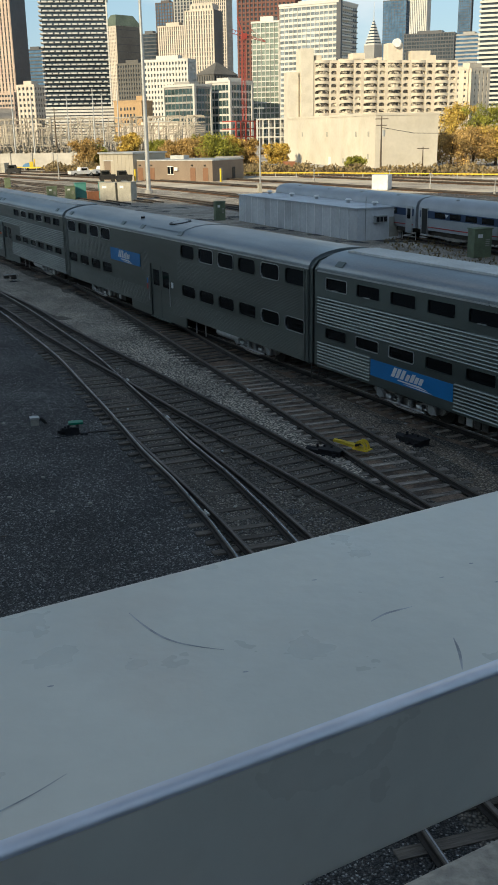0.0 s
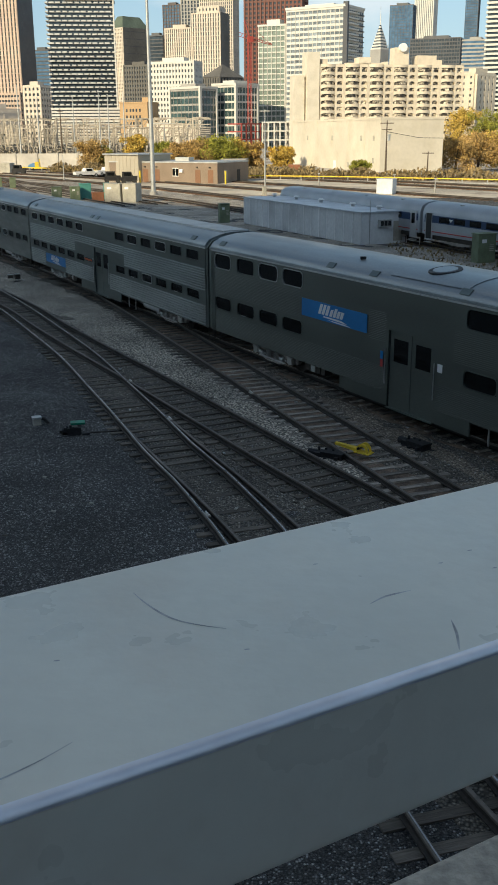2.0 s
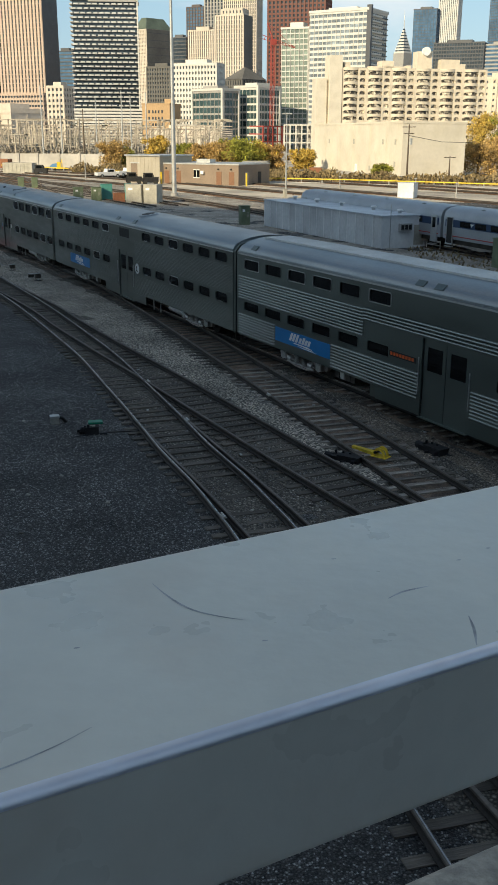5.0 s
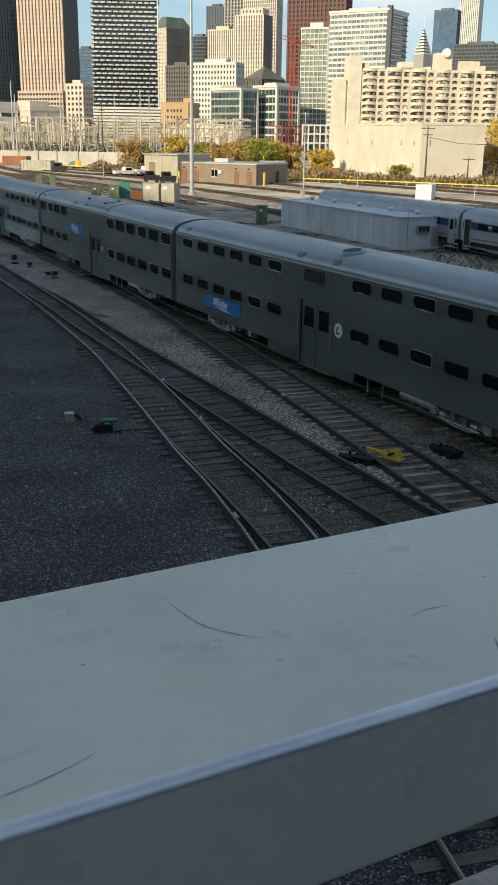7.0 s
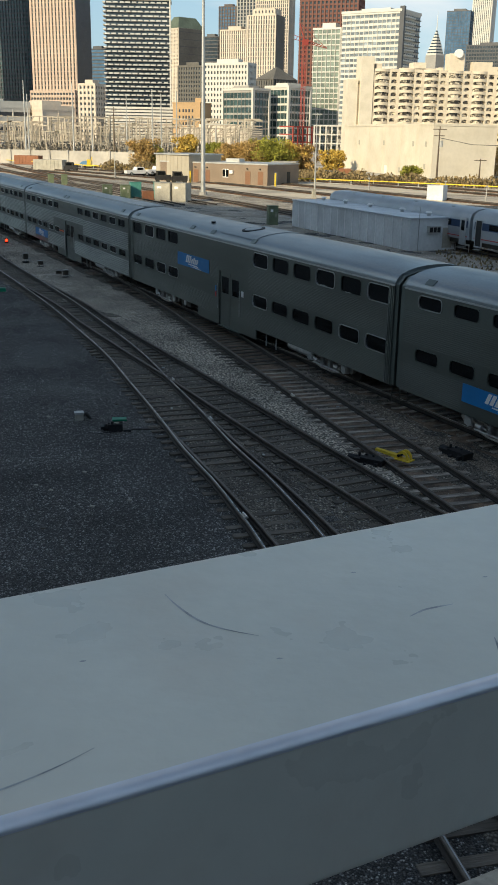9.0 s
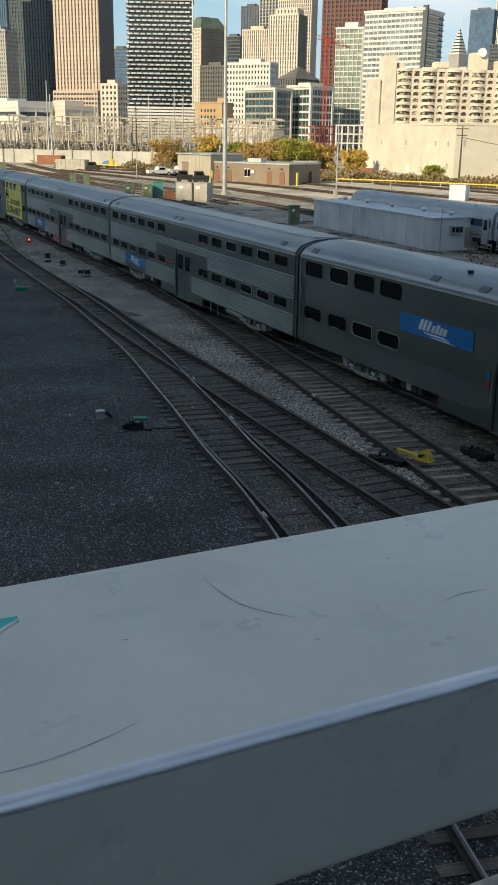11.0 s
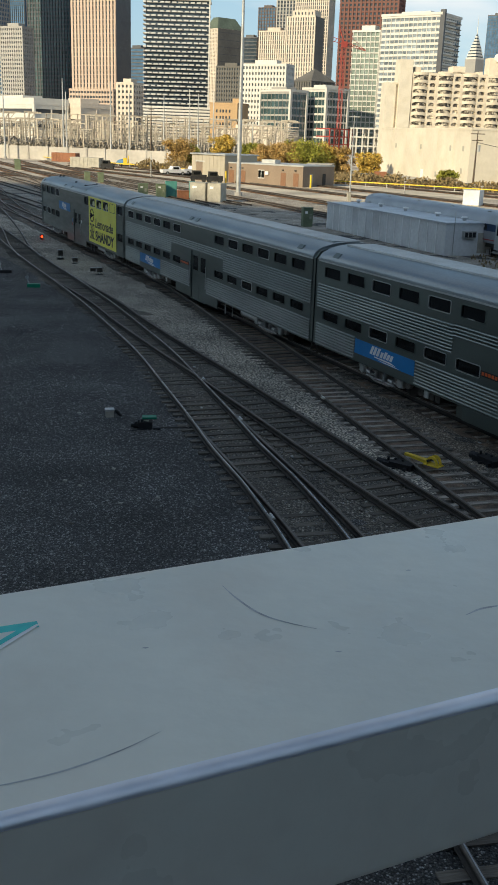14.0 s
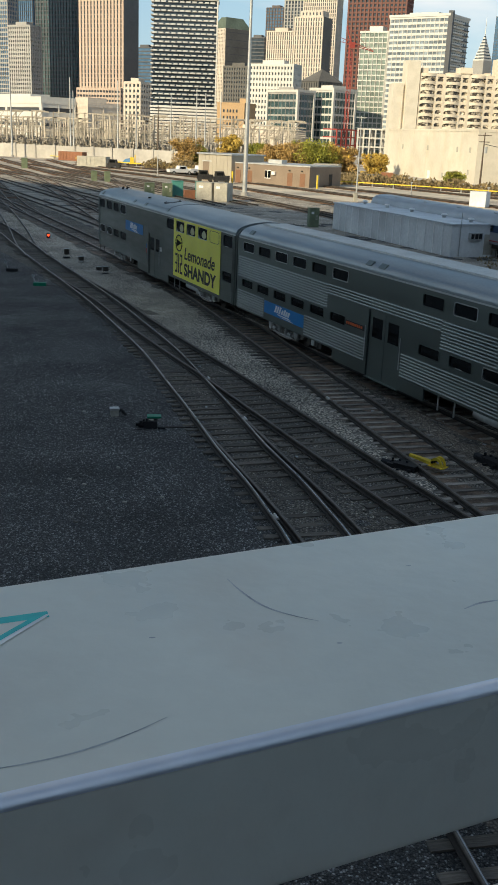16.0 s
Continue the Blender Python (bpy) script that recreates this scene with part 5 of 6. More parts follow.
    part("base", Geo().rod((0, 0, 0), (0, 0, 0.6), r * 1.6, 10), M["wall_grey"], p)
    for z, w in arms:
        part("cross_arm", Geo().box(-w / 2, w / 2, -0.08, 0.08, z, z + 0.16), M[mat], p)
    return p


def poles():
    pole(-14.3, 148.0, 34, 0.36, "tall grey high-mast lighting pole", lamp=True)
    pole(2.3, 146, 12.0, 0.13, "slim grey lamp post in the yard", lamp=True, arms=((11.7, 1.4),))
    p = pole(27.0, 198.2, 11.0, 0.22, "wooden utility pole with cross arms", "bark", ((10.4, 2.6), (9.2, 2.0)))
    part("transformer", Geo().rod((0.4, 0, 7.2), (0.4, 0, 8.4), 0.35, 10), M["galv"], p)
    part("service_wire", Geo().rod((0, 0, 8.9), (7.5, 6.5, 7.7), 0.05, 5).rod((7.5, 6.5, 7.7), (15.5, 13.5, 7.5), 0.05, 5), M["black"], p)
    pole(36.5, 205, 5, 0.2, "short wooden utility pole", "bark", ((4.6, 2.4),))
    for x, y, h in ((-48.0, 326, 22.3), (-45.2, 326.5, 21), (-57.9, 335, 20.5), (-73, 322, 23.7), (-39.1, 317.6, 21.3), (-95.5, 284, 22.1), (-79.5, 289, 22.6), (-86.5, 318, 20), (-67.1, 323, 20.2), (-110, 296, 21)):
        pole(x, y, h, 0.30, "tall pale steel mast by the substation", group="substation masts")
    pole(-54.8, 295, 16, 0.25, "weathered wooden pole by the substation", "bark", ((15, 1.6),))
    pole(-25.1, 299, 12, 0.25, "pale lamp post with a long arm", lamp=True, arms=((11.6, 7.0),))
    pole(-36.6, 197, 5.0, 0.12, "small grey post near the parked trucks")
    for k, (x, y) in enumerate(((28, 150), (33, 131), (36, 128), (12, 172), (24, 165))):
        pole(x, y, 2.2, 0.10, "short post with a box in the far yard", group="short yard posts", arms=((2.0, 0.4),))


def substation():
    """Lattice of switchgear behind a pale wall."""
    rng = random.Random(11)
    s = thing("substation", "dense grey steel switchgear frames and insulators behind a wall", "substation", pose(-75, 335, -0.3))
    frames, gear = Geo(), Geo()
    for row in range(9):
        y = row * 6.0
        for k in range(38):
            x = -62 + k * 3.2 + rng.uniform(-0.8, 0.8)
            h = rng.choice((8, 9, 11, 12, 14))
            frames.box(x - 0.17, x + 0.17, y - 0.17, y + 0.17, 0, h)
            frames.box(x, x + 4.6, y - 0.14, y + 0.14, h - 0.35, h - 0.05)
            if rng.random() < 0.6:
                z = rng.uniform(4, h - 1)
                frames.box(x, x + 4.6, y - 0.1, y + 0.1, z, z + 0.22)
            frames.rod((x, y, h - 3), (x + 2.3, y, h - 0.3), 0.09, 4)
            for j in range(5):
                gx, gz = x + rng.uniform(0.4, 4.2), rng.uniform(1.5, 3.5)
                for q in range(rng.randint(2, 5)):
                    gear.rod((gx, y + rng.uniform(-2, 2), gz + q * 0.5), (gx, y + rng.uniform(-2, 2), gz + q * 0.5 + 0.4), rng.uniform(0.12, 0.3), 6)
                gear.box(gx - 0.4, gx + 0.4, y - 0.4, y + 0.4, 0, gz)
    part("steel_frames", frames, M["steel_tan"], s, "tangled weathered steel frames", kind="stuff")
    part("switchgear", gear, M["porcelain"], s, "grey insulators and tanks", kind="stuff")
    w = thing("substation_wall", "long pale concrete wall in front of the substation", "wall", kind="structure")
    line = smooth_line([(-150, 316), (-103, 291), (-66, 283), (-36, 276)], 6)
    part("wall", Geo().sweep([(-0.15, -0.3), (0.15, -0.3), (0.15, 3.4), (-0.15, 3.4)], stations(line, 0, 0)), M["wall_smooth"], w)
    for q in line:
        part("pier", Geo().box(q.x - 0.3, q.x + 0.3, q.y - 0.5, q.y - 0.1, -0.3, 3.6), M["wall_smooth"], w)
    for x, y, a, ln, h, mat, lab in ((-75.6, 274, -14, 7.5, 2.4, "rust", "rust-red freight container by the wall"), (-60, 236, -12, 7.6, 2.4, "greypaint", "grey corrugated storage container")):
        c = thing("freight_container", lab, "container", yawed(x, y, a, -0.3))
        part("body", Geo().box(-ln / 2, ln / 2, 0, 2.6, 0, h), M[mat], c)
        for k in range(int(ln)):
            part("rib", Geo().box(-ln / 2 + k + 0.2, -ln / 2 + k + 0.6, -0.06, 0, 0.15, h - 0.15), M[mat], c)
    t = thing("covered_boat", "rounded blue tarpaulin cover over a machine", "cover", yawed(-58, 268, 0, -0.3) @ Matrix.Scale(0.55, 4))
    part("cover", Geo().sweep([(2.6 * math.cos(a * math.pi / 8), 0.2 + 2.4 * math.sin(a * math.pi / 8)) for a in range(9)], [(Vector((0, y, 0)), Vector((1, 0, 0)), Vector((0, 0, 1))) for y in (0, 4)]), M["blue_cover"], t, smooth=True)
    e = thing("track_machine", "yellow track maintenance machine parked by the wall", "machine", yawed(-54, 255, 10, -0.3) @ Matrix.Scale(0.62, 4))
    part("chassis", Geo().box(-2.4, 2.4, 0, 2, 0.7, 1.3), M["yellow"], e)
    part("cab", Geo().box(-1.0, 0.6, 0.2, 1.8, 1.3, 3.4), M["yellow"], e)
    part("mast", Geo().box(0.9, 1.3, 0.8, 1.2, 1.3, 4.4), M["yellow"], e)
    for x in (-1.7, 1.7):
        part("wheel", Geo().rod((x, -0.1, 0.5), (x, 2.1, 0.5), 0.5, 12), M["black"], e)


def pickup(x, y, deg, mat, label):
    c = thing("pickup_truck", label, "truck", yawed(x, y, deg, -0.32), group="parked vehicles")
    prof = [(-2.8, 0.5), (2.75, 0.5), (2.8, 1.0), (1.5, 1.15), (1.0, 1.85), (-0.5, 1.88), (-0.75, 1.2), (-2.8, 1.15)]
    part("body", Geo().sweep(prof, [(Vector((0, yy, 0)), Vector((1, 0, 0)), Vector((0, 0, 1))) for yy in (-0.95, 0.95)]), M[mat], c)
    part("side_window", Geo().box(-0.4, 0.9, -0.97, 0.97, 1.25, 1.72), M["pane"], c)
    for wx in (-1.75, 1.75):
        for wy in (-0.98, 0.72):
            t = part("wheel", Geo().rod((wx, wy, 0.4), (wx, wy + 0.26, 0.4), 0.4, 14), M["rubber"], c)
            part("rim", Geo().rod((wx, wy - 0.01, 0.4), (wx, wy + 0.27, 0.4), 0.2, 10), M["galv"], t)
    part("bumper", Geo().box(2.78, 2.9, -0.9, 0.9, 0.45, 0.7), M["galv"], c)


def utility_cart(x, y, deg, label):
    c = thing("utility_cart", label, "cart", yawed(x, y, deg, -0.32), group="parked vehicles")
    part("body", Geo().box(-1.5, 1.5, -0.8, 0.8, 0.5, 1.2), M["black"], c)
    part("hood", Geo().box(0.75, 1.55, -0.72, 0.72, 1.2, 1.38), M["black"], c)
    part("cab", Geo().sweep([(-1.3, 1.2), (0.8, 1.2), (0.45, 2.05), (-1.2, 2.05)], [(Vector((0, v, 0)), Vector((1, 0, 0)), Vector((0, 0, 1))) for v in (-0.74, 0.74)]), M["rubber"], c)
    part("canopy", Geo().box(-1.3, 0.5, -0.8, 0.8, 2.05, 2.13), M["black"], c)
    part("side_window", Geo().box(-0.95, 0.35, -0.76, 0.76, 1.42, 1.95), M["pane"], c)
    for py in (-0.5, 0.5):
        part("headlight", Geo().rod((1.5, py, 1.0), (1.57, py, 1.0), 0.11, 10), M["galv"], c)
    for wx in (-1.0, 1.0):
        for wy in (-0.85, 0.6):
            part("wheel", Geo().rod((wx, wy, 0.4), (wx, wy + 0.25, 0.4), 0.4, 12), M["rubber"], c)


def vehicles():
    pickup(-34.8, 214, 30, "car_white", "white pickup truck parked by the yard office")
    pickup(-31.6, 221, 40, "car_white", "second white pickup truck parked behind the first")
    pickup(-28.8, 229, 45, "car_white", "white pickup truck half hidden by the hall")
    utility_cart(-25.6, 186.5, 10, "dark enclosed utility cart with a canopy")
    utility_cart(-22.2, 184, 10, "dark utility cart beside its twin")
    utility_cart(-62, 238, 0, "dark utility cart near the containers")
    utility_cart(-53, 230, 0, "dark utility cart with blue trailer load")
    utility_cart(52, 165, 0, "dark cart parked at the far edge of the yard")


def warehouse():
    w = thing("warehouse", "windowless cream-plastered warehouse with faint vertical joints", "building", pose(27.9, 214.2, -0.3, 0, 0, 18))
    part("wall", Geo().box(0, 14.9, 0, 53, 0, 11.3), M["cream_wall"], w)
    part("parapet", Geo().box(-0.12, 15.02, -0.12, 53.1, 11.3, 11.75), M["cream_wall"], w)
    for y in (8, 17, 27, 36, 45):
        part("wall_joint", Geo().box(-0.05, 0, y, y + 0.35, 0, 11.3), M["cream_wall"], w)
    for y, z in ((3, 7), (9.5, 7), (26, 7), (42, 7), (3, 2.4), (14.6, 1.2), (16.4, 1.2)):
        part("blocked_window", Geo().box(-0.06, 0, y, y + 0.8, z, z + 1.1), M["greypaint"], w)
    part("door", Geo().box(-0.07, 0, 24, 25.4, 0.2, 2.5), M["white"], w)
    part("base_course", Geo().box(-0.2, 15.1, -0.2, 53.2, 0, 0.6), M["wall_grey"], w)


def far_boxes():
    """Low white block and two containers beyond the yard office."""
    b = thing("low_block", "low white flat-roofed block with dark door openings", "building", pose(-6.4, 231, -0.3, 0, 0, -6))
    part("wall", Geo().box(0, 5.4, 0, 6, 0, 2.9), M["wall_white"], b)
    part("roof", Geo().box(-0.2, 5.6, -0.2, 6.2, 2.9, 3.15), M["wall_grey"], b)
    for x in (0.7, 2.4, 4.0):
        part("door", Geo().box(x, x + 0.8, -0.05, 0, 0.1, 2.0), M["brown_door"], b)
    for x, y, ln, h, mat, lab in ((5.5, 216, 2.6, 1.7, "blue_cover", "blue steel container beside the warehouse"), (8.4, 216.5, 2.6, 2.2, "rust", "rust-red steel container beside the warehouse")):
        c = thing("freight_container", lab, "container", yawed(x, y, -4, -0.3))
        part("body", Geo().box(0, ln, 0, 2.4, 0, h), M[mat], c)
        for k in range(int(ln * 2)):
            part("rib", Geo().box(k * 0.5 + 0.1, k * 0.5 + 0.3, -0.05, 0, 0.1, h - 0.1), M[mat], c)


def switch_gear():
    """Small machines and boxes beside the near tracks."""
    m = thing("switch_machine", "black switch machine with a green cover beside the track", "switch machine", yawed(-5.35, 27.9, 12, -0.28) @ Matrix.Scale(0.72, 4))
    part("body", Geo().box(-0.30, 0.28, -0.28, 0.28, 0, 0.40), M["black"], m)
    part("cover", Geo().box(-0.14, 0.46, -0.02, 0.36, 0.46, 0.54), M["machine_green"], m, "bright green cover")
    part("motor", Geo().rod((-0.5, 0.0, 0.2), (-0.2, 0.0, 0.2), 0.16, 10), M["black"], m)
    part("throw_rod", Geo().box(0.4, 3.0, -0.06, 0.02, 0.04, 0.10), M["rail"], m)
    part("base_tie", Geo().box(-0.9, 3.2, -0.2, 0.15, -0.06, 0.03), M["tie"], m)
    part("lever", Geo().rod((-0.1, -0.3, 0.1), (-0.9, -0.5, 0.06), 0.03, 6), M["black"], m)
    for q in range(4):
        part("bolt", Geo().rod((-0.40 + q * 0.12, -0.22 + 0.06 * (q % 2), 0.30), (-0.40 + q * 0.12, -0.22 + 0.06 * (q % 2), 0.42 + 0.05 * (q % 3)), 0.045, 7), M["black"], m)
    part("bracket", Geo().box(0.30, 0.62, -0.34, -0.14, 0.0, 0.16), M["black"], m)
    part("bracket", Geo().box(-0.62, -0.42, 0.05, 0.28, 0.0, 0.22), M["black"], m)
    part("tag", Geo().box(-0.08, 0.14, -0.14, -0.05, 0.40, 0.44), M["greypaint"], m)
    b = thing("junction_box", "small pale grey junction box on the ballast", "box", yawed(-6.7, 28.9, 20, -0.26) @ Matrix.Scale(0.72, 4))
    part("body", Geo().box(-0.17, 0.17, -0.16, 0.16, 0, 0.32), M["greypaint"], b)
    part("lid", Geo().box(-0.20, 0.20, -0.18, 0.18, 0.32, 0.40), M["galv"], b)
    part("hose", Geo().rod((0.15, 0, 0.28), (0.32, 0.05, 0.26), 0.07, 8).rod((0.32, 0.05, 0.26), (0.52, 0.08, 0.0), 0.07, 8), M["rubber"], b)
    y = thing("derail", "yellow hinged derail block lying on the rail", "derail", yawed(2.95, 25.5, -38, -0.04) @ Matrix.Scale(0.66, 4))
    part("arm", Geo().add([(-1.05, -0.08, 0.12), (0.05, -0.14, 0.02), (0.05, 0.14, 0.02), (-1.05, 0.08, 0.12), (-1.05, -0.08, 0.22), (0.05, -0.14, 0.16), (0.05, 0.14, 0.16), (-1.05, 0.08, 0.22)],
                          [(3, 2, 1, 0), (4, 5, 6, 7), (0, 1, 5, 4), (1, 2, 6, 5), (2, 3, 7, 6), (3, 0, 4, 7)]), M["yellow"], y)
    bow = [(0.05 + 0.30 * (1 - math.cos(q)), 0.02 + 0.40 * math.sin(q)) for q in np.linspace(0, math.pi, 11)] + [(0.57 - 0.22 * (1 - math.cos(q)), 0.02 + 0.28 * math.sin(q)) for q in np.linspace(0, math.pi, 9)]
    for v in (-0.17, 0.09):
        part("bracket", Geo().sweep(bow, [(Vector((0, q, 0)), Vector((1, 0, 0)), Vector((0, 0, 1))) for q in (v, v + 0.08)]), M["yellow"], y)
    part("foot_plate", Geo().box(0.0, 0.72, -0.24, 0.24, 0.0, 0.04), M["yellow"], y)
    part("hinge", Geo().rod((0.2, -0.24, 0.2), (0.2, 0.24, 0.2), 0.06, 10), M["black"], y)
    for x, yy, a, lab in ((2.2, 25.45, -30, "black operating lever stand by the rusty track"), (4.75, 26.35, -55, "long black switch machine between the turnout and the train track")):
        k = thing("switch_machine", lab, "switch machine", yawed(x, yy, a, -0.28) @ Matrix.Scale(0.72, 4))
        part("body", Geo().box(-0.6, 0.6, -0.25, 0.25, 0, 0.30), M["black"], k)
        part("lid", Geo().box(-0.3, 0.62, -0.27, 0.27, 0.30, 0.37), M["black"], k)
        part("motor", Geo().rod((-0.9, 0, 0.2), (-0.5, 0, 0.2), 0.15, 10), M["black"], k)
        part("cable", Geo().rod((0.6, 0.1, 0.15), (1.2, 0.5, 0.02), 0.03, 6), M["rubber"], k)
        for q in range(3):
            part("bracket", Geo().box(-0.55 + q * 0.45, -0.43 + q * 0.45, -0.40, -0.25, 0.0, 0.12 + 0.07 * q), M["black"], k)
            part("bolt", Geo().rod((-0.5 + q * 0.3, 0.1, 0.30), (-0.5 + q * 0.3, 0.1, 0.44), 0.05, 7), M["black"], k)
        part("throw_rod", Geo().rod((-0.4, -0.25, 0.08), (-0.7, -1.5, 0.06), 0.035, 6), M["rail"], k)
    for x, yy, lab in ((-16.7, 53.8, "green"), (-20.0, 58.8, "black")):
        k = thing("switch_machine", lab + " switch machine beside the curving track", "switch machine", yawed(x, yy, 15, -0.28) @ Matrix.Scale(0.6, 4))
        part("body", Geo().box(-0.7, 0.5, -0.3, 0.3, 0, 0.4), M["machine_green" if lab == "green" else "black"], k)
        part("lever", Geo().rod((-0.5, 0, 0.3), (-0.7, 0, 0.95), 0.05, 6), M["galv"], k)
        part("target", Geo().rod((-0.7, -0.03, 1.0), (-0.7, 0.03, 1.0), 0.16, 12), M["galv"], k)
        part("throw_rod", Geo().box(0.5, 4.0, -0.06, 0.06, 0.05, 0.11), M["rail"], k)
    d = thing("dwarf_signal", "low signal with one glowing red lamp", "signal", yawed(-23.4, 77.7, 25, -0.3) @ Matrix.Scale(0.6, 4))
    part("housing", Geo().box(-0.2, 0.2, -0.2, 0.2, 0, 0.85), M["black"], d)
    part("lamp", Geo().rod((0, -0.2, 0.60), (0, -0.26, 0.60), 0.14, 14), M["signal"], d, "glowing red lamp")
    part("hood", Geo().box(-0.17, 0.17, -0.38, -0.2, 0.76, 0.79), M["black"], d)
    for x, yy, h in ((-17.1, 64.2, 0.8), (-18.6, 66, 1.2), (-14.3, 59.5, 0.9), (-15.0, 60.6, 0.6)):
        s = thing("track_fitting", "small grey junction box on a stake by the track", "box", yawed(x, yy, 30, -0.3) @ Matrix.Scale(0.62, 4), group="trackside boxes")
        part("stake", Geo().rod((0, 0, 0), (0, 0, h), 0.05, 6), M["galv"], s)
        part("box", Geo().box(-0.25, 0.25, -0.18, 0.18, h * 0.5, h), M["under"], s)
        part("base", Geo().box(-0.35, 0.3, -0.25, 0.2, 0, h * 0.3), M["black"], s)
        part("lid", Geo().box(-0.27, 0.27, -0.2, 0.2, h, h + 0.05), M["galv"], s)
        part("pipe", Geo().rod((0.2, 0, h * 0.6), (0.9, 0.2, 0.02), 0.04, 6), M["galv"], s)
    for x, yy in ((-1.02, 20.75), (-2.5, 28.65), (0.02, 31.75), (-4.3, 33.5)):
        j = thing("joint_bar", "pale bolted joint plate on a rail", "joint plate", yawed(x, yy, -68, -0.02), group="rail joint plates")
        part("plate", Geo().box(-0.12, 0.12, -0.05, 0.05, 0, 0.035), M["greypaint"], j)
        for q in (-0.1, 0.0, 0.1):
            part("bolt", Geo().rod((q, 0.0, 0.05), (q, 0.0, 0.075), 0.025, 6), M["white"], j)
    rng = random.Random(3)
    for _ in range(26):
        yy = rng.uniform(17, 36)
        x = rng.uniform(-0.3 * yy, 0.22 * yy)
        r = thing("litter", "small pale scrap lying on the ballast", "litter", yawed(x, yy, rng.uniform(0, 180), -0.17), group="scraps on the ballast")
        part("scrap", Geo().box(-0.05, 0.05, -0.03, 0.03, 0, 0.03), M[rng.choice(("galv", "tie", "tie", "greypaint"))], r)


# ---- trees and brush ----
def tree(x, y, h, r, leaf, label, seed):
    rng = random.Random(seed)
    t = thing("tree", label, "tree", pose(x, y, -0.32), group="autumn trees")
    g = Geo().rod((0, 0, 0), (0.1, 0, h * 0.45), r * 0.07, 8, r * 0.045)
    tips = []
    for k in range(8):
        a = k * 0.785 + rng.uniform(-0.3, 0.3)
        z0 = h * rng.uniform(0.22, 0.45)
        e = Vector((math.cos(a) * r * rng.uniform(0.45, 0.8), math.sin(a) * r * rng.uniform(0.45, 0.8), h * rng.uniform(0.5, 0.85)))
        g.rod((0.05, 0, z0), e, r * 0.035, 6, r * 0.012)
        tips.append(e)
    part("trunk", g, M["bark"], t)
    c = Geo()
    clumps = [Vector((rng.gauss(0, 0.42) * r, rng.gauss(0, 0.42) * r, h * (0.16 + 0.76 * rng.random() ** 0.9))) for _ in range(38)] + tips
    for q in clumps:
        cr = r * rng.uniform(0.26, 0.50) * (1.2 - 0.45 * q.z / h)
        for _ in range(170):
            d = Vector((rng.gauss(0, 1), rng.gauss(0, 1), rng.gauss(0, 0.8))).normalized() * cr * rng.random() ** 0.45
            p, s = q + d, rng.uniform(0.08, 0.20) * (0.6 + h / 14)
            a, b = Vector((rng.gauss(0, 1), rng.gauss(0, 1), rng.gauss(0, 1))).normalized() * s, Vector((rng.gauss(0, 1), rng.gauss(0, 1), rng.gauss(0, 1))).normalized() * s
            c.add([p - a, p + b, p + a, p - b], [(0, 1, 2, 3)])
    part("crown", c, M[leaf], t, kind="stuff")


def planting():
    rows = [(-39, 247, 7.6, 3.6, "leaf_brown"), (-36.5, 250, 6.2, 3.2, "leaf_green"), (-29.5, 262, 8.8, 3.0, "leaf_gold"), (-23, 262, 7.0, 3.0, "leaf_green"), (-16.5, 240, 6.8, 4.0, "leaf_brown"), (-12, 238, 7.8, 4.2, "leaf_brown"),
            (-6.5, 236, 8.4, 4.4, "leaf_green"), (-3, 240, 7.6, 3.6, "leaf_gold"), (1.2, 240, 7.0, 2.6, "leaf_brown"), (6.9, 238, 6.0, 2.0, "leaf_gold"), (9.6, 252, 5.6, 2.0, "leaf_gold"), (47, 228, 7.6, 4.4, "leaf_brown"), (53, 232, 8.8, 5.0, "leaf_brown"),
            (59, 235, 9.0, 5.2, "leaf_gold"), (66, 238, 9.2, 5.0, "leaf_brown"), (73, 240, 8.6, 5.0, "leaf_gold"), (98, 470, 20, 8, "leaf_gold"), (110, 468, 19, 9, "leaf_green"), (122, 470, 19, 9, "leaf_green"), (134, 470, 18, 9, "leaf_gold"), (23, 209, 3.6, 2.0, "leaf_green")]
    words = dict(leaf_brown="rusty brown", leaf_green="green and yellow", leaf_gold="golden")
    for k, (x, y, h, r, leaf) in enumerate(rows):
        tree(x, y, h, r, leaf, "autumn tree with %s leaves beyond the yard" % words[leaf], 40 + k)
    rng = random.Random(8)
    g = Geo()
    for _ in range(15000):
        k = rng.random()
        if k < 0.55:
            x = rng.uniform(-2, 75)
            y = 200 - 0.55 * max(0, x - 10) + rng.uniform(1, 9)
        elif k < 0.8:
            x, y = rng.uniform(-6, 14), rng.uniform(203, 226)
        else:
            x, y = rng.uniform(-48, -30), rng.uniform(236, 250)
        top = 1.6 + 1.5 * noise.noise((x * 0.25, y * 0.2, 2))
        p = Vector((x, y, -0.3 + max(0.3, top) * rng.random()))
        s = rng.uniform(0.12, 0.30)
        a, b = Vector((rng.gauss(0, 1), rng.gauss(0, 1), rng.gauss(0, 1))).normalized() * s, Vector((rng.gauss(0, 0.6), rng.gauss(0, 0.6), 1)).normalized() * s * 1.4
        g.add([p - a, p + b, p + a, p - b], [(0, 1, 2, 3)])
    tagged(part("dry_brush", g, M["brush"], None, "dry brown weeds and brush along the far fence", kind="stuff"), category="brush")
    g = Geo()
    for _ in range(1500):
        x, y = rng.uniform(11, 24), rng.uniform(62, 82)
        p = Vector((x, y, -0.30))
        a = Vector((rng.gauss(0, 1), rng.gauss(0, 1), 0)).normalized() * 0.12
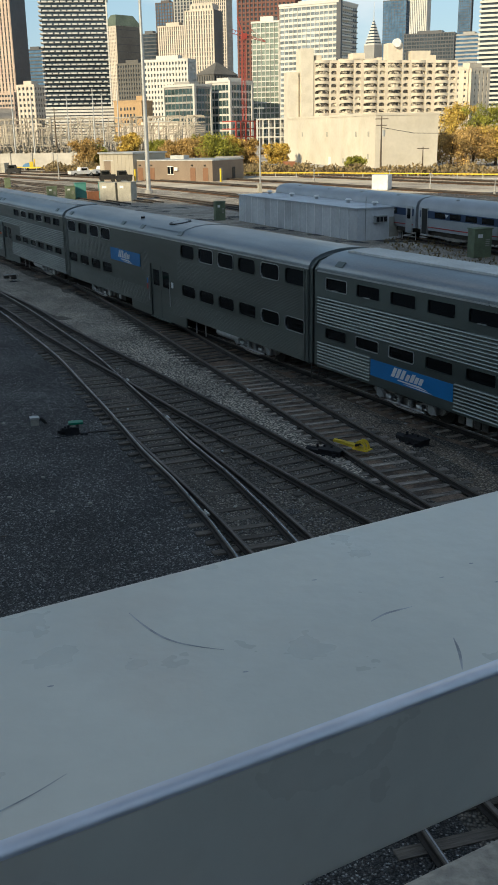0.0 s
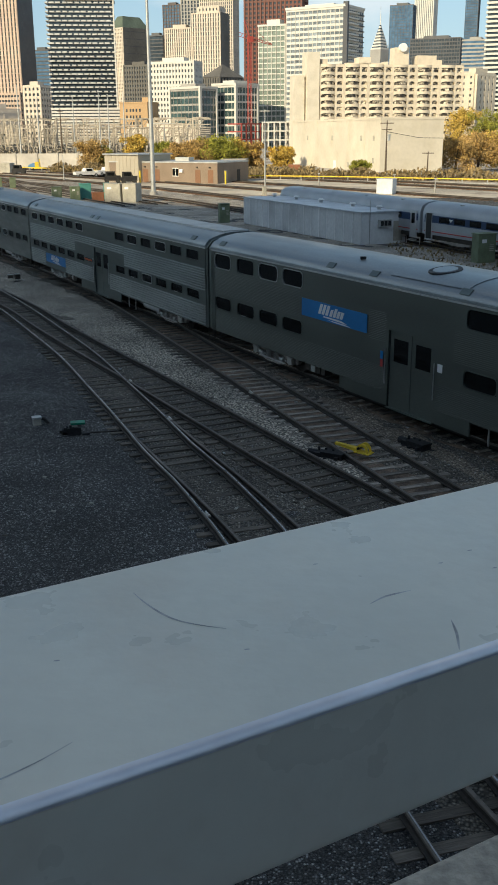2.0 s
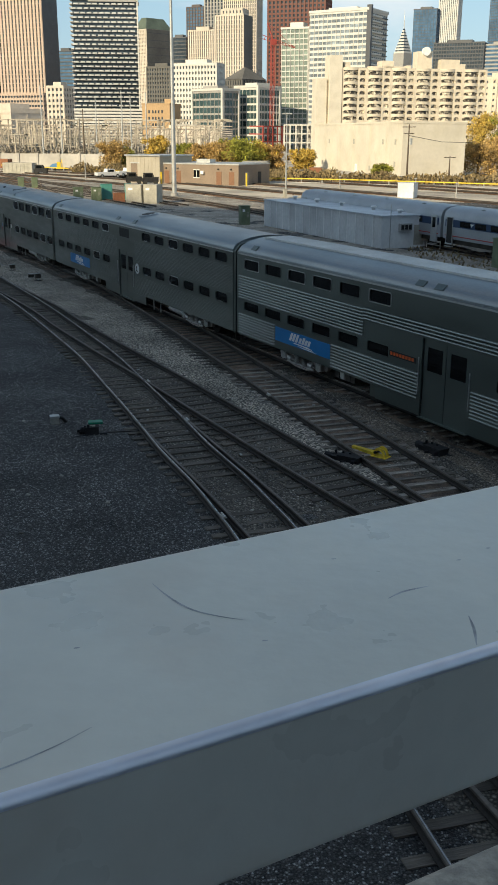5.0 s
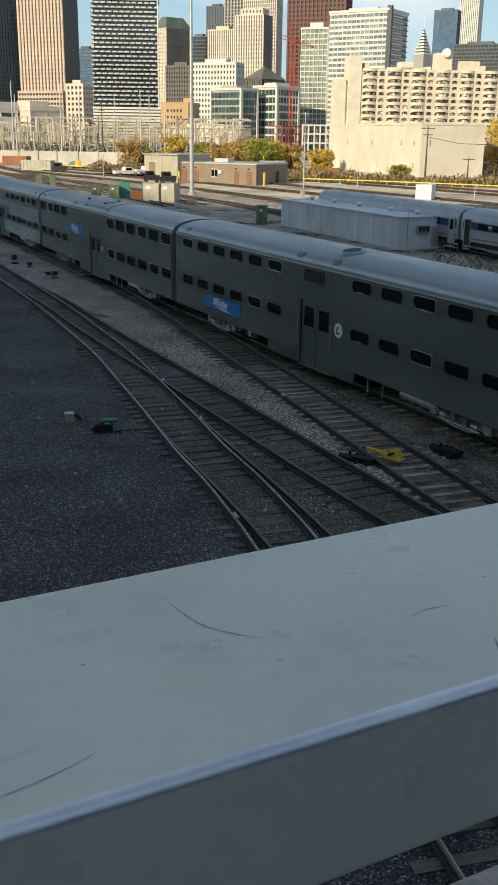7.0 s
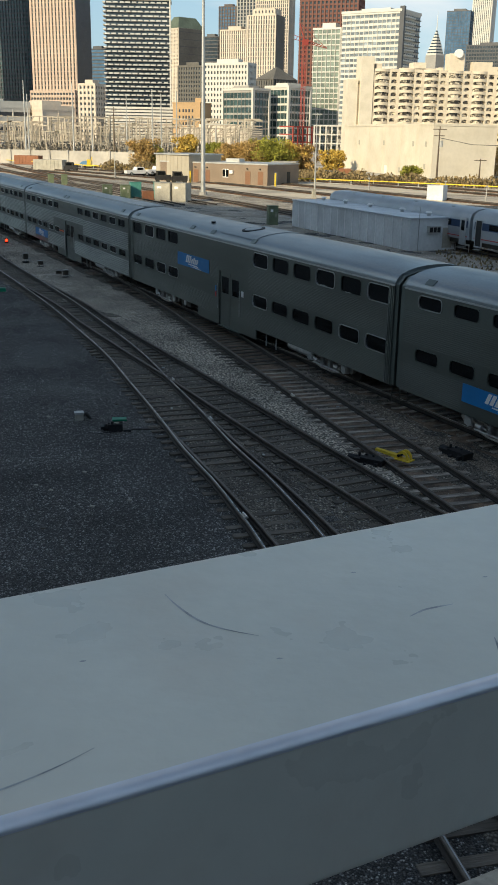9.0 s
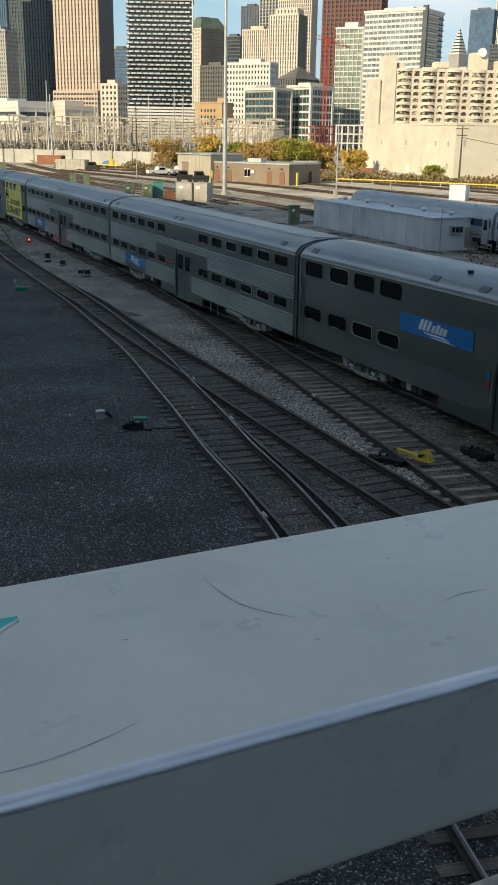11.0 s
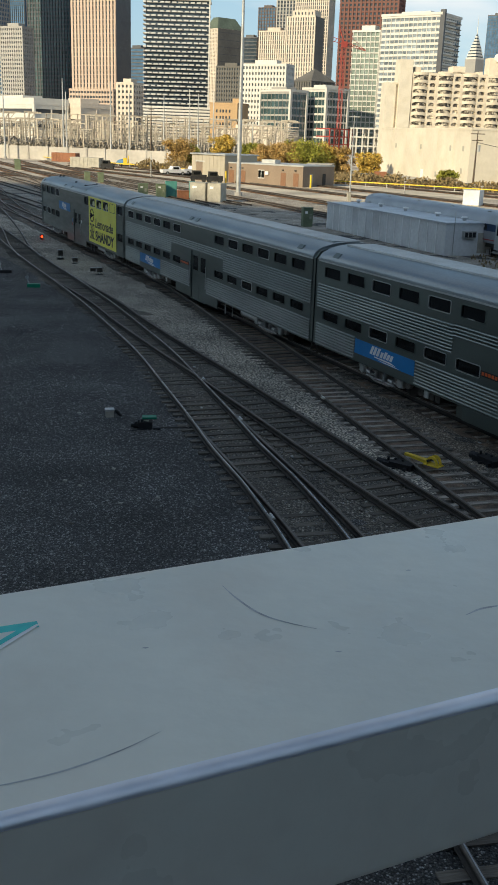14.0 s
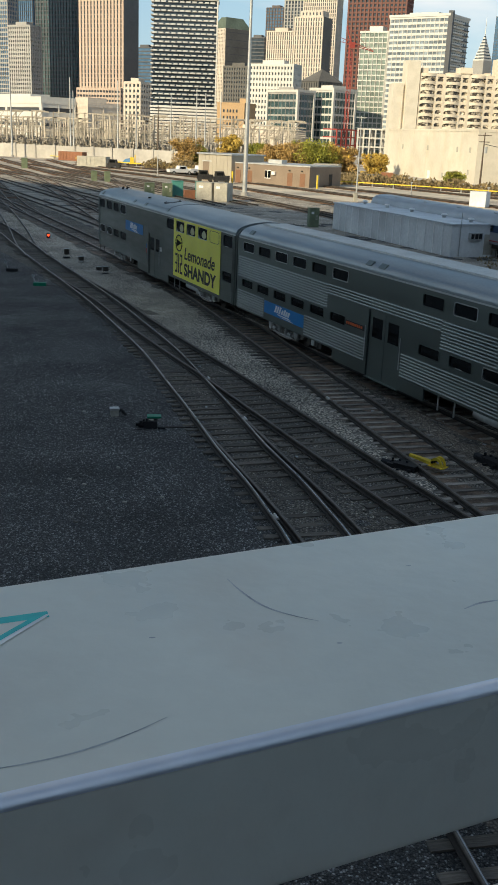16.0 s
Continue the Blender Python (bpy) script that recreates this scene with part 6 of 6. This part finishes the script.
        g.add([p - a, p + a, p + Vector((rng.gauss(0, 0.1), rng.gauss(0, 0.1), rng.uniform(0.1, 0.35)))], [(0, 1, 2)])
    tagged(part("weeds", g, M["brush"], None, "sparse weeds between the shed and the coaches", kind="stuff"), category="weeds")


def concrete_apron():
    g = Geo()
    for pts, hw in (([(-60, 215), (-30, 160), (-6, 118), (8, 92)], 5), ([(-40, 230), (-12, 172), (14, 150), (46, 120)], 9), ([(-70, 262), (-38, 222), (0, 188), (48, 162)], 7)):
        g.sweep([(-hw, -0.33), (hw, -0.33), (hw, -0.30), (-hw, -0.30)], stations(smooth_line(pts, 6), 0, 0))
    tagged(part("service_road", g, M["concrete_pale"], None, "pale worn concrete service road between the far tracks", kind="structure"), category="road")


M["shed_panel"] = surface("shed_panel_grey", (0.66, 0.68, 0.68), 0.5, 0.0, grain=(4, 0.08), stain=(0.4, 0.15), vary=0.08)
M["concrete_pale"] = surface("pale_concrete", (0.56, 0.495, 0.395), 0.9, grain=(2, 0.12), stain=(0.12, 0.25))
shed()
parked_coaches()
cabinets()
low_building()
yellow_rail()
poles()
vehicles()
warehouse()
far_boxes()
substation()
concrete_apron()


# ---- the city ----
def tower(label, spec, wall, glass, floor=3.4, band=0.35, bay=3.6, pier=0.35, depth=0.5, base=0.0, cap=True, group="city towers", side=None):
    """Box tower: glazed core, floor bands and piers standing proud of it. spec: near corner x, y, left length, right length, top, turn."""
    cx, cy, l1, l2, top, yaw = spec
    m = pose(cx, cy, 0, 0, 0, yaw)
    l2 = max(l2, 14)
    t = thing("tower", label, "building", m, group=group)
    # local x along the right face, local y along the left face
    part("glazing", Geo().box(0, l2, 0, l1, -1, top), M[glass], t)
    n = max(1, int((top - base) / floor))
    fh = (top - base) / n
    band_me = Geo().box(-depth, l2 + depth, -depth, l1 + depth, -fh * band * 0.5, fh * band * 0.5).mesh("floor_band", M[wall])
    for k in range(1, n + 1):
        share("floor_band", band_me, t, Matrix.Translation((0, 0, base + k * fh)))
    if pier > 0:
        d = depth + 0.12
        for ln, along_x in ((l1, False), (l2, True)):
            k = max(2, round(ln / bay))
            w = ln / k * pier
            if along_x:
                me = Geo().box(-w / 2, w / 2, -d, 0, -1, top).mesh("pier", M[wall])
            else:
                me = Geo().box(-d, 0, -w / 2, w / 2, -1, top).mesh("pier", M[wall])
            for i in range(k + 1):
                c = ln * i / k
                share("pier", me, t, Matrix.Translation((c, 0, 0) if along_x else (0, c, 0)))
    # a darker wall over the right face paints in that face's shade
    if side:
        w = part("side_wall", Geo().box(-depth - 0.1, l2 + depth + 0.2, -depth - 0.35, -0.02, -1, top + 0.3), M[side], t, "plain side wall with shade put into its dark colour")
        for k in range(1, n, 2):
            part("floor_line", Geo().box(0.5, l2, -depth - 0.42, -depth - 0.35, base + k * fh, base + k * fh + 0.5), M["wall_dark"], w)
    if cap:
        part("roof_plant", Geo().box(l2 * 0.2, l2 * 0.8, l1 * 0.25, l1 * 0.75, top, top + 3.5), M[wall], t)
        part("parapet", Geo().box(-depth - 0.2, l2 + depth + 0.2, -depth - 0.2, l1 + depth + 0.2, top - 0.6, top + 0.5), M[wall], t)
    return t


def city():
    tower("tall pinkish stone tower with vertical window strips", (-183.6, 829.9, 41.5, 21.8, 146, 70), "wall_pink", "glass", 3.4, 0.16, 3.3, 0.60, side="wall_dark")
    tower("stone base of the pinkish tower with small punched windows", (-185.0, 826.0, 42.5, 22.5, 40, 70), "wall_pink", "glass", 3.4, 0.52, 2.8, 0.25, cap=False)
    tower("dark grey office slab with pale floor lines", (-246, 966.7, 62, 14, 168, 70), "wall_dark", "glass_office", 3.8, 0.34, 3.2, 0.22)
    tower("tan older tower with a stepped top", (-269.6, 858.6, 22.9, 14, 89, 70), "wall_grey", "glass", 3.3, 0.5, 2.2, 0.5)
    tower("slim blue glass tower far behind", (-371.2, 1193.6, 34.9, 16, 204, 70), "wall_dark", "glass_blue", 4, 0.12, 3, 0.1)
    tower("pale striped tower at the city's edge", (-302.8, 900.4, 35.8, 14, 156, 70), "wall_grey", "glass_blue", 3.6, 0.35, 2.2, 0.2)
    tower("low white block with punched windows", (-152.0, 745.8, 13.5, 14, 42, 70), "wall_cream", "glass", 3.8, 0.5, 3.2, 0.5)
    tower("dark blue tower between its neighbours", (-227.2, 1178.3, 23.1, 14, 100, 70), "wall_dark", "glass_blue", 3.8, 0.3, 30, 0.0)
    tower("grey stone tower under a green copper roof", (-125.8, 1044.0, 20, 32, 110, 45), "wall_cream", "glass", 3.4, 0.5, 2.6, 0.66, side="wall_side")
    r = thing("tower_roof", "steep green copper roof with gables", "roof", pose(-125.8, 1044.0, 110.4, 0, 0, 45))
    part("roof", Geo().add([(-0.8, -0.9, 0), (33, -0.9, 0), (33, 20.8, 0), (-0.8, 20.8, 0), (5, 6, 11), (27, 6, 11), (27, 14, 11), (5, 14, 11)], [(0, 1, 5, 4), (1, 2, 6, 5), (2, 3, 7, 6), (3, 0, 4, 7), (4, 5, 6, 7)]), M["copper"], r)
    # dark wall colour stands for the shade on this face
    tower("grey older block with a dark side", (-82.7, 856, 23.2, 17.8, 62.6, 70), "wall_side", "glass", 3.4, 0.5, 2.4, 0.5)
    tower("white office block with rows of square windows", (-38.4, 719, 33.3, 14, 56, 70), "wall_white", "glass", 3.6, 0.5, 2.3, 0.52)
    tower("black glass tower far behind", (-98.9, 1195.9, 20.3, 14, 116, 70), "wall_dark", "glass", 3.8, 0.3, 30, 0.0)
    tower("cream setback wing with vertical ribs", (-52.8, 958.5, 26, 14, 101, 70), "wall_cream", "glass", 3.8, 0.15, 2.2, 0.58)
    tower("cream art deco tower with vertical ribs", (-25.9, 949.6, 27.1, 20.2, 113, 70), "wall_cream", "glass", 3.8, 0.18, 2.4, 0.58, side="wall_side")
    tower("crown of the cream art deco tower", (-27.0, 953, 20, 14, 118, 70), "wall_cream", "glass", 3.8, 0.4, 3.4, 0.6, cap=False)
    tower("pale ribbed tower far behind", (-56.3, 1298.8, 29.3, 15, 202, 70), "wall_grey", "glass", 4, 0.2, 4, 0.4)
    tower("tall beige tower with dark window strips", (-18.7, 1249.9, 42.1, 19.4, 195, 70), "wall_cream", "glass", 4, 0.2, 2.6, 0.5)
    tower("dark brown tower far behind", (-91.6, 1397, 24.3, 14, 172, 70), "wall_brown", "glass_blue", 4, 0.3, 4, 0.3)
    tower("grey hall with a shallow pyramid roof", (-22.5, 799.7, 19.6, 24.9, 50, 45), "wall_side", "glass", 4, 0.2, 3, 0.6, cap=False)
    p = thing("tower_roof", "shallow grey pyramid roof", "roof", pose(-22.5, 799.7, 50.5, 0, 0, 45))
    part("roof", Geo().add([(-1, -1, 0), (26, -1, 0), (26, 20.6, 0), (-1, 20.6, 0), (12.5, 9.8, 10)], [(0, 1, 4), (1, 2, 4), (2, 3, 4), (3, 0, 4), (3, 2, 1, 0)]), M["wall_side"], p)
    tower("rust-red office tower with square dark windows", (55.6, 1098.6, 63.3, 20.7, 172, 70), "wall_red", "glass", 4.4, 0.42, 4.4, 0.42, depth=0.9)
    for nm, spec in (("new glass office block with white frames", (-28.1, 589.3, 24.2, 10.7, 32.6, 50)), ("second glass office block with white frames", (-7.7, 599.9, 17.9, 19.9, 34.8, 50))):
        t = tower(nm, spec, "wall_white" if nm.startswith("second") else "wall_grey", "glass_office", 3.9, 0.26, 3, 0.06, 0.2)
        l1, l2, top = spec[2], max(14, spec[3]), spec[4]
        for a, b in ((-0.8, 0.6), (l1 - 0.8, l1 + 0.6)):
            part("white_pier", Geo().box(-0.8, 0.9, a, b, -1, top + 1.4), M["wall_white"], t)
        part("white_pier", Geo().box(l2 - 0.8, l2 + 0.6, -0.8, 0.9, -1, top + 1.4), M["wall_white"], t)
        part("white_beam", Geo().box(-0.82, l2 + 0.62, -0.82, l1 + 0.62, top + 0.6, top + 1.9), M["wall_white"], t)
    # orange brick block with its own windows
    o = thing("brick_block", "small orange brick block with two columns of windows", "building", pose(-55.5, 557.2, 0, 0, 0, 70))
    part("wall", Geo().box(0, 14, 0, 16.9, -1, 24.5), M["wall_orange"], o)
    part("parapet", Geo().box(-0.2, 14.2, -0.2, 17.1, 24.5, 25.2), M["wall_orange"], o)
    part("stair_head", Geo().box(4, 9, 1, 5, 25.2, 27.6), M["wall_orange"], o)
    for k in range(6):
        for y in (4.2, 6.3, 8.2, 9.9, 12.2):
            part("window", Geo().box(-0.12, 0, y, y + 0.9, 3.0 + k * 3.4, 4.6 + k * 3.4), M["glass"], o)
    tower("low tan wall of a plain block", (-25.2, 519.4, 41.9, 10, 10.2, 70), "wall_cream", "wall_cream", 5, 0.3, 8, 0.08, 0.1)
    # condominium tower wrapped in staggered balconies
    c = thing("tower", "dark glass condominium tower with staggered white balconies", "building", pose(-77.2, 594.9, 0, 0, 0, 95), group="city towers")
    part("glazing", Geo().box(0, 14, 0, 36, 23, 83), M["glass"], c)
    rng = random.Random(21)
    for k in range(25):
        z = 24.5 + k * 2.36
        part("floor_band", Geo().box(-0.5, 14.5, -0.5, 36.5, z - 0.1, z + 0.22), M["wall_grey"], c)
        y = -1.2 + (k % 2) * 2.2 + rng.uniform(-0.2, 0.2)
        while y < 36:
            ln = rng.uniform(2.2, 2.9)
            part("balcony", Geo().box(-1.5, 0, y, min(37.4, y + ln), z - 0.02, z + 0.78), M["balcony"], c)
            y += 3.5
        part("balcony", Geo().box(-1.2, 9, 36.0, 37.6, z + 0.1, z + 0.7), M["wall_grey"], c)
    part("edge_pier", Geo().box(-1.9, -0.3, -0.95, -0.25, 22, 84.5), M["wall_white"], c)
    part("roof_band", Geo().box(-1.9, 15, -1, 27, 80.3, 81.6).box(-1.9, -0.2, 25.8, 27, 81.6, 86).box(0, 14, 2, 34, 83, 89), M["wall_grey"], c)
    tower("white louvred parking podium under the condominium tower", (-75.6, 593.0, 38.5, 18, 22.6, 95), "wall_white", "wall_dark", 1.7, 0.62, 60, 0.0, 0.4)
    tower("green-tinted glass condominium with small balconies", (22.5, 639.6, 17.1, 14, 71.7, 70), "wall_white", "glass_green", 3.0, 0.22, 2.8, 0.12, 0.5)
    # white banded condominium: pale face and a dark balcony face
    w = tower("white condominium tower with long window bands", (56.6, 617.4, 38.3, 27, 78.7, 60), "wall_white", "glass_pale", 3.0, 0.44, 2.9, 0.12, 0.3)
    for k in range(25):
        part("balcony", Geo().box(1.5, 17, -2.2, -0.2, 4 + k * 3.0, 4.9 + k * 3.0), M["wall_white"], w)
        part("balcony", Geo().box(19, 27, -1.2, -0.2, 4 + k * 3.0, 4.5 + k * 3.0), M["wall_dark"], w)
    part("corner_fin", Geo().box(-0.8, 1.4, -2.4, 0.4, -1, 82), M["wall_dark"], w)
    part("roof_slab", Geo().box(-0.9, 28, -0.9, 39, 79.2, 80.6), M["wall_white"], w)
    s = thing("tower", "slim stone tower with a tapering striped spire", "building", pose(202.0, 1586.9, 24, 0, 0, 45), group="city towers")
    part("shaft", Geo().box(0, 21, 0, 20, -25, 106), M["wall_grey"], s)
    for k in range(8):
        q = 1 - k / 8.5
        part("spire_tier", Geo().box(10.5 - 10 * q, 10.5 + 10 * q, 10 - 9.5 * q, 10 + 9.5 * q, 106 + k * 4.4, 108.6 + k * 4.4), M["wall_white"], s)
        part("spire_glass", Geo().box(11 - 9 * q, 10 + 9 * q, 10.5 - 8.8 * q, 9.5 + 8.8 * q, 108.6 + k * 4.4, 110.4 + k * 4.4), M["glass"], s)
    part("needle", Geo().rod((10.5, 10, 141), (10.5, 10, 168), 0.8, 6, 0.2), M["galv"], s)
    tower("blue glass tower far behind", (232.6, 1481.9, 33, 25.5, 180, 70), "wall_dark", "glass_blue", 4, 0.10, 4, 0.08, 0.2)
    tower("tall white marble tower with fine ribs", (312.5, 1772.7, 31.2, 40, 292, 70), "wall_white", "glass", 4, 0.1, 3, 0.65)
    tower("slim dark glass tower", (363.7, 1660.6, 19.8, 20, 250, 70), "wall_dark", "glass_blue", 4, 0.15, 3, 0.1)
    tower("long dark office slab", (239.6, 1175.8, 56.8, 26.4, 110, 70), "wall_dark", "glass", 3.8, 0.35, 3, 0.2)
    tower("grey office slab with light bands", (245.2, 1072.3, 24, 33.5, 99, 70), "wall_grey", "glass_blue", 3.8, 0.45, 40, 0.0)
    tower("tower with bold white balcony bands", (201.3, 774.2, 23.7, 60, 132, 70), "wall_white", "glass", 3.2, 0.48, 40, 0.0, 1.2)
    tower("plain tan block with slit windows", (137.6, 625, 10.2, 21.9, 42, 45), "wall_river", "wall_dark", 3.4, 0.62, 4.4, 0.72, 0.3)
    tower("long cream parking building with open decks", (-130.9, 430.5, 65.3, 15.9, 18.6, 45), "wall_white", "wall_dark", 6.2, 0.72, 30, 0.06, 0.6)
    tower("plain cream block beside the open decks", (-112, 436, 22, 16, 18.0, 45), "wall_cream", "wall_cream", 9, 0.3, 30, 0.05, 0.1)


def river_block():
    """Sandy concrete apartment block: wide bowed bays between narrow flat ones, every storey a row of windows under shallow arches."""
    b = thing("apartment_block", "sandy concrete apartment block with bowed bays and wide arched windows", "building", pose(34.6, 498.8, 0, 0, 0, 12))
    units, uw, top, floors, fh = 6, 12.4, 39.5, 13, 2.95
    ln = units * uw

    def front(x):
        a = (x % uw) / uw
        return -1.5 * math.sin(math.pi * a / 0.66) if a < 0.66 else -0.25

    xs = [i * uw / 16 for i in range(units * 16 + 1)]
    st = lambda z0, z1: [(Vector((0, 0, z)), Vector((1, 0, 0)), Vector((0, 1, 0))) for z in (z0, z1)]
    part("glazing", Geo().sweep([(x, front(x) + 0.8) for x in xs] + [(ln, 18), (0, 18)], st(-1, top)), M["curtain"], b)
    band = Geo().sweep([(x, front(x)) for x in xs] + [(ln, 18.2), (0, 18.2)], st(-1.2, 0.10)).mesh("floor_band", M["wall_river"])
    for k in range(floors + 1):
        share("floor_band", band, b, Matrix.Translation((0, 0, top - k * fh + (0.5 if k == 0 else 0))))
    for i in range(units):
        for x0, x1 in ((0, 0.5), (7.7, 8.6), (11.5, 12.4)):
            y0 = min(front(i * uw + x0 + 0.01), front(i * uw + x1 - 0.01)) - 0.06
            part("pier", Geo().box(i * uw + x0, i * uw + x1, y0, y0 + 2.4, -1, top), M["wall_river"], b)
    # arch corners over each window
    arch = Geo().add([(0, 0, 0), (1, 0, 0), (0, 0, -0.8), (0.3, 0, -0.3), (0, 0.7, 0), (1, 0.7, 0), (0, 0.7, -0.8), (0.3, 0.7, -0.3)], [(0, 1, 3, 2), (1, 5, 7, 3), (3, 7, 6, 2)])
    arches = Geo()
    for k in range(floors):
        z = top - k * fh - 1.2
        for i in range(units):
            for x, sg, w in ((0.5, 1, 1.7), (7.7, -1, 1.7), (8.6, 1, 0.9), (11.5, -1, 0.9)):
                gx = i * uw + x
                pts = [(gx + sg * w * p[0], front(gx + sg * w * p[0]) - 0.02 + p[1], z + p[2]) for p in arch.v]
                arches.add(pts, arch.f)
    part("window_arches", arches, M["wall_river"], b, kind="stuff")
    for x0, x1, h, d in ((1, 4, 3, 6), (20, 26, 4, 8), (33, 35, 2, 6), (38, 45.5, 8.5, 7), (50, 60, 5, 8), (60, 63, 3, 6), (14, 32, 1.4, 5)):
        part("roof_plant", Geo().box(x0, x1, 1, 1 + d, top, top + h), M["wall_river"], b)
    part("roof_tank", Geo().rod((42, -0.6, 48.0), (42, 1.2, 48.0), 2.0, 20), M["white"], b, "round pale tank end", smooth=True)
    part("stair_tower", Geo().box(-6.6, -0.4, -0.6, 9, -1, 45.5), M["cream_wall"], b, "blank cream stair tower")
    part("stair_tower", Geo().box(-12.6, -7.6, 1, 10, -1, 35.0), M["cream_wall"], b)
    part("stair_tower", Geo().box(-7.6, -6.6, 2, 9, -1, 33.0), M["wall_river"], b)


def crane():
    c = thing("tower_crane", "red lattice tower crane on a building site", "crane", pose(0.5, 560, 0, 0, 0, 20))
    g = Geo()
    for x in (-0.9, 0.9):
        for y in (-0.9, 0.9):
            g.box(x - 0.12, x + 0.12, y - 0.12, y + 0.12, 0, 58)
    for k in range(22):
        z = k * 2.6
        s = 1 if k % 2 else -1
        g.rod((-s, -1, z), (s, -1, z + 2.6), 0.09, 4).rod((-1, -s, z), (-1, s, z + 2.6), 0.09, 4)
    part("mast", g, M["crane"], c)
    j = Geo()
    for z in (58, 60):
        j.rod((-6, 0, z), (13, 0, z - 4 if z == 58 else z - 5.5), 0.16, 6)
    for k in range(9):
        j.rod((-5 + 2 * k, 0, 58 - 0.21 * (1 + 2 * k)), (-4 + 2 * k, 0, 60 - 0.29 * (2 + 2 * k)), 0.16, 4)
    j.rod((0, 0, 58), (-3, 0, 66), 0.3, 6).rod((-3, 0, 66), (13, 0, 54), 0.1, 4)
    part("jib", j, M["crane"], c)
    part("cab", Geo().box(-1.5, 1.5, -2.2, -0.8, 55, 58), M["crane"], c)
    f = thing("building_site", "half-built red steel frame at the crane's foot", "building", pose(-4, 545, 0, 0, 0, 50))
    g = Geo()
    for z in (5, 9, 13):
        g.box(0, 22, 0, 10, z, z + 0.6)
    for x in range(0, 23, 4):
        g.box(x - 0.3, x + 0.3, -0.2, 0.4, 0, 13)
    part("steel_frame", g, M["crane"], f)


def concrete_frame():
    f = thing("building_site", "open white concrete frame of a half-built block", "building", pose(6.8, 540, 0))
    for z in (4.6, 9.2, 13.6):
        part("floor_slab", Geo().box(0, 16, 0, 9, z, z + 0.7), M["wall_white"], f)
    for x in (0.1, 3.2, 6.3, 9.4, 12.5, 15.2):
        for y in (-0.05, 8.3):
            part("column", Geo().box(x, x + 0.7, y, y + 0.7, -0.3, 14.2), M["wall_white"], f)
    for x in (1.8, 7.6, 13.4):
        part("panel", Geo().box(x, x + 1.2, 3, 3.3, -0.3, 13.6), M["wall_grey"], f)


city()
concrete_frame()
river_block()
crane()
switch_gear()
planting()
tracks()
loose_stones()


motions()
